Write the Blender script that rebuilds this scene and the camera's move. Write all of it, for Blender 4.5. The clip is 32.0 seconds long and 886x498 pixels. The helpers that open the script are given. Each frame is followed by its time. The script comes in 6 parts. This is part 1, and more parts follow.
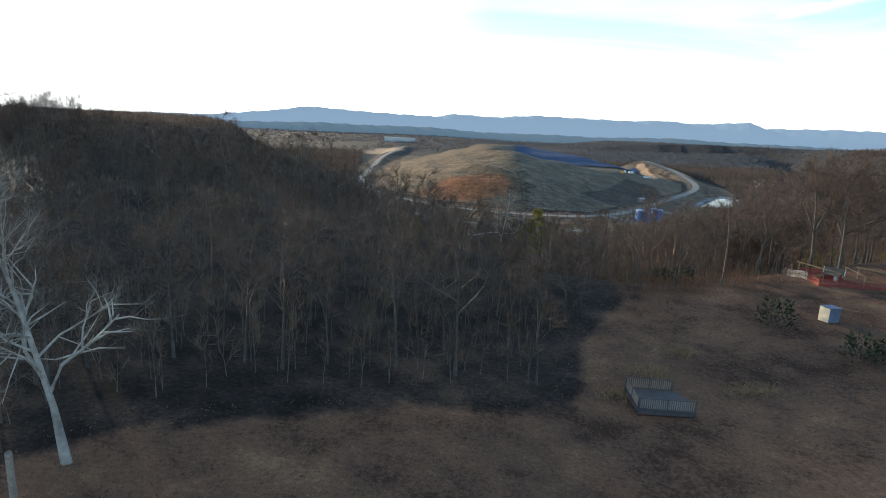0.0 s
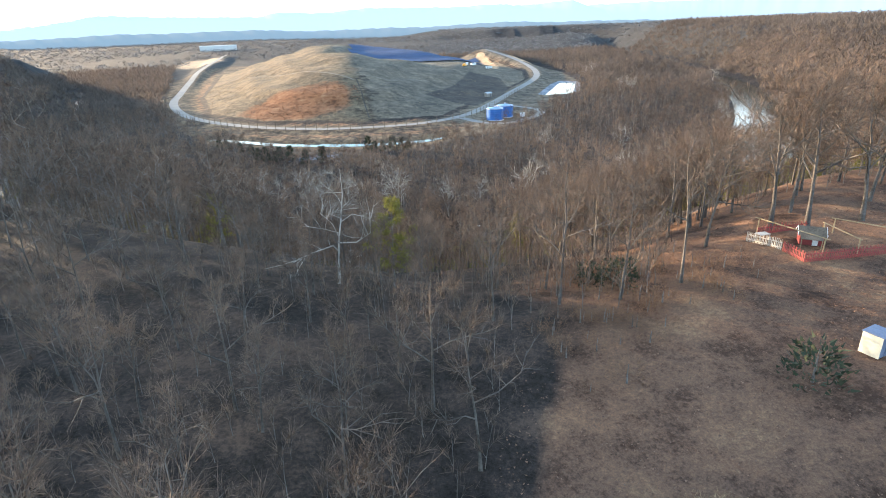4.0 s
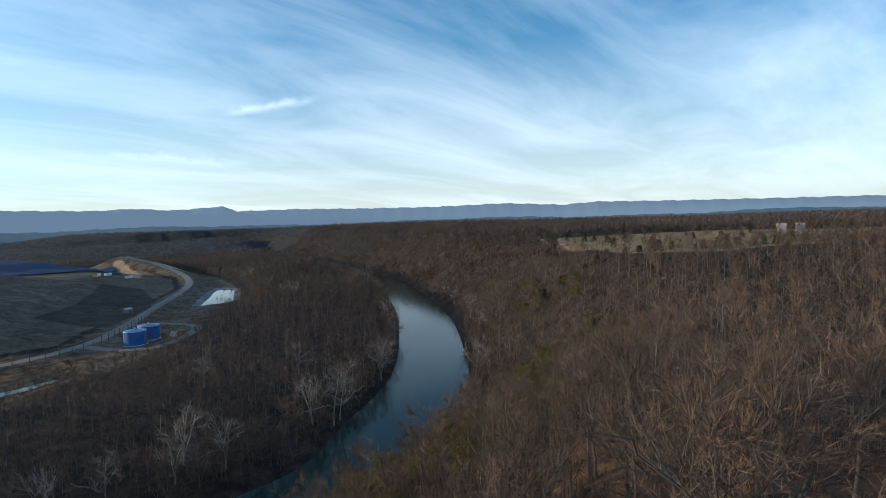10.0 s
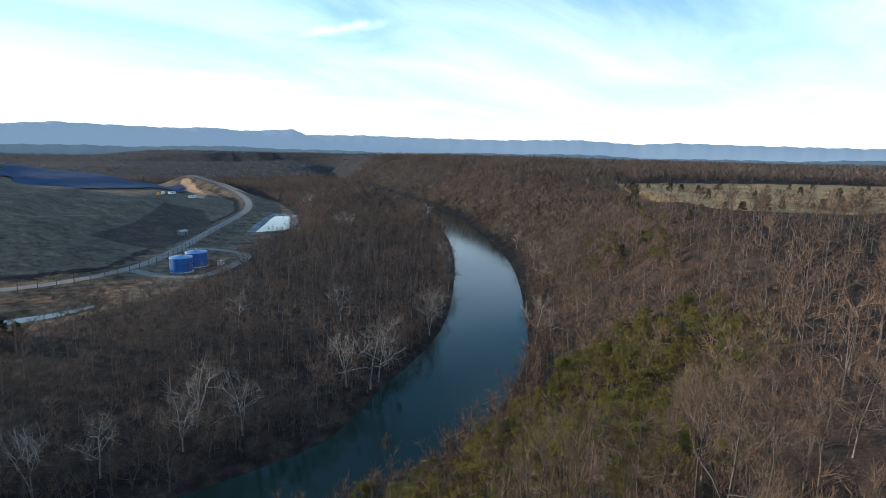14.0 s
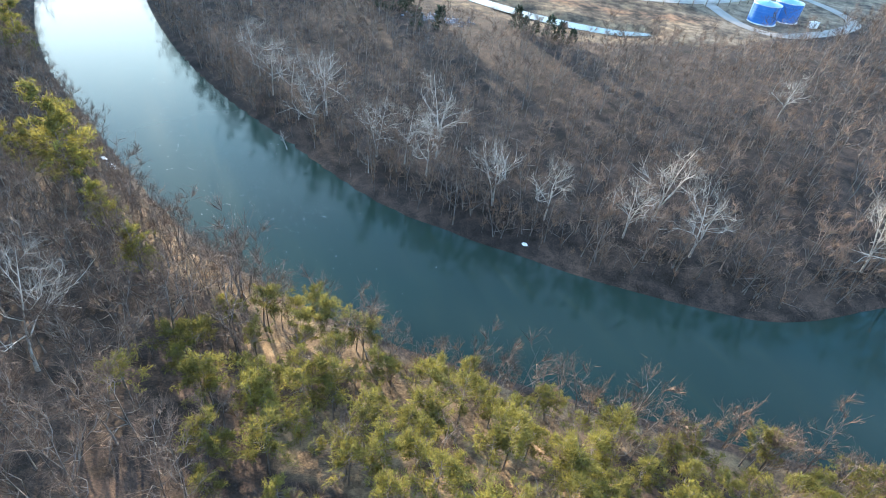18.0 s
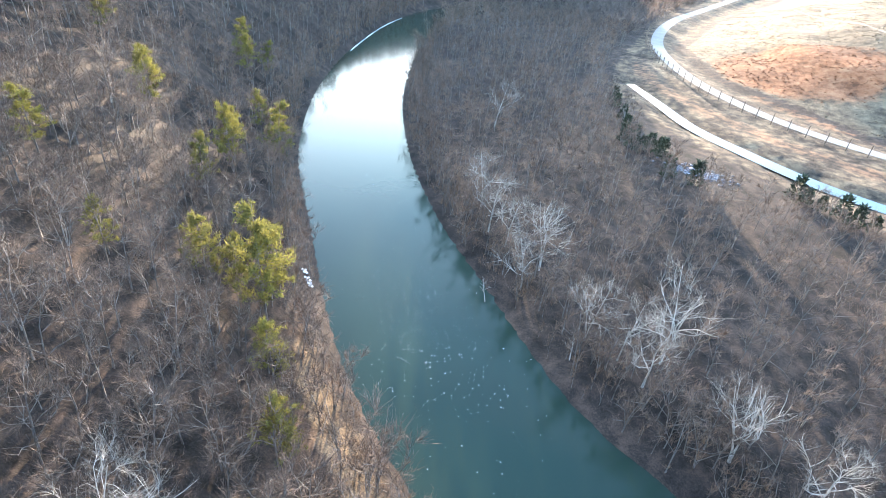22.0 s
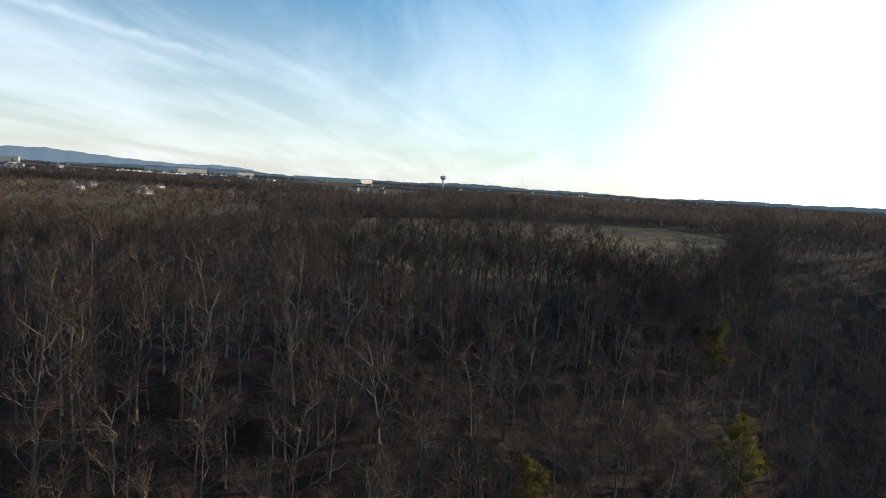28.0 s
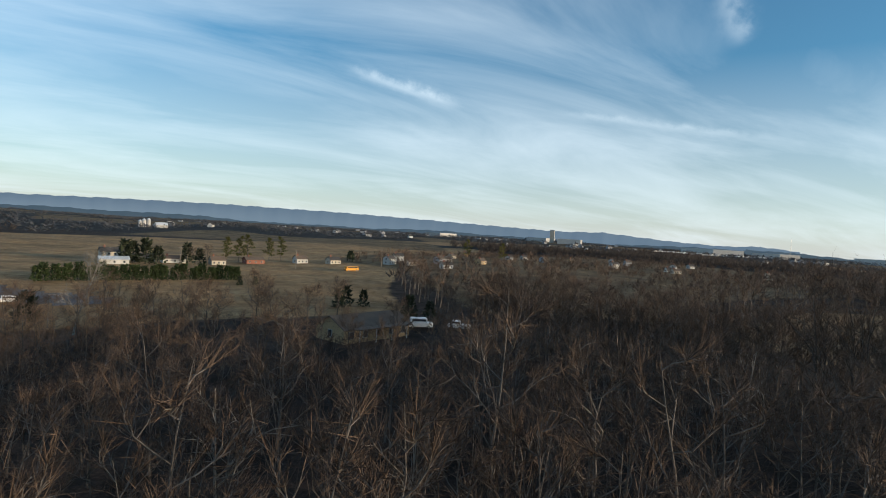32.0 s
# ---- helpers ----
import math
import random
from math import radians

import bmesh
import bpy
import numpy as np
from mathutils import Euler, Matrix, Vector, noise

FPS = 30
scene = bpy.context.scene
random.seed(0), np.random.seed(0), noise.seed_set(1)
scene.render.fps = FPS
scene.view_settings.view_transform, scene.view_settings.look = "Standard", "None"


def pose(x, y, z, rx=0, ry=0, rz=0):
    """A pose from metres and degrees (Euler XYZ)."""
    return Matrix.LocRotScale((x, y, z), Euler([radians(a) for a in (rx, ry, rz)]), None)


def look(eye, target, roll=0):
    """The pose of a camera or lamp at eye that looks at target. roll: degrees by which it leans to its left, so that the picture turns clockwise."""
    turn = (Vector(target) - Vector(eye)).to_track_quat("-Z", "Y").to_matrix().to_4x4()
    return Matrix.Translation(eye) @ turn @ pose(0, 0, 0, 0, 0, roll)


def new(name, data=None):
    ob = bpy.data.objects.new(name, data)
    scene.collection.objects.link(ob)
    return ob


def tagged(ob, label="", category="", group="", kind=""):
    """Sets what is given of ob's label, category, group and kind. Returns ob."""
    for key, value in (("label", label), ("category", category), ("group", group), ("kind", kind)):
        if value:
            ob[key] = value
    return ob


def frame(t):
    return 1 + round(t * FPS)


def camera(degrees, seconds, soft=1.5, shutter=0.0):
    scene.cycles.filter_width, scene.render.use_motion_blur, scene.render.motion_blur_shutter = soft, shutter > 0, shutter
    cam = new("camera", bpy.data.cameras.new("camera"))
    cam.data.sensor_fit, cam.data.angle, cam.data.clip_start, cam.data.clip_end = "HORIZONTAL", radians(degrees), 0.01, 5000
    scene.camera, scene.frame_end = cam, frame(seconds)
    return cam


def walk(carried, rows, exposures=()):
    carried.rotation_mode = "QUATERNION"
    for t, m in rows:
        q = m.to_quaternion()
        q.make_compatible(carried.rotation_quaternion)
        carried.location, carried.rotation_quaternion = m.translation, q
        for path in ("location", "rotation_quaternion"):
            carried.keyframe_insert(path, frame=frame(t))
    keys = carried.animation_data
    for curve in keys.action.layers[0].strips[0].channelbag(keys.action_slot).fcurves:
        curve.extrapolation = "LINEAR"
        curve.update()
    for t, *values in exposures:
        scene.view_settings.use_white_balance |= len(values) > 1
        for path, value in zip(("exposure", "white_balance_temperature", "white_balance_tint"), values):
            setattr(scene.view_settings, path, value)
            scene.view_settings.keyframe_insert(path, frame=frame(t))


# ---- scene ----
cam = camera(76.8, 32.0, soft=1.0)
PATH = [
    (0, (-5.53, 4.17, 61.51), (-6.26, 102.04, 41.01), 2.82),
    (0.5, (-5.01, 8.61, 61.71), (-5.91, 106.5, 41.25), 2.85),
    (1, (-4.43, 13.04, 62.01), (-5.37, 110.8, 40.97), 2.42),
    (1.5, (-3.79, 17.45, 62.41), (-4.52, 114.4, 37.92), 2.53),
    (2, (-3.1, 21.79, 62.89), (-2.95, 117.67, 34.48), 2.56),
    (2.5, (-2.39, 26.01, 63.42), (0.71, 120.74, 31.53), 2.36),
    (3, (-1.68, 30.07, 63.93), (8.01, 123.38, 29.31), 1.85),
    (3.5, (-1.0, 33.92, 64.39), (16.17, 126.03, 29.44), 1.04),
    (4, (-0.35, 37.52, 64.77), (22.99, 127.54, 28.0), -1.82),
    (4.5, (0.28, 40.85, 65.1), (27.29, 129.92, 28.54), -2.10),
    (5, (0.96, 43.93, 65.41), (30.64, 132.28, 29.17), -2.27),
    (5.5, (1.74, 46.85, 65.73), (32.02, 135.76, 31.4), 0.01),
    (6, (2.68, 49.73, 66.05), (36.39, 137.98, 33.25), 0.20),
    (6.5, (3.82, 52.67, 66.33), (42.83, 142.31, 45.29), 0.39),
    (7, (5.23, 55.71, 66.55), (51.76, 143.76, 57.5), -0.02),
    (7.5, (6.92, 58.86, 66.72), (62.5, 141.98, 65.09), -0.68),
    (8, (8.88, 62.04, 66.86), (74.87, 137.15, 65.04), -1.69),
    (8.5, (11.05, 65.15, 67.02), (82.53, 135.05, 64.88), -2.13),
    (9, (13.37, 68.13, 67.21), (86.53, 136.26, 64.91), -2.05),
    (9.5, (15.79, 70.94, 67.45), (90.03, 137.89, 64.89), -1.95),
    (10, (18.3, 73.58, 67.73), (93.19, 139.67, 62.78), -1.72),
    (10.5, (20.87, 76.1, 68.07), (95.83, 141.48, 57.72), -1.56),
    (11, (23.5, 78.56, 68.48), (98.31, 143.22, 53.54), -1.37),
    (11.5, (26.2, 81.01, 68.93), (101.06, 145.34, 52.85), -1.07),
    (12, (28.98, 83.5, 69.37), (104.04, 147.45, 52.73), -0.81),
    (12.5, (31.86, 86.06, 69.72), (107.15, 149.71, 52.95), -0.53),
    (13, (34.85, 88.72, 69.89), (109.87, 152.69, 53.14), -0.23),
    (13.5, (37.97, 91.49, 69.86), (110.15, 158.65, 53.2), 0.42),
    (14, (41.19, 94.35, 69.62), (107.33, 167.45, 52.86), 1.33),
    (14.5, (44.46, 97.29, 69.24), (101.82, 177.43, 52.28), 2.35),
    (15, (47.69, 100.3, 68.8), (93.98, 187.06, 50.66), 3.45),
    (15.5, (50.71, 103.39, 68.41), (83.82, 191.87, 35.6), 3.31),
    (16, (53.36, 106.6, 68.16), (74.45, 191.15, 19.1), 1.92),
    (16.5, (55.47, 109.96, 68.08), (65.99, 191.49, 11.14), 2.45),
    (17, (56.93, 113.47, 68.18), (58.59, 192.55, 7.0), 3.26),
    (17.5, (57.71, 117.07, 68.4), (51.4, 196.02, 7.35), 6.54),
    (18, (57.86, 120.69, 68.67), (43.66, 197.09, 5.74), 7.27),
    (18.5, (57.45, 124.23, 68.94), (34.95, 197.73, 4.98), 7.96),
    (19, (56.55, 127.64, 69.19), (26.32, 197.44, 4.27), 8.58),
    (19.5, (55.24, 130.88, 69.41), (20.66, 198.03, 3.87), 8.77),
    (20, (53.59, 133.95, 69.62), (15.64, 199.1, 3.93), 8.72),
    (20.5, (51.66, 136.86, 69.81), (11.17, 201.12, 4.76), 8.54),
    (21, (49.52, 139.62, 70.01), (6.15, 204.48, 7.46), 8.04),
    (21.5, (47.2, 142.24, 70.2), (0.74, 208.56, 11.52), 7.57),
    (22, (44.75, 144.74, 70.37), (-4.95, 213.19, 17.03), 7.00),
    (22.5, (42.18, 147.13, 70.48), (-11.91, 216.44, 22.83), 6.57),
    (23, (39.48, 149.44, 70.49), (-20.78, 216.86, 27.79), 6.29),
    (23.5, (36.62, 151.7, 70.36), (-30.49, 215.61, 32.77), 6.34),
    (24, (33.55, 153.96, 70.11), (-39.99, 213.55, 37.86), 6.13),
    (24.5, (30.25, 156.23, 69.79), (-49.84, 209.9, 43.22), 5.36),
    (25, (26.69, 158.53, 69.47), (-59.12, 205.32, 48.32), 5.01),
    (25.5, (22.89, 160.79, 69.21), (-67.37, 199.16, 49.7), 4.72),
    (26, (18.84, 162.9, 69.0), (-75.23, 191.57, 50.88), 3.99),
    (26.5, (14.58, 164.71, 68.82), (-81.74, 183.35, 49.45), 3.95),
    (27, (10.13, 166.09, 68.65), (-87.61, 174.16, 49.13), 3.79),
    (27.5, (5.55, 166.94, 68.47), (-92.65, 164.94, 49.64), 3.59),
    (28, (0.87, 167.23, 68.29), (-97.57, 153.73, 56.96), 3.53),
    (28.5, (-3.81, 166.94, 68.11), (-100.66, 142.2, 65.07), 3.30),
    (29, (-8.4, 166.1, 67.91), (-101.87, 130.67, 65.3), 3.48),
    (29.5, (-12.78, 164.74, 67.7), (-101.41, 118.5, 65.14), 4.01),
    (30, (-16.89, 162.93, 67.49), (-99.76, 107.03, 64.87), 4.06),
    (30.5, (-20.66, 160.69, 67.28), (-97.13, 96.31, 64.64), 3.95),
    (31, (-24.09, 158.04, 67.09), (-92.9, 85.54, 64.46), 3.90),
    (31.5, (-27.18, 154.98, 66.87), (-87.68, 75.41, 64.22), 3.92),
    (32, (-29.93, 151.51, 66.65), (-80.94, 65.55, 63.95), 3.62),
]
EXPOSE = [(0, 0.6, 6300), (2, 1.05, 6500), (3.5, 1.85, 6600), (5.5, 2.2, 6700), (6.3, 2.1, 6600), (7, 1.55, 6300), (7.8, 0.7, 6000), (9, 0.1, 5900), (10, -0.2, 5900), (11.2, 0.15, 5900), (13, 0.35, 5900), (15, 0.5, 5900), (15.8, 1.35, 6000),
          (17.5, 2.35, 5950), (19, 2.85, 5900), (20.5, 3.05, 5950), (22, 3.05, 6000), (23, 2.75, 6100), (24, 2.2, 6200), (25.5, 1.3, 6300), (27.5, -0.1, 6500), (28.2, -0.25, 6450), (29, -0.45, 6400), (30.5, -0.55, 6300), (32, -0.48, 6250)]
TINT = [(0, 8), (5, 12), (9, 8), (15, 9), (19, 8), (22, 12), (25, 10), (28, 11), (32, 7)]
EXPOSE = [(t, e + 0.35, k, float(np.interp(t, *zip(*TINT)))) for t, e, k in EXPOSE]
walk(cam, [(t, look(eye, target, roll)) for t, eye, target, roll in PATH], EXPOSE)

# ---- light: a low winter sun and a thin high cloud over a clear sky ----
SUN_EL, SUN_AZ = 7.8, 41.0          # degrees up, degrees to the left of +y
SUN_DIR = Vector((-math.sin(radians(SUN_AZ)) * math.cos(radians(SUN_EL)), math.cos(radians(SUN_AZ)) * math.cos(radians(SUN_EL)), math.sin(radians(SUN_EL))))
sun = new("sun", bpy.data.lights.new("sun", "SUN"))
sun.data.energy, sun.data.angle, sun.data.color = 5.0, radians(0.6), (1.0, 0.76, 0.50)
sun.matrix_world = look(SUN_DIR * 900, (0, 0, 0))

world = bpy.data.worlds.new("winter_sky")
scene.world = world
world.use_nodes = True
wt = world.node_tree
for n in list(wt.nodes):
    wt.nodes.remove(n)


def wnode(kind, **sets):
    n = wt.nodes.new(kind)
    for k, v in sets.items():
        n.inputs[k.replace("_", " ")].default_value = v
    return n


w_out = wt.nodes.new("ShaderNodeOutputWorld")
w_bg = wt.nodes.new("ShaderNodeBackground")
w_bg.inputs["Strength"].default_value = 0.13
sky = wt.nodes.new("ShaderNodeTexSky")
sky.sky_type, sky.sun_disc = "NISHITA", False
sky.sun_elevation, sky.sun_rotation = radians(SUN_EL), radians(-SUN_AZ)
sky.altitude, sky.air_density, sky.dust_density, sky.ozone_density = 150, 1.0, 1.0, 2.0
# streaks of high thin cloud, stretched along one bearing
w_tc = wt.nodes.new("ShaderNodeTexCoord")
w_sep = wt.nodes.new("ShaderNodeSeparateXYZ")
wt.links.new(w_tc.outputs["Generated"], w_sep.inputs[0])


def wmath(op, a, b=None):
    n = wt.nodes.new("ShaderNodeMath")
    n.operation = op
    for i, v in enumerate((a, b)):
        if v is None:
            continue
        if isinstance(v, (int, float)):
            n.inputs[i].default_value = v
        else:
            wt.links.new(v, n.inputs[i])
    return n.outputs[0]


up = wmath("ADD", wmath("MAXIMUM", w_sep.outputs[2], 0.0), 0.12)
px, py = wmath("DIVIDE", w_sep.outputs[0], up), wmath("DIVIDE", w_sep.outputs[1], up)
w_comb = wt.nodes.new("ShaderNodeCombineXYZ")
wt.links.new(px, w_comb.inputs[0]), wt.links.new(py, w_comb.inputs[1])
w_map = wt.nodes.new("ShaderNodeMapping")
w_map.inputs["Rotation"].default_value = (0, 0, radians(-28))
w_map.inputs["Scale"].default_value = (0.45, 1.15, 1.0)
wt.links.new(w_comb.outputs[0], w_map.inputs[0])
w_n1 = wnode("ShaderNodeTexNoise", Scale=1.1, Detail=7.0, Roughness=0.58, Distortion=0.6)
w_n2 = wnode("ShaderNodeTexNoise", Scale=0.35, Detail=3.0, Roughness=0.5)
wt.links.new(w_map.outputs[0], w_n1.inputs["Vector"]), wt.links.new(w_comb.outputs[0], w_n2.inputs["Vector"])
cloud = wmath("MULTIPLY", wmath("ADD", w_n1.outputs[0], wmath("MULTIPLY", w_n2.outputs[0], 0.5)), 1.0)
w_ramp = wt.nodes.new("ShaderNodeValToRGB")
w_ramp.color_ramp.elements[0].position, w_ramp.color_ramp.elements[0].color = 0.62, (0.03, 0.03, 0.03, 1)
w_ramp.color_ramp.elements[1].position, w_ramp.color_ramp.elements[1].color = 1.06, (0.40, 0.40, 0.40, 1)
wt.links.new(cloud, w_ramp.inputs[0])
w_mix = wt.nodes.new("ShaderNodeMix")
w_mix.data_type = "RGBA"
w_mix.inputs["B"].default_value = (9.0, 9.9, 10.5, 1)
# a pale band of haze low over the horizon
w_low = wt.nodes.new("ShaderNodeValToRGB")
w_low.color_ramp.elements[0].position, w_low.color_ramp.elements[0].color = 0.0, (0.64, 0.64, 0.64, 1)
w_low.color_ramp.elements[1].position, w_low.color_ramp.elements[1].color = 0.30, (0.0, 0.0, 0.0, 1)
wt.links.new(w_sep.outputs[2], w_low.inputs[0])
w_haze = wt.nodes.new("ShaderNodeMix")
w_haze.data_type = "RGBA"
w_haze.inputs["B"].default_value = (7.8, 7.35, 7.1, 1)
w_tint = wt.nodes.new("ShaderNodeMix")
w_tint.data_type, w_tint.blend_type = "RGBA", "MULTIPLY"
w_tint.inputs["Factor"].default_value = 1.0
w_tint.inputs["B"].default_value = (0.66, 1.33, 1.62, 1)
w_veil = wt.nodes.new("ShaderNodeMix")          # the veil of cloud before the sun
w_veil.data_type, w_veil.blend_type = "RGBA", "DARKEN"
w_veil.inputs["Factor"].default_value = 1.0
w_veil.inputs["B"].default_value = (8.0, 7.4, 7.0, 1)
wt.links.new(sky.outputs[0], w_veil.inputs["A"])
wt.links.new(w_veil.outputs["Result"], w_tint.inputs["A"])
wt.links.new(w_low.outputs[0], w_haze.inputs["Factor"])
wt.links.new(w_tint.outputs["Result"], w_haze.inputs["A"])


def wdot(vec):
    n = wt.nodes.new("ShaderNodeVectorMath")
    n.operation = "DOT_PRODUCT"
    n.inputs[1].default_value = vec
    wt.links.new(w_tc.outputs["Generated"], n.inputs[0])
    return n.outputs["Value"]


# single wisps of ice cloud: from one bearing to another, their half width and strength
veil = w_ramp.outputs[0]
w_n3 = wnode("ShaderNodeTexNoise", Scale=38.0, Detail=4.0, Roughness=0.6)
wt.links.new(w_tc.outputs["Generated"], w_n3.inputs["Vector"])
for a, b, half, strong in [((-0.33, -0.906, 0.268), (-0.507, -0.832, 0.224), 0.009, 0.55), ((0.457, 0.87, 0.185), (0.58, 0.786, 0.213), 0.006, 0.6),
                           ((-0.761, -0.52, 0.388), (-0.803, -0.508, 0.312), 0.018, 0.42), ((0.295, 0.949, 0.116), (0.5, 0.86, 0.103), 0.007, 0.4), ((-0.642, -0.735, 0.218), (-0.856, -0.486, 0.176), 0.006, 0.35)]:
    a, b = Vector(a), Vector(b)
    mid, across = (a + b).normalized(), a.cross(b).normalized()
    side = wmath("DIVIDE", wmath("ADD", wdot(across), wmath("MULTIPLY", wmath("SUBTRACT", w_n3.outputs[0], 0.5), half * 2.2)), half)
    band = wmath("POWER", 2.718, wmath("MULTIPLY", wmath("MULTIPLY", side, side), -1.0))
    run = wt.nodes.new("ShaderNodeMapRange")
    run.interpolation_type = "SMOOTHSTEP"
    run.inputs["From Min"].default_value, run.inputs["From Max"].default_value = math.cos(a.angle(b) * 0.56), math.cos(a.angle(b) * 0.2)
    wt.links.new(wdot(mid), run.inputs["Value"])
    veil = wmath("ADD", veil, wmath("MULTIPLY", wmath("MULTIPLY", band, run.outputs["Result"]), wmath("MULTIPLY", w_n3.outputs[0], strong)))
wt.links.new(wmath("MINIMUM", veil, 0.75), w_mix.inputs["Factor"])
wt.links.new(w_haze.outputs["Result"], w_mix.inputs["A"])
# thin cloud that glows round the sun
w_dot = wt.nodes.new("ShaderNodeVectorMath")
w_dot.operation = "DOT_PRODUCT"
w_dot.inputs[1].default_value = SUN_DIR
wt.links.new(w_tc.outputs["Generated"], w_dot.inputs[0])
w_ring = wt.nodes.new("ShaderNodeValToRGB")
w_ring.color_ramp.interpolation = "EASE"
w_ring.color_ramp.elements[0].position, w_ring.color_ramp.elements[0].color = 0.71, (0.0, 0.0, 0.0, 1)
w_ring.color_ramp.elements[1].position, w_ring.color_ramp.elements[1].color = 0.92, (0.92, 0.92, 0.92, 1)
wt.links.new(w_dot.outputs["Value"], w_ring.inputs[0])
w_glow = wt.nodes.new("ShaderNodeMix")
w_glow.data_type = "RGBA"
w_glow.inputs["B"].default_value = (9.3, 9.2, 8.9, 1)
w_thin = wt.nodes.new("ShaderNodeMapRange")          # the cloud thins out higher up
w_thin.interpolation_type = "SMOOTHSTEP"
for key, val in (("From Min", 0.17), ("From Max", 0.52), ("To Min", 1.0), ("To Max", 0.12)):
    w_thin.inputs[key].default_value = val
wt.links.new(w_sep.outputs[2], w_thin.inputs["Value"])
wt.links.new(wmath("MULTIPLY", w_ring.outputs[0], w_thin.outputs["Result"]), w_glow.inputs["Factor"])
wt.links.new(w_mix.outputs["Result"], w_glow.inputs["A"])
wt.links.new(w_glow.outputs["Result"], w_bg.inputs["Color"])
wt.links.new(w_bg.outputs[0], w_out.inputs[0])


# ---- materials ----
def mat(name, a, b=None, scale=1.0, fine=12.0, rough=0.85, bump=0.3, metal=0.0, spec=0.3, vary=0.0, stretch=(1, 1, 1), dist=0.05, trans=0.0, isle=0.0):
    """A two-scale noise material between two colours, in world metres; vary adds a difference from object to object."""
    m = bpy.data.materials.new(name)
    m.use_nodes = True
    t = m.node_tree
    p = t.nodes["Principled BSDF"]
    b = b or tuple(c * 0.7 for c in a)
    geo = t.nodes.new("ShaderNodeNewGeometry")
    mp = t.nodes.new("ShaderNodeMapping")
    mp.inputs["Scale"].default_value = stretch
    t.links.new(geo.outputs["Position"], mp.inputs[0])
    n1, n2 = t.nodes.new("ShaderNodeTexNoise"), t.nodes.new("ShaderNodeTexNoise")
    n1.inputs["Scale"].default_value, n1.inputs["Detail"].default_value = scale, 3
    n2.inputs["Scale"].default_value, n2.inputs["Detail"].default_value = fine, 4
    for n in (n1, n2):
        t.links.new(mp.outputs[0], n.inputs["Vector"])
    add = t.nodes.new("ShaderNodeMath")
    add.operation = "ADD"
    t.links.new(n1.outputs[0], add.inputs[0]), t.links.new(n2.outputs[0], add.inputs[1])
    src = add.outputs[0]
    if isle:
        mi = t.nodes.new("ShaderNodeMath")
        mi.operation = "MULTIPLY_ADD"
        t.links.new(geo.outputs["Random Per Island"], mi.inputs[0])
        mi.inputs[1].default_value, mi.inputs[2].default_value = isle, -isle / 2
        am = t.nodes.new("ShaderNodeMath")
        am.operation = "ADD"
        t.links.new(src, am.inputs[0]), t.links.new(mi.outputs[0], am.inputs[1])
        src = am.outputs[0]
    if vary:
        info = t.nodes.new("ShaderNodeObjectInfo")
        mx = t.nodes.new("ShaderNodeMath")
        mx.operation = "MULTIPLY_ADD"
        t.links.new(info.outputs["Random"], mx.inputs[0])
        mx.inputs[1].default_value = vary
        t.links.new(src, mx.inputs[2])
        src = mx.outputs[0]
    rmp = t.nodes.new("ShaderNodeValToRGB")
    rmp.color_ramp.elements[0].position, rmp.color_ramp.elements[0].color = 0.35 * 1.0, (*b, 1)
    rmp.color_ramp.elements[1].position, rmp.color_ramp.elements[1].color = 0.65 * 1.0, (*a, 1)
    half = t.nodes.new("ShaderNodeMath")
    half.operation = "MULTIPLY"
    half.inputs[1].default_value = 0.5 / (1 + vary * 0.5)
    t.links.new(src, half.inputs[0])
    t.links.new(half.outputs[0], rmp.inputs[0])
    t.links.new(rmp.outputs[0], p.inputs["Base Color"])
    p.inputs["Roughness"].default_value, p.inputs["Metallic"].default_value = rough, metal
    p.inputs["Specular IOR Level"].default_value = spec
    if trans:
        tl, mxs = t.nodes.new("ShaderNodeBsdfTranslucent"), t.nodes.new("ShaderNodeMixShader")
        mxs.inputs[0].default_value = trans
        t.links.new(rmp.outputs[0], tl.inputs["Color"])
        t.links.new(p.outputs[0], mxs.inputs[1]), t.links.new(tl.outputs[0], mxs.inputs[2])
        t.links.new(mxs.outputs[0], t.nodes["Material Output"].inputs["Surface"])
    if bump:
        bp = t.nodes.new("ShaderNodeBump")
        bp.inputs["Strength"].default_value, bp.inputs["Distance"].default_value = bump, dist
        t.links.new(n2.outputs[0], bp.inputs["Height"])
        t.links.new(bp.outputs[0], p.inputs["Normal"])
    return m


BARK = mat("grey_brown_bark", (0.185, 0.163, 0.145), (0.06, 0.052, 0.046), 0.6, 5, 0.9, 0.4)
DARK_BARK = mat("dark_oak_bark", (0.13, 0.114, 0.1), (0.042, 0.036, 0.031), 0.6, 5, 0.9, 0.4)
TWIG = mat("bare_twigs", (0.17, 0.117, 0.085), (0.03, 0.021, 0.016), 0.05, 0.8, 0.9, 0, vary=0.15, isle=0.55)
PALE = mat("white_sycamore_bark", (0.43, 0.405, 0.365), (0.17, 0.153, 0.132), 0.5, 2.5, 0.8, 0.2)
PALE_TWIG = mat("pale_sycamore_twigs", (0.27, 0.245, 0.21), (0.12, 0.105, 0.09), 0.1, 1.2, 0.9, 0)
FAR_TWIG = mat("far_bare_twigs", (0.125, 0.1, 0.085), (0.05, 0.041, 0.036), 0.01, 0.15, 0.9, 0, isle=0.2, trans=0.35)
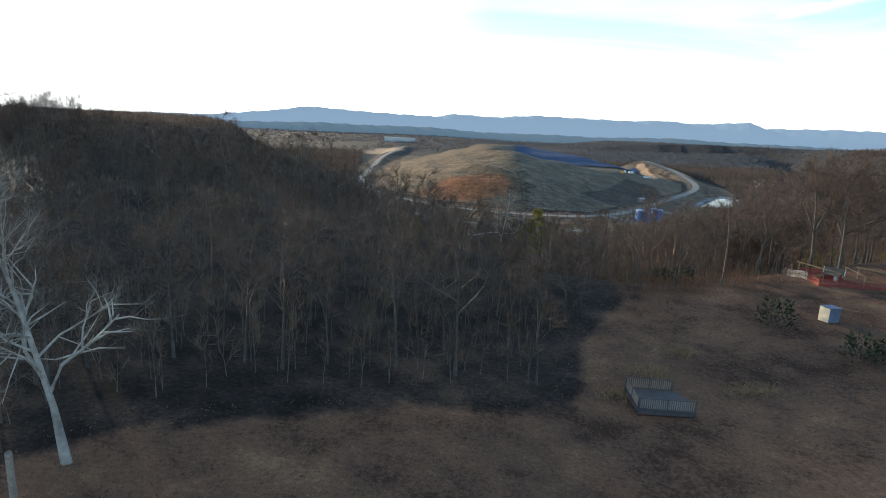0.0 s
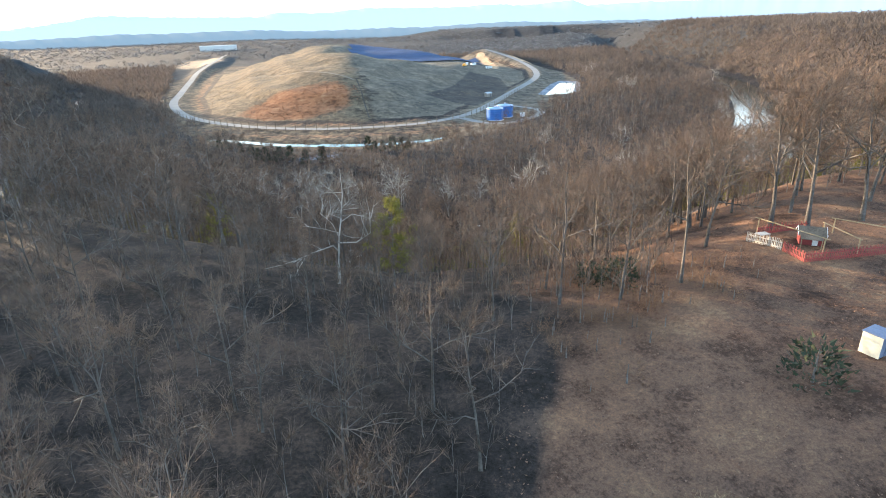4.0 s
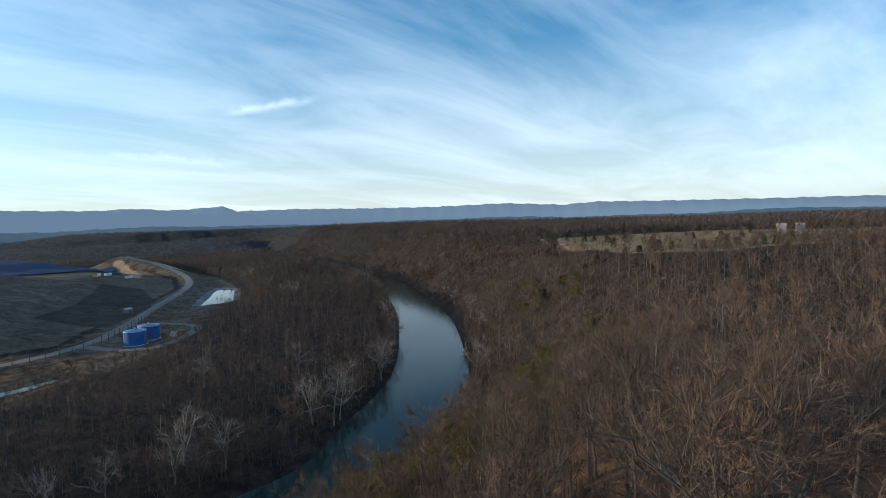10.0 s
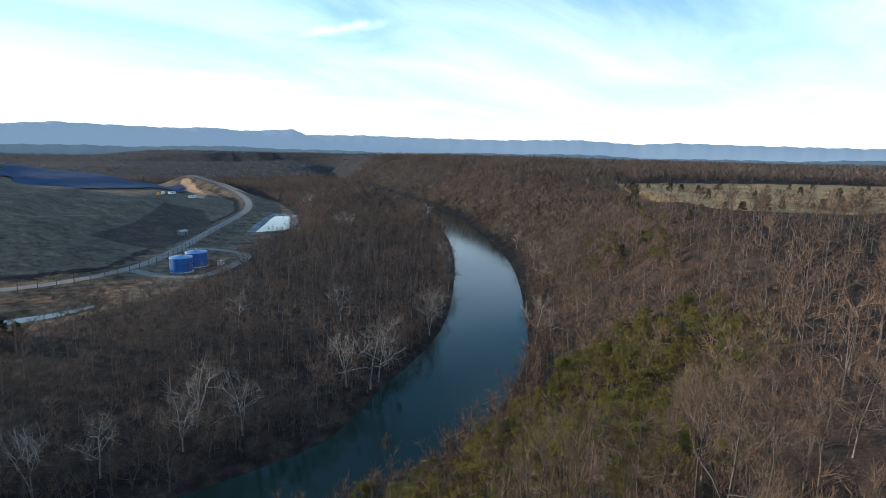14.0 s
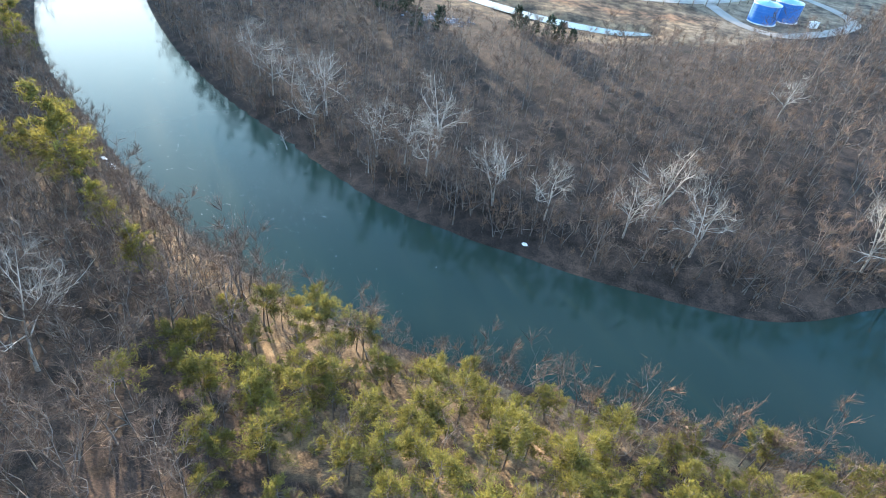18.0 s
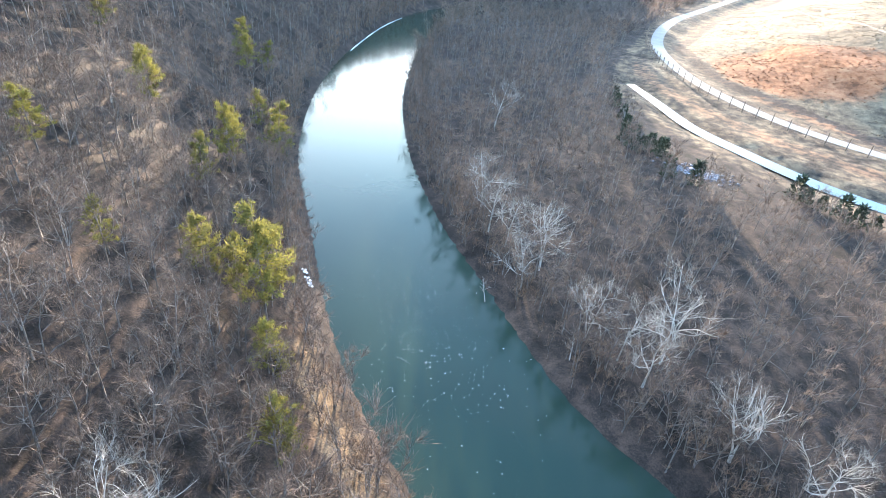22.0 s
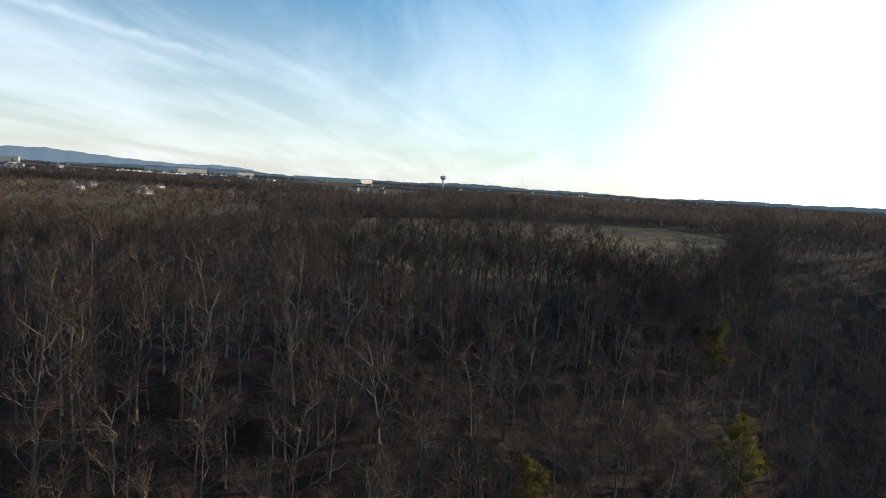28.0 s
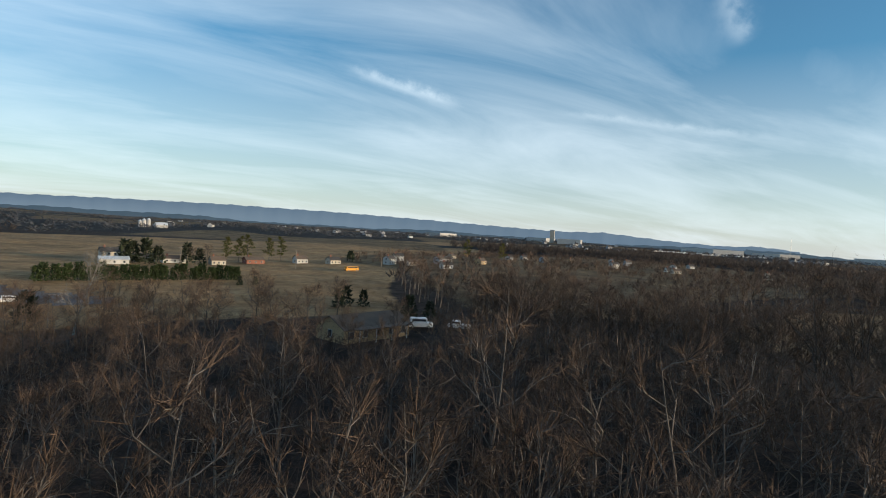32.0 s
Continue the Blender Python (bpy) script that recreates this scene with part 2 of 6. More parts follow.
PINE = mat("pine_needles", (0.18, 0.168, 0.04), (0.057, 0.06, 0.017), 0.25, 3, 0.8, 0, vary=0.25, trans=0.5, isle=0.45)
# twigs of the farthest woods, distance haze mixed into their blue-grey
DIST_TWIG = mat("distant_hazed_twigs", (0.125, 0.125, 0.13), (0.06, 0.062, 0.066), 0.01, 0.15, 0.9, 0, isle=0.4, trans=0.25)
CEDAR = mat("cedar_foliage", (0.045, 0.055, 0.028), (0.018, 0.026, 0.014), 0.4, 4, 0.85, 0, vary=0.3)
ROADM = mat("gravel_road", (0.20, 0.19, 0.178), (0.12, 0.114, 0.107), 0.15, 3, 0.9, 0.3)
LANE = mat("grey_asphalt", (0.12, 0.12, 0.125), (0.08, 0.08, 0.085), 0.2, 4, 0.85, 0.3)
TANKB = mat("blue_enamelled_steel", (0.04, 0.15, 0.40), (0.026, 0.10, 0.29), 0.3, 2, 0.32, 0.03, spec=0.5)
STEEL = mat("galvanised_steel", (0.50, 0.51, 0.52), (0.33, 0.34, 0.35), 0.8, 6, 0.45, 0.1, 0.6)
LINER = mat("blue_grey_liner", (0.045, 0.075, 0.14), (0.022, 0.04, 0.08), 0.05, 0.6, 0.95, 0.3, spec=0.05, dist=0.3)
DRAIN = mat("dark_drain_stone", (0.075, 0.066, 0.056), (0.04, 0.036, 0.032), 0.3, 4, 1.0, 0.4, spec=0.05)
POSTB = mat("rusty_fence_steel", (0.15, 0.115, 0.085), (0.085, 0.062, 0.046), 0.8, 6, 0.8, 0.1)
WHITE = mat("white_paint", (0.80, 0.79, 0.76), (0.62, 0.61, 0.58), 0.4, 4, 0.6, 0.1)
WOODG = mat("weathered_wood", (0.30, 0.26, 0.22), (0.17, 0.145, 0.12), 1.0, 9, 0.85, 0.3)
ICE = mat("pale_stone", (0.75, 0.74, 0.72), (0.5, 0.5, 0.5), 0.8, 6, 0.7, 0.2)


# ---- helpers ----
def mesh_of(name, verts, faces, mats=(), mat_index=None, smooth=False):
    me = bpy.data.meshes.new(name)
    verts = np.asarray(verts, np.float32).reshape(-1, 3)
    if isinstance(faces, np.ndarray):
        k = faces.shape[1]
        me.vertices.add(len(verts)), me.loops.add(faces.size), me.polygons.add(len(faces))
        me.vertices.foreach_set("co", verts.ravel())
        me.loops.foreach_set("vertex_index", faces.astype(np.int32).ravel())
        me.polygons.foreach_set("loop_start", np.arange(0, faces.size, k, dtype=np.int32))
        me.update(calc_edges=True)
    else:
        me.from_pydata(verts.tolist(), [], faces)
    for m in mats:
        me.materials.append(m)
    if mat_index is not None:
        me.polygons.foreach_set("material_index", np.asarray(mat_index, np.int32))
    if smooth:
        me.polygons.foreach_set("use_smooth", np.ones(len(me.polygons), bool))
    me.validate()
    return me


def smoothstep(a, b, v):
    u = np.clip((np.asarray(v, float) - a) / (b - a), 0, 1)
    return u * u * (3 - 2 * u)


def bump2(x, y, cx, cy, r):
    return np.exp(-((x - cx) ** 2 + (y - cy) ** 2) / (2 * r * r))


def rolling(x, y, s, seed=0):
    """Smooth rolling of about +-1 with a wavelength near s."""
    k = 6.283 / s
    return (np.sin(k * (x + 0.31 * y) + seed) + np.sin(k * 0.77 * (y - 0.43 * x) + 1.7 * seed + 1) + 0.6 * np.sin(k * 1.63 * (x - y * 0.7) + 2.3 * seed)) / 2.6


def to_line(x, y, line):
    """Distance to a polyline, the share of its length at the nearest place, the side (+1: right of its direction), and the values carried by it."""
    line = np.asarray(line, float)
    x, y = np.asarray(x, float).ravel(), np.asarray(y, float).ravel()
    best = np.full(x.shape, 1e18)
    side = np.ones(x.shape)
    vals = np.zeros((line.shape[1] - 2, len(x)))
    for p, q in zip(line[:-1], line[1:]):
        d = q[:2] - p[:2]
        u = np.clip(((x - p[0]) * d[0] + (y - p[1]) * d[1]) / (d @ d), 0, 1)
        ex, ey = x - p[0] - u * d[0], y - p[1] - u * d[1]
        e = ex * ex + ey * ey
        near = e < best
        best = np.where(near, e, best)
        side = np.where(near, np.sign(d[1] * ex - d[0] * ey), side)
        for k in range(len(vals)):
            vals[k] = np.where(near, p[2 + k] + u * (q[2 + k] - p[2 + k]), vals[k])
    return np.sqrt(best), side, vals


def curve_through(points, step):
    """A smooth line through the points (Catmull-Rom), in even steps."""
    p = np.asarray(points, float)
    p = np.vstack([2 * p[0] - p[1], p, 2 * p[-1] - p[-2]])
    out = []
    for a, b, c, d in zip(p[:-3], p[1:-2], p[2:-1], p[3:]):
        n = max(2, int(np.hypot(*(c - b)[:2]) / step))
        for u in np.arange(n) / n:
            out.append(0.5 * (2 * b + (c - a) * u + (2 * a - 5 * b + 4 * c - d) * u * u + (3 * b - a - 3 * c + d) * u ** 3))
    return np.array(out + [p[-2]])


def inside(x, y, poly):
    """Signed distance to a polygon, positive inside."""
    poly = np.asarray(poly, float)
    d = to_line(x, y, np.vstack([poly, poly[:1]]))[0]
    xx, yy = np.ravel(x), np.ravel(y)
    hit = np.zeros(len(xx), bool)
    for (ax, ay), (bx, by) in zip(poly, np.roll(poly, -1, 0)):
        if ay != by:
            hit ^= ((ay > yy) != (by > yy)) & (xx < (bx - ax) * (yy - ay) / (by - ay) + ax)
    return np.where(hit, d, -d)


# ---- plan ----
# the river: x, y, half width
RIVER = curve_through([(560, 2300, 20), (980, 1860, 19), (800, 1420, 19), (640, 980, 19), (545, 740, 19), (470, 572, 19), (385, 447, 19), (318, 362, 20), (270, 310, 20),
                       (214, 256, 19), (178, 227, 20), (142, 207, 20), (112, 193, 17), (85, 191, 16), (60, 192, 17), (40, 194, 18), (22, 198, 18),
                       (3, 206, 19), (-16, 217, 19), (-40, 232, 18), (-76, 258, 19), (-118, 300, 19), (-162, 358, 18), (-200, 425, 17),
                       (-218, 490, 16), (-210, 560, 14), (-205, 640, 8), (-216, 720, 5), (-250, 830, 5), (-330, 980, 7), (-420, 1180, 7)], 9)
# the haul road round the landfill: x, y, z
ROAD = curve_through([(-132, 1560, 20), (-134, 1087, 12), (-121, 853, 9), (-110, 700, 8), (-104, 622, 8), (-92, 556, 8), (-74, 500, 8), (-51, 459, 8), (-22, 425, 8), (12, 402, 8), (45, 393, 8),
                      (80, 394, 8), (114, 413, 8), (147, 455, 8), (190, 521, 8), (222, 567, 9), (253, 612, 10), (277, 655, 11), (296, 700, 11.5), (312, 745, 12),
                      (331, 824, 15), (338, 905, 21), (328, 985, 30)], 8)
LOOP = curve_through([(110, 404, 8), (120, 384, 7), (134, 376, 7), (152, 388, 7), (170, 408, 7), (175, 422, 7), (170, 436, 7.5), (160, 448, 8), (148, 452, 8)], 4)
FILL = [(-82, 640), (-62, 505), (-22, 448), (46, 412), (104, 424), (180, 535), (258, 640), (300, 745), (318, 860), (300, 1000), (200, 1150), (0, 1180), (-95, 980)]
CREEK = curve_through([(-48, 402, 2.4), (-30, 386, 3.2), (-8, 366, 4), (12, 356, 4.4), (40, 346, 4.6), (67, 344, 4.2), (84, 350, 1.6)], 4)
POND = [(222, 514), (238, 511), (252, 519), (272, 553), (297, 603), (291, 614), (276, 598), (252, 560)]
LAWN = [(-34, 20), (-25, 34), (-10, 41), (5, 45), (8, 57), (16, 69), (30, 71), (42, 67), (56, 71), (74, 74), (84, 40), (60, 4), (0, -20), (-30, -5)]
YARD = [(30, 66), (36, 84), (58, 90), (75, 82), (72, 66)]
GOLD_E = [(296, 196), (322, 240), (380, 292), (440, 335), (520, 300), (640, 190), (660, 80), (470, 92), (380, 122), (318, 150)]      # meadow on the east bank
GOLD_W = [(-142, 110), (-136, 160), (-138, 196), (-168, 226), (-282, 267), (-345, 250), (-345, 140), (-220, 60), (-150, 70)]    # stubble field behind the tree line
FARM = [(40, 10), (-30, 26), (-95, 30), (-112, -20), (-150, -90), (-240, -140), (-420, -420), (-60, -430), (120, -420), (90, -60)]
RANCH = [(-50, 20), (-46, 56), (-66, 72), (-92, 66), (-104, 40), (-100, 20)]
VILLAGE = [(-112, 30), (-128, -30), (-150, -90), (-140, -180), (-260, -280), (-500, -320), (-560, -40), (-330, 30), (-200, 40), (-150, 60)]
FAR_FIELDS = [[(-560, -520), (-330, -470), (-420, -640), (-700, -700)], [(-900, -160), (-640, -220), (-700, -330), (-1000, -300)]]


def plateau(x, y):
    z = 46 + 3.5 * smoothstep(-90, -230, x) + 3.5 * smoothstep(120, 320, x) - 4.8 * bump2(x, y, 8, 36, 26)
    z += 1.2 * rolling(x, y, 310) * smoothstep(60, 200, np.hypot(x - 10, y - 50))
    z += 1.5 * bump2(x, y, -300, 500, 125) - 9.5 * bump2(x, y, 200, 120, 66) + 8 * smoothstep(450, 1300, np.hypot(x, y))
    z += 5.0 * rolling(x, y, 1500, 2) * smoothstep(500, 1500, np.hypot(x, y))
    return z


def raw_mound(x, y):
    """The landfill's height over its foot, from straight slopes and a shelf on the east."""
    k = inside(x, y, FILL)
    rise = (0.34 - 0.13 * smoothstep(50, 130, x)) * np.clip(k, 0, 52) + 0.255 * np.clip(k - 52, 0, 400)
    c = np.clip(200 - x, 0, 400) * (1 - 0.9 * smoothstep(680, 780, y) * smoothstep(45, 100, x))
    shelf = 18 + 0.08 * c + 0.0005 * c * c + 0.085 * np.clip(y - 765, 0, 230)
    heap = 9 * bump2(x, y, 190, 1090, 45) + 6 * bump2(x, y, 270, 1040, 28)
    return np.where(k > 0, np.minimum(np.minimum(rise, shelf), 53.5) + heap, 0.0)


MX, MY = np.arange(-220, 440, 6.0), np.arange(330, 1300, 6.0)
_xx, _yy = np.meshgrid(MX, MY)
MOUND = raw_mound(_xx.ravel(), _yy.ravel()).reshape(_xx.shape)
_kern = np.exp(-0.5 * (np.arange(-14, 15) * 6.0 / 17.0) ** 2)
_kern /= _kern.sum()
MOUND = np.apply_along_axis(lambda r: np.convolve(r, _kern, "same"), 0, MOUND)
MOUND = np.apply_along_axis(lambda r: np.convolve(r, _kern, "same"), 1, MOUND)


def land(x, y):
    """The height of the ground."""
    shape = np.shape(x)
    x, y = np.ravel(np.asarray(x, float)), np.ravel(np.asarray(y, float))
    d, side, (half,) = to_line(x, y, RIVER)
    bank = d - half
    south = side < 0
    far = np.hypot(x, y - 200)
    # south and west: a steep wooded bluff up to the plateau
    wide = 74 + 34 * np.exp(-((x - 18) / 42) ** 2)
    u = np.clip(bank / wide, 0, 1)
    top = plateau(x, y)
    zs = 1.0 + (top - 1.0) * (0.45 * u + 0.55 * u * u * (3 - 2 * u)) + 1.4 * rolling(x, y, 34, 3) * np.sin(np.pi * np.clip(u, 0, 1))
    # north: the flood plain inside the bend, and low hills far behind
    zn = 0.9 + 2.6 * smoothstep(0, 10, bank) + 3.6 * smoothstep(15, 100, bank) + 0.35 * rolling(x, y, 40, 1)
    zn = zn + smoothstep(1000, 2300, y) * (22 + 7 * rolling(x, y, 1300, 5)) + smoothstep(330, 800, x - 0.25 * (y - 500)) * 26
    bluff = south * (1 - smoothstep(1120, 1400, y) * smoothstep(-1500, -650, x) * smoothstep(900, 500, x))
    z = zs * bluff + zn * (1 - bluff)
    z = np.where(bank < 0, -1.6 * smoothstep(0, -6, bank) + 0.9 * smoothstep(-4, 0, bank), z)
    # the landfill
    u, v = (x - MX[0]) / 6.0, (y - MY[0]) / 6.0
    i, j = np.clip(u.astype(int), 0, len(MX) - 2), np.clip(v.astype(int), 0, len(MY) - 2)
    u, v = np.clip(u - i, 0, 1), np.clip(v - j, 0, 1)
    h = (MOUND[j, i] * (1 - u) + MOUND[j, i + 1] * u) * (1 - v) + (MOUND[j + 1, i] * (1 - u) + MOUND[j + 1, i + 1] * u) * v
    bench = 7 + h - 1.2 + 0.9 * np.sin((7 + h) * 6.283 / 10.5 + 0.6) * smoothstep(5, 12, h) + 0.45 * rolling(x, y, 60, 4) * smoothstep(3, 10, h)
    z = np.where(h > 1.0, np.maximum(z, bench), z)
    # cut and bank along the road and the loop, the creek's bed and the pond
    for line, w in ((ROAD, 5.0), (LOOP, 4.0)):
        r, _, (zr,) = to_line(x, y, line)
        f = 1 - smoothstep(w, w + 9 + 2.6 * np.clip(zr - 9, 0, 20), r)
        z = z * (1 - f) + zr * f
    r, _, (w,) = to_line(x, y, CREEK)
    z = z - 1.6 * (1 - smoothstep(0, 5.5, r - w))
    z = z - 2.2 * smoothstep(-7, 1.5, inside(x, y, POND))
    # far ground flattens out towards the horizon
    f = smoothstep(2500, 4300, far)
    z = z * (1 - f) + f * (59 + 3 * rolling(x, y, 2200, 1))
    return z.reshape(shape)


def axis(dense, fine, far):
    """Even steps over the dense stretch, then ever longer ones out to the far edge."""
    mid = np.asarray(dense, float)
    a, b = mid[0], mid[-1]
    out, step = [], fine
    v = 0.0
    while v < far:
        step *= 1.085
        v += step
        out.append(v)
    out = np.array(out)
    return np.concatenate([(a - out)[::-1], mid, b + out])


GX = axis(np.r_[-260:-120:4, -120:180:2.6, 180:341:4], 4.0, 4300)
GY = axis(np.r_[-60:160:4, 160:330:2.6, 330:701:4], 4.0, 4300)
GXX, GYY = np.meshgrid(GX, GY)
GZ = land(GXX, GYY)


def ground_z(x, y):
    """The height of the ground's mesh, between its corners."""
    x, y = np.asarray(x, float), np.asarray(y, float)
    i = np.clip(np.searchsorted(GX, x) - 1, 0, len(GX) - 2)
    j = np.clip(np.searchsorted(GY, y) - 1, 0, len(GY) - 2)
    u, v = (x - GX[i]) / (GX[i + 1] - GX[i]), (y - GY[j]) / (GY[j + 1] - GY[j])
    return (GZ[j, i] * (1 - u) + GZ[j, i + 1] * u) * (1 - v) + (GZ[j + 1, i] * (1 - u) + GZ[j + 1, i + 1] * u) * v


def gz(x, y):
    return float(ground_z(x, y))


# ---- ground: one sheet to the horizon, with its cover carried as weights ----
def ground_material():
    m = bpy.data.materials.new("winter_ground")
    m.use_nodes = True
    t = m.node_tree
    p = t.nodes["Principled BSDF"]
    geo = t.nodes.new("ShaderNodeNewGeometry")

    def noise_node(scale, detail=4, rough=0.6):
        n = t.nodes.new("ShaderNodeTexNoise")
        n.inputs["Scale"].default_value, n.inputs["Detail"].default_value, n.inputs["Roughness"].default_value = scale, detail, rough
        t.links.new(geo.outputs["Position"], n.inputs["Vector"])
        return n.outputs[0]

    big, mid, fine = noise_node(0.035), noise_node(0.3), noise_node(3.2, 5, 0.7)
    wide, speck = noise_node(0.09, 5, 0.65), noise_node(9.0, 3, 0.7)

    def ramp(src, stops):
        r = t.nodes.new("ShaderNodeValToRGB")
        e = r.color_ramp.elements
        while len(e) < len(stops):
            e.new(0.5)
        for k, (pos, col) in enumerate(stops):
            e[k].position, e[k].color = pos, (*col, 1)
        t.links.new(src, r.inputs[0])
        return r.outputs[0]

    def math2(op, a, b):
        n = t.nodes.new("ShaderNodeMath")
        n.operation = op
        for k, v in enumerate((a, b)):
            if isinstance(v, (int, float)):
                n.inputs[k].default_value = v
            else:
                t.links.new(v, n.inputs[k])
        return n.outputs[0]

    def mix(f, a, b):
        n = t.nodes.new("ShaderNodeMix")
        n.data_type = "RGBA"
        t.links.new(f, n.inputs["Factor"]), t.links.new(a, n.inputs["A"]), t.links.new(b, n.inputs["B"])
        return n.outputs["Result"]

    blend = math2("ADD", math2("ADD", math2("MULTIPLY", mid, 0.32), math2("MULTIPLY", fine, 0.3)), math2("ADD", math2("MULTIPLY", wide, 0.28), math2("MULTIPLY", speck, 0.1)))
    blend = math2("ADD", math2("MULTIPLY", math2("SUBTRACT", blend, 0.5), 2.4), 0.5)
    col = ramp(blend, [(0.3, (0.014, 0.0115, 0.010)), (0.5, (0.036, 0.028, 0.024)), (0.7, (0.085, 0.058, 0.044))])
    covers = {
        # far bare woods' grey, tinted bluish so the colour carries distance haze
        "hazed_wood": [(0.3, (0.016, 0.0165, 0.0175)), (0.5, (0.03, 0.0305, 0.032)), (0.7, (0.05, 0.049, 0.049))],
        "lawn": [(0.3, (0.06, 0.033, 0.022)), (0.47, (0.13, 0.075, 0.05)), (0.6, (0.17, 0.096, 0.06)), (0.75, (0.235, 0.145, 0.085))],
        "straw": [(0.3, (0.15, 0.10, 0.05)), (0.5, (0.28, 0.20, 0.10)), (0.7, (0.40, 0.30, 0.155))],
        "stubble": [(0.3, (0.19, 0.12, 0.06)), (0.5, (0.30, 0.195, 0.10)), (0.7, (0.41, 0.28, 0.15))],
        "meadow": [(0.3, (0.075, 0.053, 0.032)), (0.5, (0.15, 0.108, 0.063)), (0.7, (0.24, 0.175, 0.10))],
        "gold": [(0.3, (0.045, 0.033, 0.023)), (0.48, (0.115, 0.083, 0.053)), (0.68, (0.21, 0.155, 0.096))],
        "rust": [(0.3, (0.09, 0.038, 0.018)), (0.5, (0.20, 0.082, 0.038)), (0.7, (0.27, 0.14, 0.075))],
        "dull": [(0.3, (0.055, 0.046, 0.036)), (0.5, (0.115, 0.096, 0.073)), (0.7, (0.185, 0.15, 0.11))],
        "soil": [(0.3, (0.03, 0.025, 0.022)), (0.5, (0.055, 0.046, 0.04)), (0.7, (0.08, 0.068, 0.056))],
        "clay": [(0.3, (0.30, 0.19, 0.11)), (0.5, (0.42, 0.28, 0.17)), (0.7, (0.50, 0.36, 0.24))],
        "stone": [(0.3, (0.10, 0.11, 0.13)), (0.5, (0.19, 0.205, 0.235)), (0.7, (0.30, 0.32, 0.35))],
    }
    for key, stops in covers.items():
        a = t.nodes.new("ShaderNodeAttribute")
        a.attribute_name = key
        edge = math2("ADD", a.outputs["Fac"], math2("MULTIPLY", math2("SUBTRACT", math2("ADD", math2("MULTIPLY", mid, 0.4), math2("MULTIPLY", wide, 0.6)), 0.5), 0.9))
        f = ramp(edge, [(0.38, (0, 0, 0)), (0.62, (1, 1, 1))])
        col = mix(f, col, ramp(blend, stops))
    tone = ramp(math2("ADD", math2("MULTIPLY", big, 0.65), math2("MULTIPLY", speck, 0.35)), [(0.34, (0.5, 0.52, 0.54)), (0.5, (0.88, 0.88, 0.88)), (0.66, (1.25, 1.16, 1.05))])
    mul = t.nodes.new("ShaderNodeMix")
    mul.data_type, mul.blend_type = "RGBA", "MULTIPLY"
    mul.inputs["Factor"].default_value = 1.0
    t.links.new(col, mul.inputs["A"]), t.links.new(tone, mul.inputs["B"])
    t.links.new(mul.outputs["Result"], p.inputs["Base Color"])
    p.inputs["Roughness"].default_value, p.inputs["Specular IOR Level"].default_value = 0.95, 0.1
    bp = t.nodes.new("ShaderNodeBump")
    bp.inputs["Strength"].default_value, bp.inputs["Distance"].default_value = 0.7, 0.25
    t.links.new(math2("ADD", fine, math2("MULTIPLY", mid, 1.5)), bp.inputs["Height"])
    t.links.new(bp.outputs[0], p.inputs["Normal"])
    return m


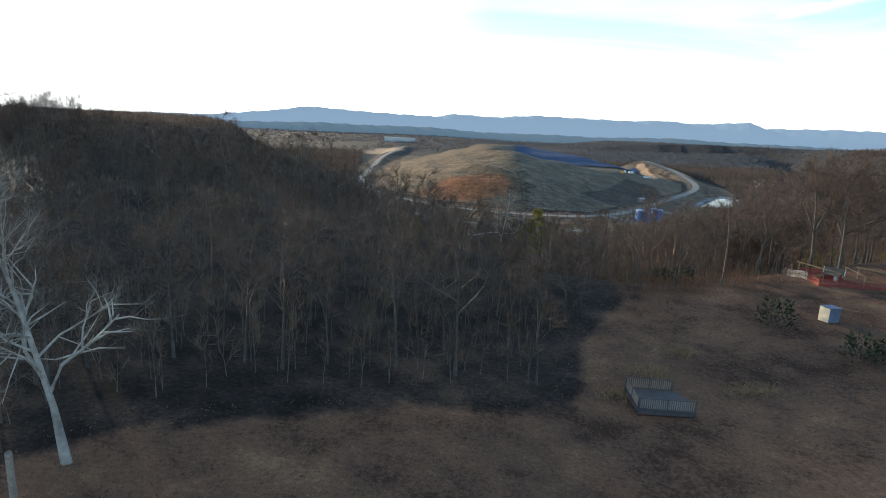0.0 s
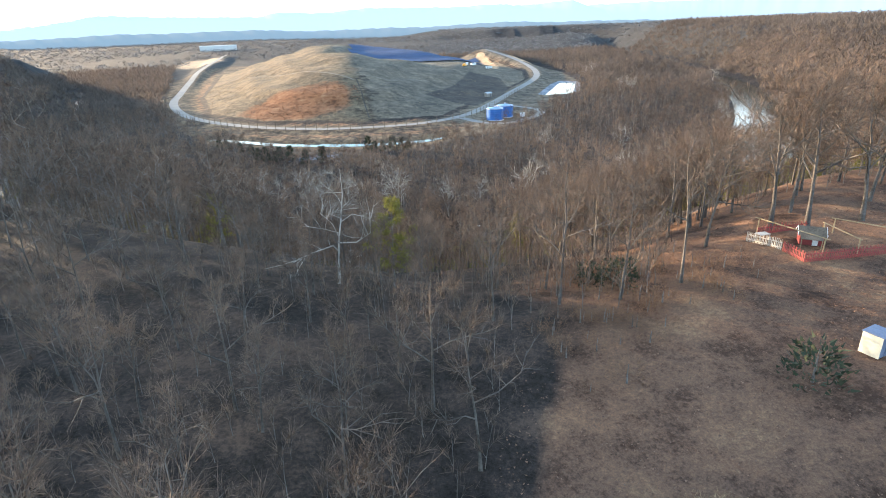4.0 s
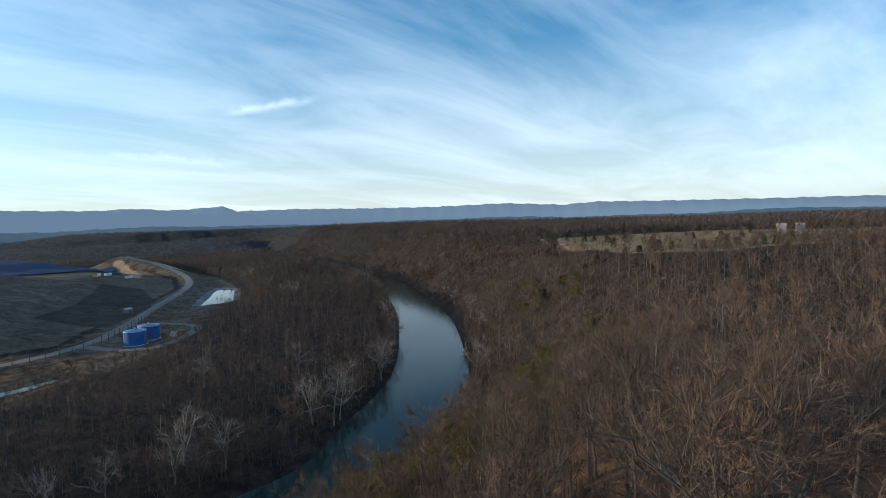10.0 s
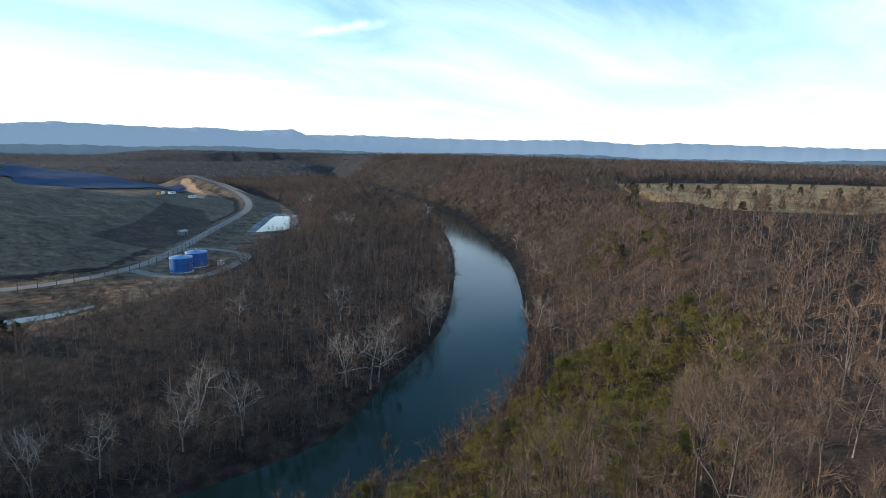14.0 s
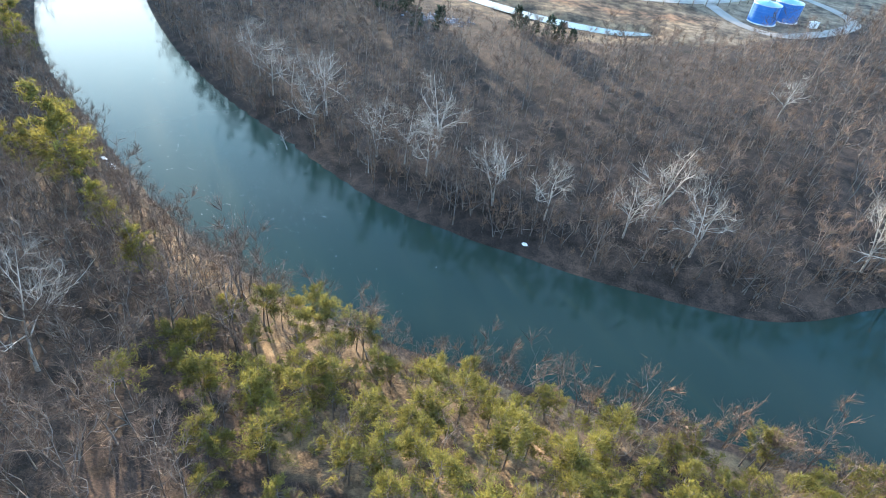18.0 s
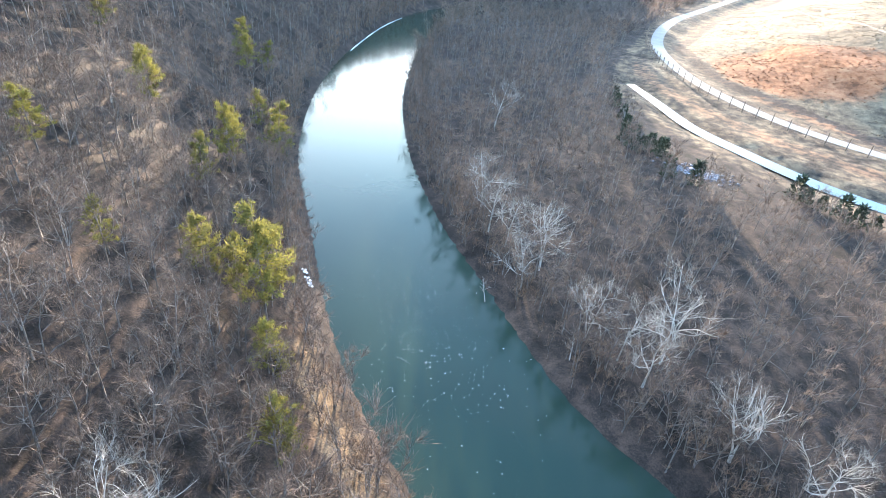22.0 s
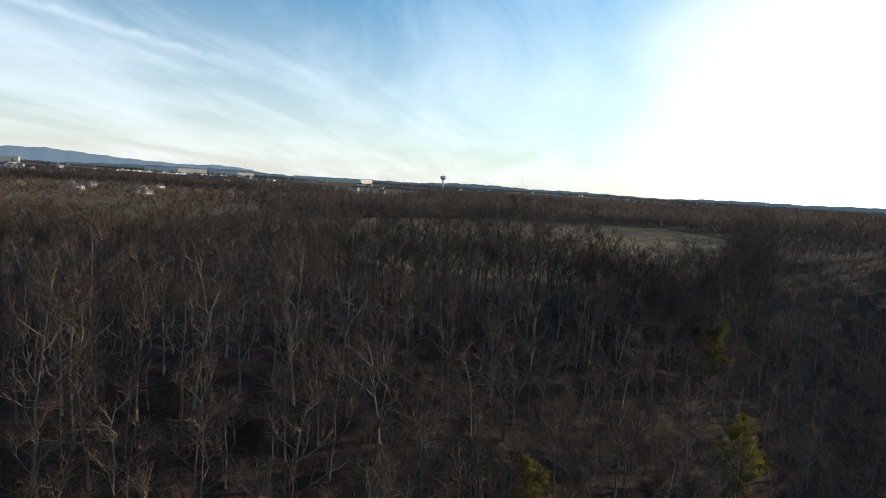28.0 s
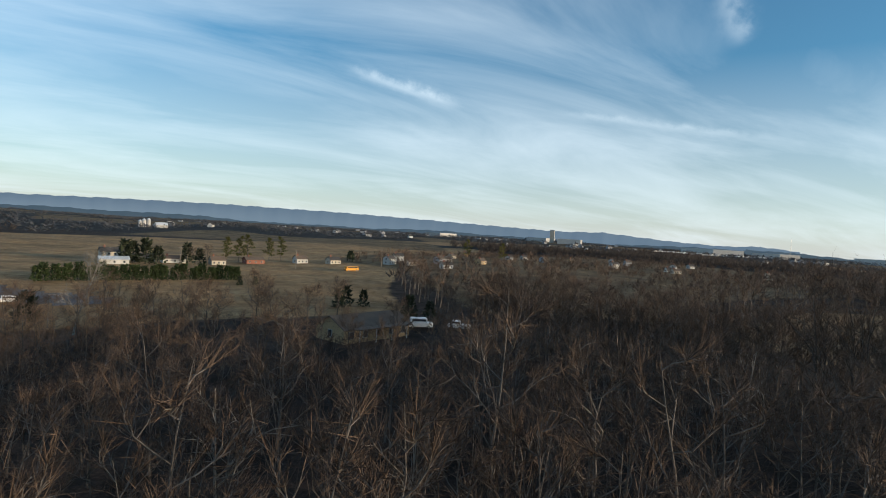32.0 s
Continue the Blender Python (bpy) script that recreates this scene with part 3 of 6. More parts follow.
def build_ground():
    ny, nx = GXX.shape
    idx = np.arange(nx * ny).reshape(ny, nx)
    quads = np.stack([idx[:-1, :-1], idx[:-1, 1:], idx[1:, 1:], idx[1:, :-1]], -1).reshape(-1, 4)
    me = mesh_of("ground", np.stack([GXX, GYY, GZ], -1).reshape(-1, 3), quads, [ground_material()], smooth=True)
    x, y = GXX.ravel(), GYY.ravel()
    k = inside(x, y, FILL)
    margin = inside(x, y, [(-118, 640), (-100, 540), (-70, 430), (-48, 372), (5, 338), (54, 318), (106, 342), (150, 385), (196, 440), (262, 528), (312, 620), (350, 740), (372, 880), (330, 1100), (150, 1230), (-110, 1230), (-150, 900)])
    r_road = to_line(x, y, ROAD)[0]
    rd, rs, (rh,) = to_line(x, y, RIVER)
    grassy = smoothstep(9, 5, rd - rh) * smoothstep(0.0, 1.5, rd - rh) * (rs < 0) * smoothstep(-30, -5, x) * smoothstep(150, 100, x)
    pines = smoothstep(-3, 4, inside(x, y, [(17, 170), (33, 179), (48, 174), (75, 174), (80, 150), (60, 142), (36, 146)]))
    east = 0.55 * ((x - 50) - 0.03 * (y - 420))
    w = {
        "hazed_wood": smoothstep(620, 900, np.hypot(x - 40, y - 200)) * (margin < 0),
        "lawn": np.maximum(smoothstep(-2, 3, inside(x, y, LAWN)) * 0.9, 0.62 * smoothstep(-6, 6, inside(x, y, [(14, 64), (18, 88), (38, 104), (82, 106), (88, 66)]))),
        "straw": smoothstep(-4, 6, inside(x, y, GOLD_E)),
        "stubble": np.maximum.reduce([smoothstep(-4, 6, inside(x, y, p)) for p in (FARM, *FAR_FIELDS)]),
        "meadow": np.maximum(smoothstep(-4, 6, inside(x, y, GOLD_W)) + 0.75 * smoothstep(-6, 8, inside(x, y, VILLAGE)), smoothstep(0.05, 0.3, rolling(x, y, 520, 6)) * smoothstep(-80, -300, y + 0.55 * x + 100) * smoothstep(380, 520, np.hypot(x, y))),
        "gold": 0.8 * grassy + 0.55 * pines + smoothstep(-3, 3, margin) * (1 - smoothstep(-6, 6, k)) * 0.5 + smoothstep(0, 8, k) * smoothstep(16, -10, east),
        "rust": smoothstep(0, 6, k) * 0.95 * np.exp(-(((x - 8) / 50) ** 2 + ((y - 474) / 40) ** 2) ** 1.5) * smoothstep(4, -8, east) + 0.45 * smoothstep(3, 10, margin) * np.exp(-((r_road - 22) / 14) ** 2) * (k < 0),
        "dull": smoothstep(0, 6, k) * smoothstep(-10, 16, east) + 0.55 * smoothstep(-3, 3, margin) * (1 - smoothstep(-6, 6, k)) * smoothstep(60, 120, x),
        "soil": 1.1 * smoothstep(-8, 8, inside(x, y, [(108, 496), (150, 560), (200, 662), (226, 640), (212, 580), (186, 522), (142, 466)])),
        "clay": smoothstep(0, 6, k) * np.exp(-(((x - 215) / 130) ** 2 + ((y - 1075) / 55) ** 2)) * 1.1 + 0.8 * np.exp(-((to_line(x, y, [(262, 760), (300, 860), (312, 970)])[0] / 9) ** 2)) + 0.9 * np.exp(-(((x - 345) / 10) ** 2 + ((y - 860) / 70) ** 2)) + 0.95 * np.exp(-(((x + 165) / 50) ** 2 + ((y - 1330) / 150) ** 2)),
        "stone": smoothstep(-9, -3, inside(x, y, POND)) + 1.0 * np.exp(-(((x - 10) / 7) ** 2 + ((y - 320) / 4) ** 2)),
    }
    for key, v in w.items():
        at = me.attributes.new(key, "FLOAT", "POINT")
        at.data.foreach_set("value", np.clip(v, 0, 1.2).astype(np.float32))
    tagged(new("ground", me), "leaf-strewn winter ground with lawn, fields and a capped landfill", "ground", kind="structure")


build_ground()


# ---- water ----
def water_material(name, col, rough, scale, strength):
    m = bpy.data.materials.new(name)
    m.use_nodes = True
    t = m.node_tree
    p = t.nodes["Principled BSDF"]
    geo = t.nodes.new("ShaderNodeNewGeometry")
    n1, n2 = t.nodes.new("ShaderNodeTexNoise"), t.nodes.new("ShaderNodeTexNoise")
    n1.inputs["Scale"].default_value, n1.inputs["Detail"].default_value = scale, 5
    n2.inputs["Scale"].default_value = 0.03
    for n in (n1, n2):
        t.links.new(geo.outputs["Position"], n.inputs["Vector"])
    r = t.nodes.new("ShaderNodeValToRGB")
    r.color_ramp.elements[0].color, r.color_ramp.elements[1].color = (*(c * 0.7 for c in col), 1), (*(c * 1.25 for c in col), 1)
    t.links.new(n2.outputs[0], r.inputs[0])
    t.links.new(r.outputs[0], p.inputs["Base Color"])
    p.inputs["Roughness"].default_value, p.inputs["IOR"].default_value = rough, 1.22
    b = t.nodes.new("ShaderNodeBump")
    b.inputs["Strength"].default_value, b.inputs["Distance"].default_value = strength, 0.06
    t.links.new(n1.outputs[0], b.inputs["Height"])
    t.links.new(b.outputs[0], p.inputs["Normal"])
    return m


def ribbon(line, half, lift=None, z=None, cross=1):
    """A strip along a line: half is its half width (or the line's own), at a height or lifted off the ground."""
    line = np.asarray(line, float)
    d = np.gradient(line[:, :2], axis=0)
    d /= np.linalg.norm(d, axis=1)[:, None]
    nrm = np.stack([d[:, 1], -d[:, 0]], -1)
    half = np.broadcast_to(half, len(line))
    verts = []
    us = np.linspace(-1, 1, cross + 1)
    for u in us:
        xy = line[:, :2] + nrm * (half * u)[:, None]
        zz = np.full(len(line), z) if z is not None else ground_z(xy[:, 0], xy[:, 1]) + lift
        verts.append(np.c_[xy, zz])
    v = np.stack(verts, 1)
    n = len(line)
    idx = np.arange(n * (cross + 1)).reshape(n, cross + 1)
    quads = np.stack([idx[:-1, :-1], idx[:-1, 1:], idx[1:, 1:], idx[1:, :-1]], -1).reshape(-1, 4)
    return v.reshape(-1, 3), quads


RIVER_M = water_material("slow_green_river", (0.014, 0.026, 0.019), 0.10, 0.5, 0.2)
v, q = ribbon(RIVER, RIVER[:, 2] + 2.5, z=0.0, cross=2)
tagged(new("water_river", mesh_of("water_river", v, q, [RIVER_M])), "slow teal river that mirrors the sky", "river", kind="structure")
v, q = ribbon(CREEK, CREEK[:, 2] * 0.75 + 0.3, z=float(np.median(ground_z(CREEK[:, 0], CREEK[:, 1]))) + 0.45, cross=2)
POND_M = water_material("still_pool", (0.03, 0.04, 0.04), 0.03, 1.5, 0.08)
tagged(new("water_creek", mesh_of("water_creek", v, q, [POND_M])), "long narrow pool of still water in a ditch", "water", kind="structure")
pc = np.mean(POND, 0)
pz = float(ground_z(pc[0], pc[1])) + 0.7
pp = curve_through([(*p, 0) for p in POND] + [(*POND[0], 0)], 4)
pv = [(x, y, pz) for x, y, _ in pp[:-1]]
tagged(new("water_pond", mesh_of("water_pond", pv, [list(range(len(pv)))], [POND_M])), "settling pond that mirrors the sky", "pond", kind="structure")

# ---- roads ----
v, q = ribbon(ROAD, 3.6, lift=0.12, cross=2)
tagged(new("road_haul", mesh_of("road_haul", v, q, [ROADM])), "pale gravel haul road round the landfill", "road", kind="structure")
v, q = ribbon(LOOP, 3.0, lift=0.17, cross=2)
tagged(new("road_loop", mesh_of("road_loop", v, q, [ROADM])), "pale gravel loop round the tanks", "road", kind="structure")


# ---- far mountains: azimuth to the left of +y against height above eye level, in degrees ----
def mountains():
    # distance haze is put into the ridges' blue colour and faint emission
    ridge_m = bpy.data.materials.new("haze_blue_ridge")
    ridge_m.use_nodes = True
    t = ridge_m.node_tree
    p = t.nodes["Principled BSDF"]
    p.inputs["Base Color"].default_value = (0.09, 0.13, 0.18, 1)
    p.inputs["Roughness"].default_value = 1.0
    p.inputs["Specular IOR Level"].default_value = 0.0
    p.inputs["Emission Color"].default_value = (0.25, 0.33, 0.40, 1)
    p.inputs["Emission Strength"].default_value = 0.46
    # lower hills: a darker haze blue, in base colour and glow alike
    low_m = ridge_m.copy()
    low_m.name = "far_hazed_hills"
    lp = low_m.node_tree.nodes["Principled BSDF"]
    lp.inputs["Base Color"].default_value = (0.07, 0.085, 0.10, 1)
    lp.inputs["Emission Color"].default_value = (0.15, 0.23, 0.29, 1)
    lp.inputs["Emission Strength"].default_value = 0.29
    rows = [
        ("backdrop_north", 4650, -31, 30, [(-31, 0.9), (-29, 1.5), (-27.4, 2.05), (-25.5, 1.9), (-23, 1.75), (-20, 1.95), (-17, 1.8), (-13.5, 1.85), (-8, 1.95), (-4, 1.6), (0.2, 1.75), (2, 1.4), (8, 1.5), (14.8, 1.75), (18, 1.2), (24, 0.5), (30, 0.4)]),
        ("backdrop_east", 4720, -104, -26, [(-104, 0.8), (-90, 1.0), (-81, 1.15), (-70, 1.35), (-64.6, 1.5), (-61, 1.3), (-58, 1.5), (-55.3, 1.65), (-48, 1.5), (-40, 1.55), (-34, 1.65), (-26, 1.5)]),
        ("backdrop_south", 4650, 116, 200, [(116, 0.35), (119, 0.6), (122, 0.45), (126.4, 0.62), (132.7, 1.1), (137, 0.95), (141, 1.05), (152, 1.35), (160, 1.5), (170.7, 1.5), (180, 1.3), (186, 1.1), (200, 0.9)]),
    ]
    rows += [(f"backdrop_plain_{k + 1}", 3050 + 90 * k, a0, a1, [(a, 0.14 + 0.11 * math.sin(a * 0.21 + k) + 0.08 * math.sin(a * 0.53 + 2 * k)) for a in np.arange(a0, a1 + 1, 4.0)]) for k, (a0, a1) in enumerate([(-110, 30), (28, 120), (116, 250)])]
    for name, dist, a0, a1, prof in rows:
        az = np.arange(a0, a1, 0.25)
        el = np.interp(az, *zip(*prof)) + 0.03 * np.sin(az * 2.9) + 0.02 * np.sin(az * 7.3 + 1)
        verts, quads = [], []
        for k, (a, e) in enumerate(zip(az, el)):
            for dd, f in ((-330, -0.9), (-170, 0.55), (0, 1.0), (230, -0.9)):
                r = dist + dd
                zt = 68 + math.tan(radians(e)) * r if f == 1.0 else (0 if f < 0 else 30 + 0.5 * math.tan(radians(e)) * r)
                verts.append((10 - math.sin(radians(a)) * r, 100 + math.cos(radians(a)) * r, zt))
            if k:
                for c in range(3):
                    quads.append((4 * k - 4 + c, 4 * k + c, 4 * k + c + 1, 4 * k - 3 + c))
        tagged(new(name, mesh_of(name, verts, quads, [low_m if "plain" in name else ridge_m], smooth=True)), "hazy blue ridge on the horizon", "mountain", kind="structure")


mountains()


# ---- parts and things ----
def part(name, me, material, parent, label=""):
    """One mesh object under a thing or a part; me: a bmesh or a mesh."""
    if isinstance(me, bmesh.types.BMesh):
        data = bpy.data.meshes.new(name)
        me.to_mesh(data)
        me.free()
        me = data
    if material is not None and not me.materials:
        me.materials.append(material)
    ob = new(name, me)
    ob.parent = parent
    return tagged(ob, label)


def thing(name, m, label, category, group=""):
    ob = new(name)
    ob.empty_display_size = 0.2
    ob.matrix_basis = m
    return tagged(ob, label, category, group)


def bm_box(bm, cx, cy, cz, sx, sy, sz, rot=None, bevel=0.0):
    """A box by its centre and its sizes, with bevelled edges where asked."""
    r = bmesh.ops.create_cube(bm, size=1.0)
    m = Matrix.Translation((cx, cy, cz)) @ (rot or Matrix()) @ Matrix.Diagonal((sx, sy, sz, 1))
    bmesh.ops.transform(bm, matrix=m, verts=r["verts"])
    if bevel:
        edges = {e for v in r["verts"] for e in v.link_edges}
        bmesh.ops.bevel(bm, geom=list(edges), offset=bevel, segments=1, affect="EDGES")
    return bm


def box(cx, cy, cz, sx, sy, sz, rot=None, bevel=0.0):
    return bm_box(bmesh.new(), cx, cy, cz, sx, sy, sz, rot, bevel)


def tubes(lines, sides):
    """Tapered tubes along lines of (x, y, z, radius), as vertices and triangles."""
    vs, fs, base = [], [], 0
    ring = [(math.cos(2 * math.pi * k / sides), math.sin(2 * math.pi * k / sides)) for k in range(sides)]
    for line in lines:
        line = np.asarray(line, float)
        d = np.gradient(line[:, :3], axis=0)
        d /= np.linalg.norm(d, axis=1)[:, None] + 1e-9
        ref = np.where(np.abs(d[:, 2:3]) < 0.9, [[0, 0, 1.0]], [[1.0, 0, 0]])
        a = np.cross(d, ref)
        a /= np.linalg.norm(a, axis=1)[:, None]
        b = np.cross(d, a)
        for k in range(len(line)):
            for c, s in ring:
                vs.append(line[k, :3] + line[k, 3] * (c * a[k] + s * b[k]))
        for k in range(len(line) - 1):
            for c in range(sides):
                i, j = base + k * sides + c, base + k * sides + (c + 1) % sides
                fs += [(i, j, j + sides), (i, j + sides, i + sides)]
        base += sides * len(line)
    return np.array(vs, np.float32), np.array(fs, np.int32)


def blades(starts, dirs, widths, rng):
    """Thin triangles: twigs."""
    n = len(starts)
    side = np.cross(dirs, rng.normal(size=(n, 3)))
    side /= np.linalg.norm(side, axis=1)[:, None] + 1e-9
    side *= widths[:, None] / 2
    v = np.stack([starts - side, starts + side, starts + dirs], 1).reshape(-1, 3)
    return v.astype(np.float32), np.arange(3 * n, dtype=np.int32).reshape(-1, 3)


def bare_tree(seed, height, spread, clear=0.4, limbs=9, subs=4, twigs=300, sides=4, thick=0.17, twig_len=1.3, twig_w=0.05, rise=0.9, lean=0.05, stems=1, wild=0.18, lean_az=None, segs=3, stout=0.0):
    """A leafless tree: its wood (trunk and limbs) and its twigs, each as vertices and triangles, standing at the origin."""
    rng = np.random.default_rng(seed)
    wood, tips = [], []
    for s in range(stems):
        la, ll = rng.uniform(0, 6.28) if lean_az is None else lean_az, (lean if stems == 1 else 0.22) * height
        h = height * rng.uniform(0.85, 1.0) if s else height
        t = np.linspace(0, 1, 6)
        wob = np.cumsum(rng.normal(0, 0.022 * h, (6, 2)), 0) * t[:, None]
        trunk = np.c_[math.cos(la) * ll * t ** 1.4 + wob[:, 0], math.sin(la) * ll * t ** 1.4 + wob[:, 1], h * 0.93 * t - 0.6 * (t == 0), thick * (1.25 - 1.1 * t) * (1 + 0.5 * (t == 0))]
        wood.append(trunk if segs == 3 else trunk[[0, 2, 5]])
        for k in range(limbs):
            u = clear + (0.95 - clear) * (k + rng.uniform(0, 0.9)) / limbs
            p = np.array([np.interp(u, t, trunk[:, c]) for c in range(4)])
            az = k * 2.4 + rng.uniform(-0.5, 0.5)
            reach = spread * (1.05 - 0.75 * max(0, (u - clear) / (1 - clear)) ** 1.5) * rng.uniform(0.7, 1.1)
            up = rise * rng.uniform(0.5, 1.2) * (0.6 + u * 0.7)
            if k < 2:          # the trunk forks
                up, reach = up * 2.0, reach * 1.3
            out = np.array([math.cos(az), math.sin(az), up])
            out /= np.linalg.norm(out)
            pts = [p[:3]]
            for q in range(3):
                out = out + np.array([rng.normal(0, wild), rng.normal(0, wild), 0.10 + rng.normal(0, wild * 0.6)])
                out /= np.linalg.norm(out)
                pts.append(pts[-1] + out * reach / 3)
            pts = np.array(pts)
            pts[:, 2] = np.minimum(pts[:, 2], h * 1.02)
            r0 = p[3] * (0.8 if k < 2 else 0.55)
            limb = np.c_[pts, np.maximum(r0 * np.array([1, 0.78, 0.56, 0.25]), stout * np.array([1, 1, 0.9, 0.4]))]
            wood.append(limb if segs == 3 else limb[[0, 2, 3]] if segs == 2 else limb[[0, 3]])
            tips += [(pts[1], pts[2]), (pts[2], pts[3]), (pts[2], pts[3])]
            for j in range(subs):
                v = rng.uniform(0.3, 1.0)
                b = np.array([np.interp(v * 3, range(4), pts[:, c]) for c in range(3)])
                d = out + rng.normal(0, 0.65, 3) + [0, 0, 0.25]
                d /= np.linalg.norm(d)
                ln = reach * rng.uniform(0.25, 0.5)
                m = b + d * ln * 0.5
                d2 = d + rng.normal(0, 0.3, 3)
                e = m + d2 / np.linalg.norm(d2) * ln * 0.5
                if segs == 3:
                    wood.append(np.c_[np.array([b, m, e]), np.maximum(r0 * np.array([0.46, 0.34, 0.12]), stout * np.array([0.85, 0.7, 0.25]))])
                tips += [(b, m), (m, e), (m, e)]
    wv, wf = tubes(wood, sides)
    # long twigs grow from the boughs, short ones from the long ones
    n1 = int(twigs * 0.42)
    n2 = twigs - n1
    seg = np.array(tips)[rng.integers(0, len(tips), n1)]
    st = seg[:, 0] + (seg[:, 1] - seg[:, 0]) * rng.uniform(0.1, 1.0, (n1, 1))
    dr = seg[:, 1] - seg[:, 0]
    dr = dr / (np.linalg.norm(dr, axis=1)[:, None] + 1e-9) + rng.normal(0, 0.42, (n1, 3)) + [0, 0, 0.3]
    dr *= 1.3 * twig_len * rng.uniform(0.5, 1.35, (n1, 1)) / np.linalg.norm(dr, axis=1)[:, None]
    own = rng.integers(0, n1, n2)
    st2 = st[own] + dr[own] * rng.uniform(0.2, 0.9, (n2, 1))
    d2 = dr[own] / np.linalg.norm(dr[own], axis=1)[:, None] + rng.normal(0, 0.6, (n2, 3)) + [0, 0, 0.12]
    d2 *= twig_len * 0.8 * rng.uniform(0.5, 1.3, (n2, 1)) / np.linalg.norm(d2, axis=1)[:, None]
    tv, tf = blades(np.r_[st, st2], np.r_[dr, d2], twig_w * np.r_[rng.uniform(0.7, 1.2, n1), rng.uniform(0.5, 0.9, n2)], rng)
    return (wv, wf), (tv, tf)


def pine_tree(seed, height, spread, clear, whorls, clumps, needles, ragged=0.3, width=0.2):
    """A pine: trunk and boughs, and needle tufts in flat uneven layers."""
    rng = np.random.default_rng(seed)
    t = np.linspace(0, 1, 6)
    wob = np.cumsum(rng.normal(0, 0.012 * height, (6, 2)), 0) * t[:, None]
    trunk = np.c_[wob, height * t - 0.5 * (t == 0), 0.16 * (height / 14) * (1.15 - t)]
    wood, st, dr = [trunk], [], []
    for k in range(whorls):
        u = clear + (0.97 - clear) * (k + rng.uniform(0, 0.8)) / whorls
        p = np.array([np.interp(u, t, trunk[:, c]) for c in range(3)])
        az = rng.uniform(0, 6.28)
        f = (u - clear) / (1 - clear)
        reach = spread * (1 - f) ** 0.75 * rng.uniform(1 - ragged, 1 + ragged) * (0.55 + 0.45 * min(1, f * 5)) + 0.35
        d = np.array([math.cos(az), math.sin(az), rng.uniform(0.0, 0.45)])
        e = p + d * reach
        wood.append(np.array([[*p, 0.045], [*(p + e) / 2, 0.03], [*e, 0.01]]))
        for c in range(clumps):
            v = rng.uniform(0.35, 1.05)
            centre = p + d * reach * v + rng.normal(0, 0.28, 3) * [1, 1, 0.55]
            n = needles
            dd = rng.normal(0, 1, (n, 3)) + d * 0.7 + [0, 0, 0.5]
            dd /= np.linalg.norm(dd, axis=1)[:, None]
            st.append(np.repeat(centre[None], n, 0) + rng.normal(0, 0.22, (n, 3)))
            dr.append(dd * rng.uniform(0.4, 0.85, (n, 1)))
    st, dr = np.concatenate(st), np.concatenate(dr)
    tv, tf = blades(st, dr, rng.uniform(0.5, 1.0, len(st)) * width, rng)
    return tubes(wood, 4), (tv, tf)


def bush(seed, height, spread, n, w=0.3, cone=0.7):
    """A dense evergreen or thicket: leaf sprays over an uneven body."""
    rng = np.random.default_rng(seed)
    a, u = rng.uniform(0, 6.28, n), rng.uniform(0, 1, n) ** 0.8
    lump = 1 + 0.25 * np.sin(a * 3 + seed) + 0.15 * np.sin(a * 5 + u * 9)
    r = spread * lump * (1 - cone * u) * np.sqrt(rng.uniform(0.25, 1, n))
    st = np.c_[np.cos(a) * r, np.sin(a) * r, height * u * 0.93]
    dr = np.c_[np.cos(a), np.sin(a), 0.9 + 0 * a] + rng.normal(0, 0.5, (n, 3))
    dr *= (0.16 * height / np.linalg.norm(dr, axis=1) * rng.uniform(0.6, 1.4, n))[:, None]
    stems = [np.array([[0, 0, -0.3, 0.1], [0.05, 0, height * 0.4, 0.07], [0, 0.05, height * 0.85, 0.02]])]
    return tubes(stems, 4), blades(st, dr, w * rng.uniform(0.6, 1.4, n), rng)


def tri_mesh(name, vf, material):
    return mesh_of(name, vf[0], vf[1], [material])


def tree_thing(name, kit, x, y, yaw, scale, label, category, group, z=None):
    """A tree as a thing: its trunk with limbs, and its crown. kit: the two shared meshes."""
    root = thing(name, pose(x, y, gz(x, y) if z is None else z, 0, 0, yaw) @ Matrix.Scale(scale, 4), label, category, group)
    part("trunk", kit[0], None, root)
    part("crown", kit[1], None, root)
    return root


# ---- where the woods stand ----
def dist_any(x, y):
    d, side, (half,) = to_line(x, y, RIVER)
    return d - half


MARGIN = [(-118, 640), (-100, 540), (-70, 430), (-48, 372), (2, 312), (54, 312), (106, 340), (150, 378), (196, 436), (262, 520), (316, 620), (352, 740), (372, 880), (340, 1100), (150, 1230), (-180, 1450), (-190, 1200), (-150, 900)]


PATCHES = [([(17, 169), (33, 177), (48, 172), (73, 172), (78, 152), (60, 142), (36, 142), (16, 152)], 4.7), ([(111, 169), (152, 179), (192, 180), (183, 151), (153, 131), (130, 129), (112, 127), (90, 118), (64, 127), (62, 142), (82, 166)], 6.1),
           ([(304, 265), (296, 228), (242, 182), (222, 190), (233, 210), (270, 245)], 10.5)]


def wooded(x, y):
    """Where trees stand: off the water, the lawn, the fields, the landfill and the farmland."""
    x, y = np.ravel(x).astype(float), np.ravel(y).astype(float)
    ok = dist_any(x, y) > 2.0
    for poly, grow in ((MARGIN, 2), (LAWN, 2.0), (YARD, 2.5), (GOLD_E, 3), (GOLD_W, 2), (FARM, 2), (RANCH, 1), (VILLAGE, 2), (FAR_FIELDS[0], 2), (FAR_FIELDS[1], 2)):
        ok &= inside(x, y, poly) < -grow
    return ok


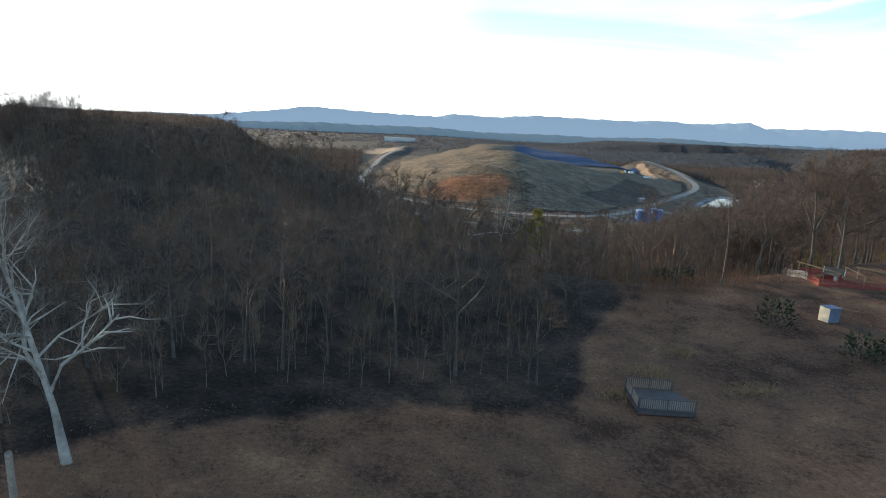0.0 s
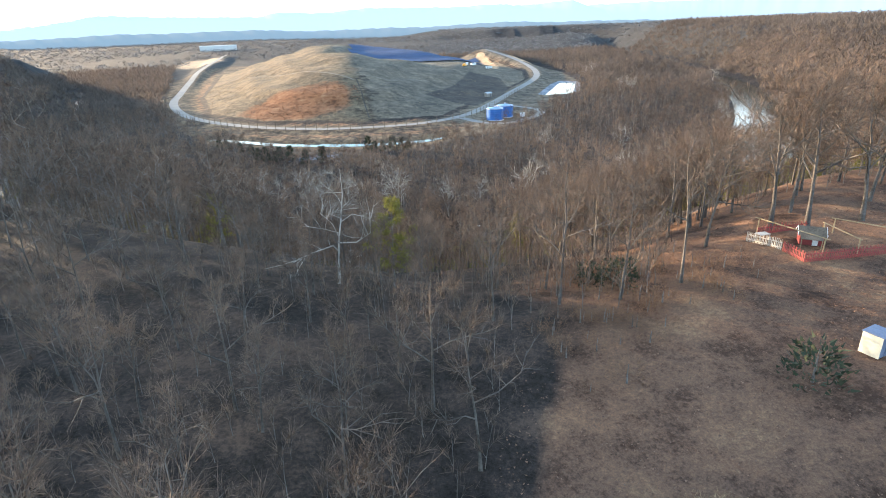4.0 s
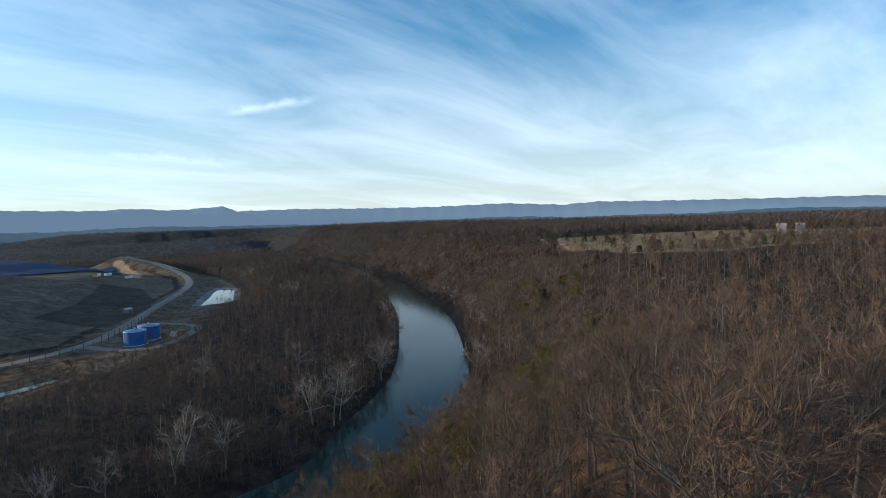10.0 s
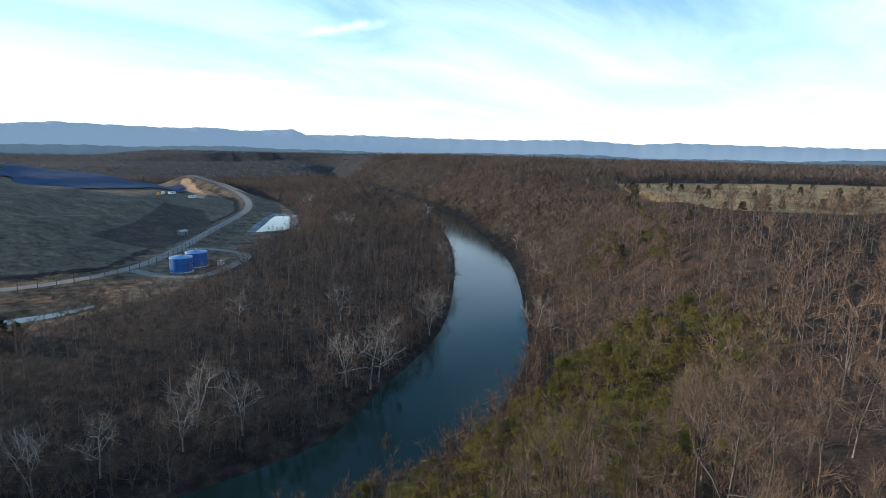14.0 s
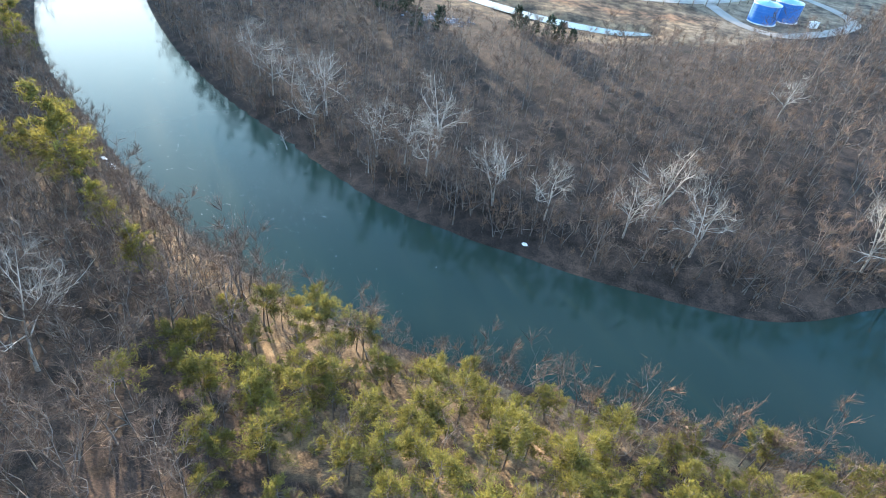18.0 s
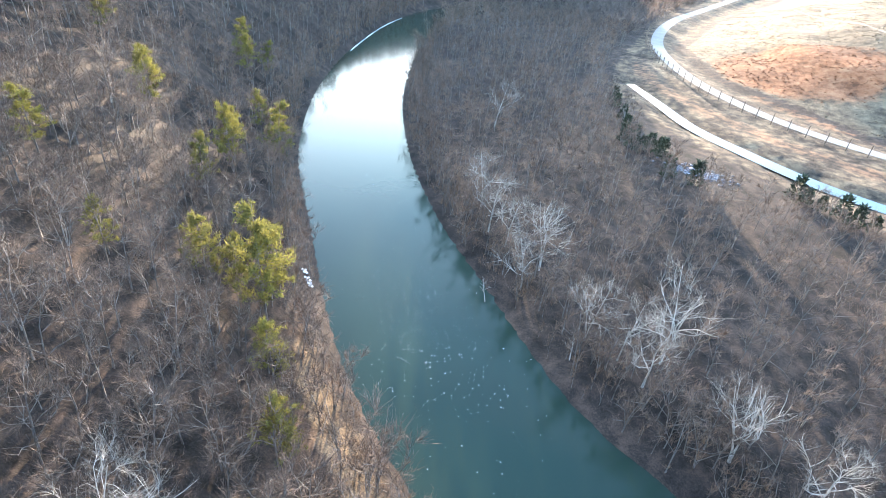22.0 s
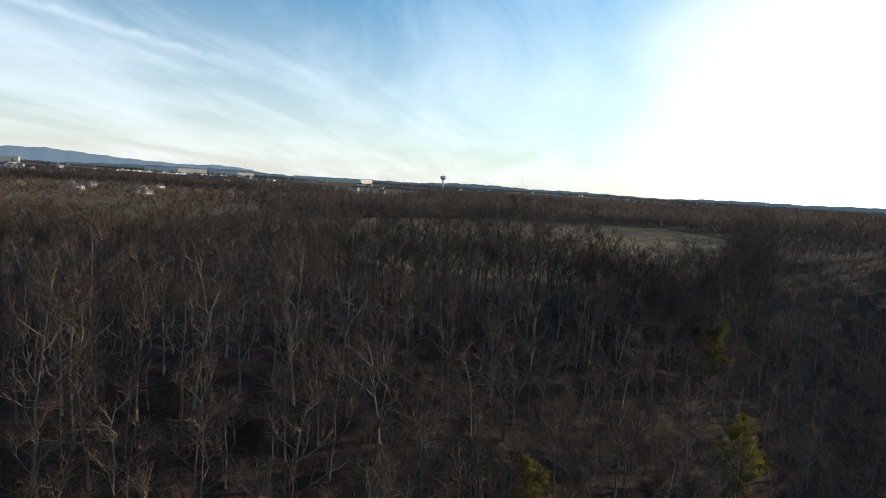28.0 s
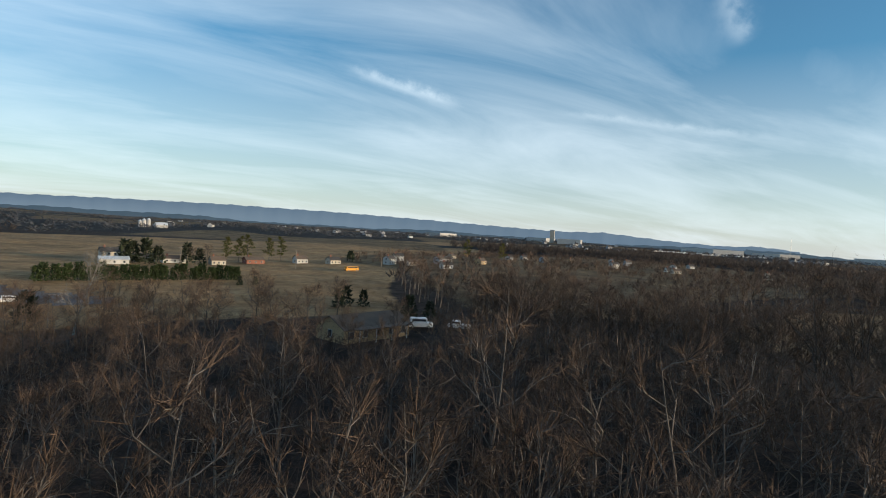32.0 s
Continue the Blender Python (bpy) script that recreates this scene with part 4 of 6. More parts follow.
def scatter(x0, x1, y0, y1, cell, seed, keep=None, jitter=0.85):
    rng = np.random.default_rng(seed)
    gx, gy = np.meshgrid(np.arange(x0, x1, cell), np.arange(y0, y1, cell))
    x = gx.ravel() + rng.uniform(-0.5, 0.5, gx.size) * cell * jitter
    y = gy.ravel() + rng.uniform(-0.5, 0.5, gx.size) * cell * jitter
    ok = wooded(x, y)
    if keep is not None:
        ok &= keep(x, y)
    return x[ok], y[ok], rng


def stunted(x, y):
    """The size of the trees: low behind the first row by the lawn, taller on the western bluff."""
    x, y = np.asarray(x, float), np.asarray(y, float)
    hollow = smoothstep(-112, -92, x) * smoothstep(22, 8, x) * smoothstep(52, 62, y) * smoothstep(104, 88, y)
    tall = 0.22 * smoothstep(-118, -104, x) * smoothstep(-36, -56, x) * smoothstep(118, 140, y) * smoothstep(214, 196, y)
    west = 0.2 * smoothstep(-112, -92, x) * smoothstep(-18, -26, x) * smoothstep(8, 20, y) * smoothstep(62, 52, y)
    lower = 0.3 * smoothstep(-75, -55, x) * smoothstep(34, 18, x) * smoothstep(112, 126, y) * smoothstep(182, 172, y)
    return 1 - 0.34 * hollow - west + np.maximum(tall, lower)


def stuff(name, kits, x, y, rng, lo, hi, mats, label, category, sink=0.2, squash=None):
    """Many small copies of the kits joined into one object of kind stuff."""
    vs, fs, ms, base = [], [], [], 0
    which = rng.integers(0, len(kits), len(x))
    z = ground_z(x, y) - sink
    for k, kit in enumerate(kits):
        sel = np.where(which == k)[0]
        if not len(sel):
            continue
        yaw, sc = rng.uniform(0, 6.28, len(sel)), rng.uniform(lo, hi, len(sel)) * stunted(x[sel], y[sel])
        c, s = np.cos(yaw) * sc, np.sin(yaw) * sc
        tall = sc * rng.uniform(0.85, 1.15, len(sel))
        for mi, (v, f) in enumerate(kit):
            if not len(f):
                continue
            px = v[None, :, 0] * c[:, None] - v[None, :, 1] * s[:, None] + x[sel, None]
            py = v[None, :, 0] * s[:, None] + v[None, :, 1] * c[:, None] + y[sel, None]
            pz = v[None, :, 2] * tall[:, None] + z[sel, None]
            vs.append(np.stack([px, py, pz], -1).reshape(-1, 3).astype(np.float32))
            fs.append((f[None] + (np.arange(len(sel)) * len(v))[:, None, None]).reshape(-1, 3) + base)
            ms.append(np.full(len(sel) * len(f), mi))
            base += len(sel) * len(v)
    me = mesh_of(name, np.concatenate(vs), np.concatenate(fs), mats, np.concatenate(ms))
    return tagged(new(name, me), label, category, kind="stuff")


# ---- woodland: single trees where the flight passes near ----
NEAR_KITS = []
for k in range(7):
    w, t = bare_tree(40 + k, 11.5 + 0.8 * k, 3.9 + 0.3 * k, 0.34, 9, 7, 1700, 3, 0.095 + 0.009 * k, 1.0, 0.024, wild=0.38, stout=0.026)
    NEAR_KITS.append((tri_mesh("trunk", w, DARK_BARK), tri_mesh("crown", t, TWIG)))
OAK_KITS = []
for k in range(3):
    w, t = bare_tree(80 + k, 18 + k, 8.2, 0.34, 16, 9, 4400, 4, 0.22, 1.25, 0.04, rise=0.85, wild=0.38, lean=0.1)
    OAK_KITS.append((tri_mesh("trunk", w, DARK_BARK), tri_mesh("crown", t, TWIG)))
SYC_KITS = []
for k in range(5):
    w, t = bare_tree(120 + k, 15.5 + k, 7.6, 0.28, 11, 8, 1500, 4, 0.155, 1.3, 0.03, rise=0.55, lean=0.16, wild=0.66, stems=1 if k < 3 else 2)
    SYC_KITS.append((tri_mesh("trunk", w, PALE), tri_mesh("crown", t, PALE_TWIG)))


def near_zone(x, y):
    """The wood's edge round the lawn and the slope that the flight crosses."""
    return (inside(x, y, [(-44, 30), (-40, 78), (0, 100), (40, 128), (92, 150), (104, 118), (84, 92), (78, 70), (40, 60), (0, 40)]) > 0)


tx, ty, rng = scatter(-60, 120, 20, 160, 5.5, 11, lambda x, y: near_zone(x, y) & ((inside(x, y, PATCHES[1][0]) < 0) | (np.sin(x * 12.9 + y * 78.2) > 0.6)))
for k, (x, y) in enumerate(zip(tx, ty)):
    tree_thing("tree", NEAR_KITS[rng.integers(0, 7)], x, y, rng.uniform(0, 360), rng.uniform(0.7, 1.0) * float(stunted(x, y)), "tall leafless woodland tree with grey-brown bark on a wooded slope", "tree", "woodland trees")

RIDGE_KITS = []
for k in range(4):
    w, t = bare_tree(60 + k, 14.5 + 0.8 * k, 5.2, 0.26, 13, 7, 1500, 3, 0.17, 1.1, 0.035, rise=1.5, wild=0.3)
    RIDGE_KITS.append((tri_mesh("trunk", w, DARK_BARK), tri_mesh("crown", t, TWIG)))
# the taller row of trees along the field's edge on the western ridge
rng = np.random.default_rng(12)
RIDGE = curve_through([(-92, 62, 0), (-104, 90, 0), (-111, 120, 0), (-113, 150, 0), (-115, 178, 0), (-124, 204, 0), (-148, 222, 0), (-180, 240, 0)], 1.35)
for k, (x, y, _) in enumerate(RIDGE):
    off = rng.uniform(-8, 6)
    tree_thing("tree", RIDGE_KITS[rng.integers(0, 4)], x + off, y + rng.uniform(-2, 2), rng.uniform(0, 360), rng.uniform(1.05, 1.4) * (1.0 if k < len(RIDGE) * 0.75 else 0.92) * (0.68 if y < 112 else 0.85 if y < 135 else 0.98), "tall bare tree in a row along a field's edge", "tree", "field-edge trees")

# white sycamore bark made darker: the wood's shade is in its colour
SHADED_PALE = mat("shade_dimmed_sycamore_bark", (0.30, 0.275, 0.245), (0.13, 0.115, 0.10), 0.5, 2.5, 0.85, 0.2)
for k, (x, y) in enumerate([(-58, 143), (-66, 146), (-51, 135), (-44, 126), (-59, 153), (-70, 128), (-36, 118)]):
    w, t = bare_tree(170 + k, 14 + k % 3, 4.6, 0.4, 9, 7, 800, 4, 0.15, 0.9, 0.028, wild=0.36, lean=0.1)
    tree_thing("sycamore", (tri_mesh("trunk", w, SHADED_PALE), tri_mesh("crown", t, TWIG)), x, y, 0, 0.9, "leafless sycamore, its pale bark dimmed for the wood's shade", "tree", "shaded sycamores")

# ---- woodland: the rest, joined ----
MID = [bare_tree(200 + k, 10 + 0.7 * k, 4.0, 0.25, 6, 3, 400, 3, 0.10, 1.4, 0.07, segs=2, wild=0.4, stout=0.04) for k in range(6)]


def close_slope(x, y):
    """The slopes that the flight looks down on."""
    return (x > -135) & (x < 120) & (y > 40) & (y < 330)


OUTER = [bare_tree(260 + k, 10.5 + 0.7 * k, 4.2, 0.25, 6, 3, 190, 3, 0.11, 1.7, 0.10, segs=2, wild=0.4, stout=0.05) for k in range(5)]
FLIGHT = [(-5, 4), (0, 40), (18, 74), (54, 107), (54, 134), (20, 163), (-30, 151)]


def under_flight(x, y):
    """The woods right below the flight."""
    return to_line(x, y, FLIGHT)[0] < 62


FINE = [bare_tree(240 + k, 10 + 0.7 * k, 4.0, 0.26, 8, 5, 950, 3, 0.10, 1.1, 0.034, wild=0.38, stout=0.038) for k in range(6)]
x, y, rng = scatter(-270, 340, -30, 490, 5.1, 24, lambda x, y: under_flight(x, y) & ~near_zone(x, y) & ((np.maximum.reduce([inside(x, y, p) for p, _ in PATCHES[:2]]) < 0) | (np.sin(x * 12.9 + y * 78.2) > 0.85)))
stuff("near_woodland", FINE, x, y, rng, 0.7, 1.05, [BARK, TWIG], "bare winter wood with fine brown twigs on the near slopes", "woodland")
for zone, cell, seed in ((1, 5.9, 21), (0, 7.4, 22)):
    x, y, rng = scatter(-270, 340, -30, 490, cell, seed, lambda x, y: (close_slope(x, y) == bool(zone)) & ~near_zone(x, y) & ~under_flight(x, y) & ((np.maximum.reduce([inside(x, y, p) for p, _ in PATCHES[:2]]) < 0) | (np.sin(x * 12.9 + y * 78.2) > 0.8)))
    stuff("woodland", MID if zone else OUTER, x, y, rng, 0.75 if zone else 0.85, 1.08 if zone else 1.25, [BARK, TWIG], "bare brown winter woodland on the slopes and the flood plain", "woodland")
BRUSH = [bare_tree(300 + k, 4.5 + k, 1.8, 0.12, 3, 2, 110, 3, 0.035, 1.3, 0.06, rise=1.6, segs=2) for k in range(4)]
x, y, rng = scatter(-150, 200, 20, 260, 9.0, 31)
stuff("undergrowth", BRUSH, x, y, rng, 0.6, 1.15, [BARK, TWIG], "thin leafless saplings and brush under the trees", "undergrowth")


x, y, rng = scatter(-60, 150, 16, 150, 2.6, 33, lambda x, y: near_zone(x, y) | (inside(x, y, LAWN) > -16))
stuff("thicket", BRUSH, x, y, rng, 0.5, 0.95, [BARK, TWIG], "dense leafless thicket along the lawn's edge", "thicket")


def along_bank(x, y):
    d, side, (half,) = to_line(x, y, RIVER)
    return (d - half > -0.6) & (d - half < 6.5)


gx, gy = np.meshgrid(np.arange(-230, 260, 2.7), np.arange(165, 480, 2.7))
rng = np.random.default_rng(35)
x, y = gx.ravel() + rng.uniform(-1.3, 1.3, gx.size), gy.ravel() + rng.uniform(-1.3, 1.3, gx.size)
sel = along_bank(x, y) & (rng.uniform(0, 1, x.size) < 0.75)
RUSSET_TWIG = mat("russet_bank_twigs", (0.22, 0.14, 0.085), (0.10, 0.06, 0.04), 0.2, 1.5, 0.9, 0)
BANK = [bare_tree(220 + k, 9 + 0.8 * k, 4.0, 0.15, 6, 3, 300, 3, 0.08, 1.3, 0.06, segs=2, wild=0.4, lean=0.25) for k in range(4)]
pick = sel & (rng.uniform(0, 1, x.size) < 0.42)
stuff("bank_trees", BANK, x[pick], y[pick], rng, 0.75, 1.35, [BARK, TWIG], "bare trees leaning over both river banks", "trees")
stuff("bank_brush", BRUSH, x[sel], y[sel], rng, 0.45, 1.05, [BARK, RUSSET_TWIG], "russet brush leaning over the river banks", "brush")


def far_clump(seed, n, wide=1.0):
    """A far group of crowns: slender sprays that fan up and out from a few boles."""
    rng = np.random.default_rng(seed)
    boles = rng.uniform(-3.8, 3.8, (4, 2))
    own = rng.integers(0, 4, n)
    a, u = rng.uniform(0, 6.28, n), np.sqrt(rng.uniform(0, 1, n))
    st = np.c_[boles[own, 0] + np.cos(a) * u * 2.2, boles[own, 1] + np.sin(a) * u * 2.2, (7.6 - 2.6 * u * u + 1.6 * np.sin(own * 2.1)) * rng.uniform(0.15, 1.0, n)]
    dr = np.c_[np.cos(a) * u, np.sin(a) * u, 0.95 + 0 * a] + rng.normal(0, 0.32, (n, 3))
    dr *= (rng.uniform(2.4, 4.8, n) / np.linalg.norm(dr, axis=1))[:, None]
    v, f = blades(st, dr, wide * rng.uniform(0.4, 1.1, n), rng)
    return (v[:0], f[:0]), (v, f)


def open_south(x, y):
    """Farmland to the south and west is open, with woods between the fields."""
    return ~((y + 0.55 * x + 100 < -160) & (rolling(x, y, 520, 6) > 0.02) & (np.hypot(x, y) < 2600))


def ring(x, y):
    return np.hypot(x - 40, y - 200)


FARK = [far_clump(400 + k, 38, 0.95) for k in range(5)]
box_near = lambda x, y: (x > -270) & (x < 340) & (y > -30) & (y < 490)
x, y, rng = scatter(-760, 1050, -460, 1200, 11.5, 41, lambda x, y: ~box_near(x, y) & open_south(x, y))
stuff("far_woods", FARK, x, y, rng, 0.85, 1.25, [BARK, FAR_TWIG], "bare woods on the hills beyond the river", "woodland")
x, y, rng = scatter(-3600, 3600, -3400, 4200, 34, 51, lambda x, y: ~((x > -760) & (x < 1050) & (y > -460) & (y < 1200)) & open_south(x, y) & (ring(x, y) < 2850) & (rolling(x, y, 700, 3) > -0.55))
DISTK = [tuple((v * np.array([3.3, 3.3, 1.15], np.float32), f) for v, f in far_clump(430 + k, 18, 1.1)) for k in range(5)]
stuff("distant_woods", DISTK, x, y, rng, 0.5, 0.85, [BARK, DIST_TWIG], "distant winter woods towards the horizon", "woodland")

# ---- white sycamores along the banks ----
SYC = [(2, 233), (33, 223), (27, 226), (49, 218), (76, 217), (117, 287), (130, 223), (135, 226), (124, 226), (89, 216), (-9, 243), (60, 217), (-16, 246), (2, 240), (20, 227),
       (199, 217), (204, 214), (234, 302), (189, 264), (154, 278), (345, 352), (369, 384), (402, 519), (276, 478), (353, 664), (270, 270), (-24, 254), (-56, 305), (82, 226), (33, 231),
       (228, 296), (242, 310), (258, 330), (268, 345), (282, 472), (290, 482), (338, 655), (8, 149), (300, 300), (176, 250)]
rng = np.random.default_rng(5)
for k, (x, y) in enumerate(SYC):
    big = 1.25 if (x, y) in ((130, 223), (135, 226), (199, 217)) else rng.uniform(0.75, 1.0)
    tree_thing("sycamore", SYC_KITS[k % 5], x, y, rng.uniform(0, 360), big, "pale white-barked leafless sycamore by the river", "tree", "sycamores")

w, t = bare_tree(151, 16.5, 5.0, 0.22, 18, 10, 3000, 6, 0.155, 1.1, 0.022, rise=0.75, lean=0.17, wild=0.36, lean_az=2.9)
tree_thing("sycamore", (tri_mesh("trunk", w, PALE), tri_mesh("crown", t, PALE_TWIG)), -24.5, 29.8, 0, 1.0, "tall leaning white-barked sycamore at the lawn's edge", "tree", "sycamores")

tree_thing("sycamore", SYC_KITS[1], 2, 84, 200, 0.66, "pale leafless sycamore with crooked limbs below the lawn", "tree", "sycamores")

# ---- pines ----
PINE_KITS = []
for k in range(5):
    w, t = pine_tree(500 + k, 8.5 + 0.8 * k, 3.7, 0.45, 24, 6, 15, 0.5, 0.14)
    PINE_KITS.append((tri_mesh("trunk", w, BARK), tri_mesh("crown", t, PINE)))
for k in range(3):
    w, t = pine_tree(520 + k, 16 + k, 4.2, 0.22, 42, 7, 13, 0.45, 0.19)
    PINE_KITS.append((tri_mesh("trunk", w, BARK), tri_mesh("crown", t, PINE)))
for k, (poly, cell) in enumerate(PATCHES):
    p = np.array(poly)
    x, y, rng = scatter(p[:, 0].min(), p[:, 0].max(), p[:, 1].min(), p[:, 1].max(), cell, 61 + k, lambda x, y: inside(x, y, poly) > (-5.0 if k == 1 else -1.0))
    for a, b in zip(x, y):
        tree_thing("pine", PINE_KITS[rng.integers(0, 5)], a, b, rng.uniform(0, 360), rng.uniform(0.55, 0.95), "small yellow-green pine with an open uneven crown on the bluff", "pine", "pines on the bluff")
for k, (x, y, s) in enumerate([(-32, 183, 0.9), (-23, 188, 1.35), (-27, 192, 1.0), (-61, 200, 0.8), (-76, 230, 1.1), (-71, 213, 0.95), (-127, 255, 0.95), (-95, 207, 0.85), (-118, 208, 0.8), (-10, 180, 0.8), (-94, 237, 0.8), (-38, 171, 0.6),
                              (-136, 260, 1.0), (-131, 266, 0.8), (-89, 204, 0.85), (-77, 217, 0.9), (-58, 171, 0.7), (-129, 183, 0.7), (3, 172, 0.8), (-29, 187, 0.75), (7, 84, 0.5), (30, 110, 0.5), (-20, 150, 0.5), (-12, 120, 0.5), (169, 170, 0.6), (60, 130, 0.55), (92, 128, 0.6)]):
    tree_thing("pine", PINE_KITS[5 + k % 3], x, y, 77 * k, s, "yellow-green pine with layered boughs among bare trees", "pine", "tall pines")

YOUNG = [pine_tree(540 + k, 7.0 + 0.6 * k, 2.9, 0.3, 13, 4, 6, 0.5, 0.3) for k in range(4)]
p = np.array(PATCHES[1][0])
x, y, rng = scatter(p[:, 0].min() - 8, p[:, 0].max() + 30, p[:, 1].min() - 8, p[:, 1].max() + 8, 4.4, 66, lambda x, y: inside(x, y, PATCHES[1][0]) > 6 * np.sin(x * 0.31 + y * 0.17) - 4)
stuff("pine_thicket", YOUNG, x, y, rng, 0.4, 0.8, [BARK, PINE], "low dense growth of young olive-green pines on the bluff", "pines")

# ---- cedars on the flood plain and the east meadow ----
CEDAR_KITS = []
for k in range(4):
    w, t = bush(600 + k, 4.5 + k * 0.6, 1.7, 260, 0.5, 0.72)
    CEDAR_KITS.append((tri_mesh("trunk", w, BARK), tri_mesh("crown", t, CEDAR)))
rng = np.random.default_rng(8)
CED = [(-11, 327), (-14, 323), (-8, 324), (-15, 329), (-6, 329), (-11, 321), (-18, 326), (-3, 322), (39, 322), (43, 321), (36, 324), (52, 318), (56, 319), (48, 320), (4, 309), (12, 309), (-22, 338), (-28, 348), (-36, 360), (-40, 366),
       (426, 250), (360, 231), (366, 236), (387, 263), (392, 258), (500, 229), (524, 221), (406, 177), (440, 205), (470, 180), (350, 200), (330, 215), (372, 160), (420, 140), (455, 260), (410, 290), (540, 190), (480, 150)]
CED += [(262 + 6 * k + rng.uniform(-3, 3), 216 - 4.5 * k + rng.uniform(-5, 5)) for k in range(22)] + [(318 + 8 * k, 248 + 5 * k + rng.uniform(-6, 6)) for k in range(12)]
for k, (x, y) in enumerate(CED):
    tree_thing("cedar", CEDAR_KITS[k % 4], x, y, 50 * k, rng.uniform(0.6, 1.0) * (1.15 if x > 255 else 1.5), "dark green cedar in dry winter grass", "cedar", "cedars")

# ---- big oaks by the small play yard ----
for k, (x, y, s) in enumerate([(38, 81, 0.9), (45, 80.5, 1.1), (48, 79, 1.0), (55, 79, 1.05), (51, 84, 0.9), (62, 84, 0.9), (68, 78, 1.0), (35, 87, 0.8), (58, 90, 0.9), (45, 92, 0.8)]):
    tree_thing("oak", OAK_KITS[k % 3], x, y, 66 * k, s * 0.76, "large bare oak with a thick forked trunk on the wood's edge", "tree", "oaks")
rng = np.random.default_rng(19)
for k in range(16):
    x, y = 30 + 46 * rng.uniform(), 88 + 17 * rng.uniform()
    tree_thing("oak", OAK_KITS[k % 3], x, y, rng.uniform(0, 360), rng.uniform(0.48, 0.62), "bare oak with a wide twiggy crown behind the play yard", "tree", "oaks")
gx, gy = np.meshgrid(np.arange(-540, -110, 11), np.arange(-310, 60, 11))
x, y = gx.ravel() + rng.uniform(-5, 5, gx.size), gy.ravel() + rng.uniform(-5, 5, gx.size)
sel = (inside(x, y, VILLAGE) > 2) & (rolling(x, y, 90, 4) + rng.normal(0, 0.35, x.size) > -0.35)
stuff("village_trees", FARK, x[sel], y[sel], rng, 0.28, 0.62, [BARK, TWIG], "small bare trees scattered between the village houses", "trees")


# ---- landfill works: tanks, shed, fence, liner ----
def cyl(r, h, n=40, r2=None, z=0.0, cap=True):
    bm = bmesh.new()
    bmesh.ops.create_cone(bm, cap_ends=cap, segments=n, radius1=r, radius2=r if r2 is None else r2, depth=h, matrix=Matrix.Translation((0, 0, z + h / 2)))
    return bm


def tank(x, y, r, h, yaw):
    root = thing("storage_tank", pose(x, y, gz(x, y) - 0.1, 0, 0, yaw), "blue enamelled steel storage tank with a pale low roof", "tank", "tanks by the haul road")
    courses = 6
    for k in range(courses):
        part("shell_course", cyl(r + 0.02 * (k % 2), h / courses - 0.03, 48, z=k * h / courses), TANKB, root)
    rim = part("rim", cyl(r + 0.14, 0.3, 48, z=h - 0.06), STEEL, root, "pale galvanised rim")
    part("roof", cyl(r, 0.9, 48, 0.5, z=h + 0.24), TANKB, rim, "low conical roof")
    part("vent", cyl(0.4, 0.7, 12, z=h + 1.1), STEEL, rim)
    part("footing", cyl(r + 0.5, 0.35, 48, z=-0.1), ICE, root, "concrete footing")
    ladder = part("ladder", box(r + 0.35, -0.25, h / 2, 0.05, 0.05, h, bevel=0.01), STEEL, root)
    part("ladder_rail", box(r + 0.35, 0.25, h / 2, 0.05, 0.05, h, bevel=0.01), STEEL, ladder)
    for k in range(14):
        part("rung", box(r + 0.35, 0, 0.4 + k * (h - 0.6) / 13, 0.04, 0.5, 0.04), STEEL, ladder)
    for k in range(10):
        a = 2 * math.pi * k / 10
        part("stiffener", box(math.cos(a) * (r + 0.09), math.sin(a) * (r + 0.09), h / 2, 0.12, 0.12, h, Matrix.Rotation(a, 4, "Z")), TANKB, root)
    return root


TANKS = [(130.5, 393.5), (141.5, 404.0)]
for k, (x, y) in enumerate(TANKS):
    tank(x, y, 5.5, 7.3 + 0.2 * k, -60 + 30 * k)
root = thing("pump_house", pose(152.5, 398.5, gz(152.5, 398.5), 0, 0, 40), "small pale flat-roofed pump house beside the tanks", "shed")
part("wall", box(0, 0, 1.1, 3.6, 2.2, 2.2, bevel=0.04), WHITE, root)
part("roof", box(0, 0, 2.28, 4.0, 2.6, 0.18, bevel=0.03), STEEL, root)
part("door", box(-0.6, -1.12, 0.95, 0.9, 0.06, 1.9, bevel=0.02), STEEL, root)


def small_shed(x, y, yaw):
    root = thing("shed", pose(x, y, gz(x, y) - 0.1, 0, 0, yaw), "small weathered grey shed on the bare landfill slope", "shed")
    part("wall", box(0, 0, 1.5, 6.0, 4.0, 3.0, bevel=0.05), WOODG, root)
    for s in (-1, 1):
        part("roof", box(0, s * 1.2, 3.45, 6.6, 2.7, 0.14, Matrix.Rotation(-s * 0.4, 4, "X"), 0.03), STEEL, root)
    part("door", box(1.2, -2.03, 1.1, 1.6, 0.08, 2.1, bevel=0.02), LANE, root)


small_shed(170, 519, 24)


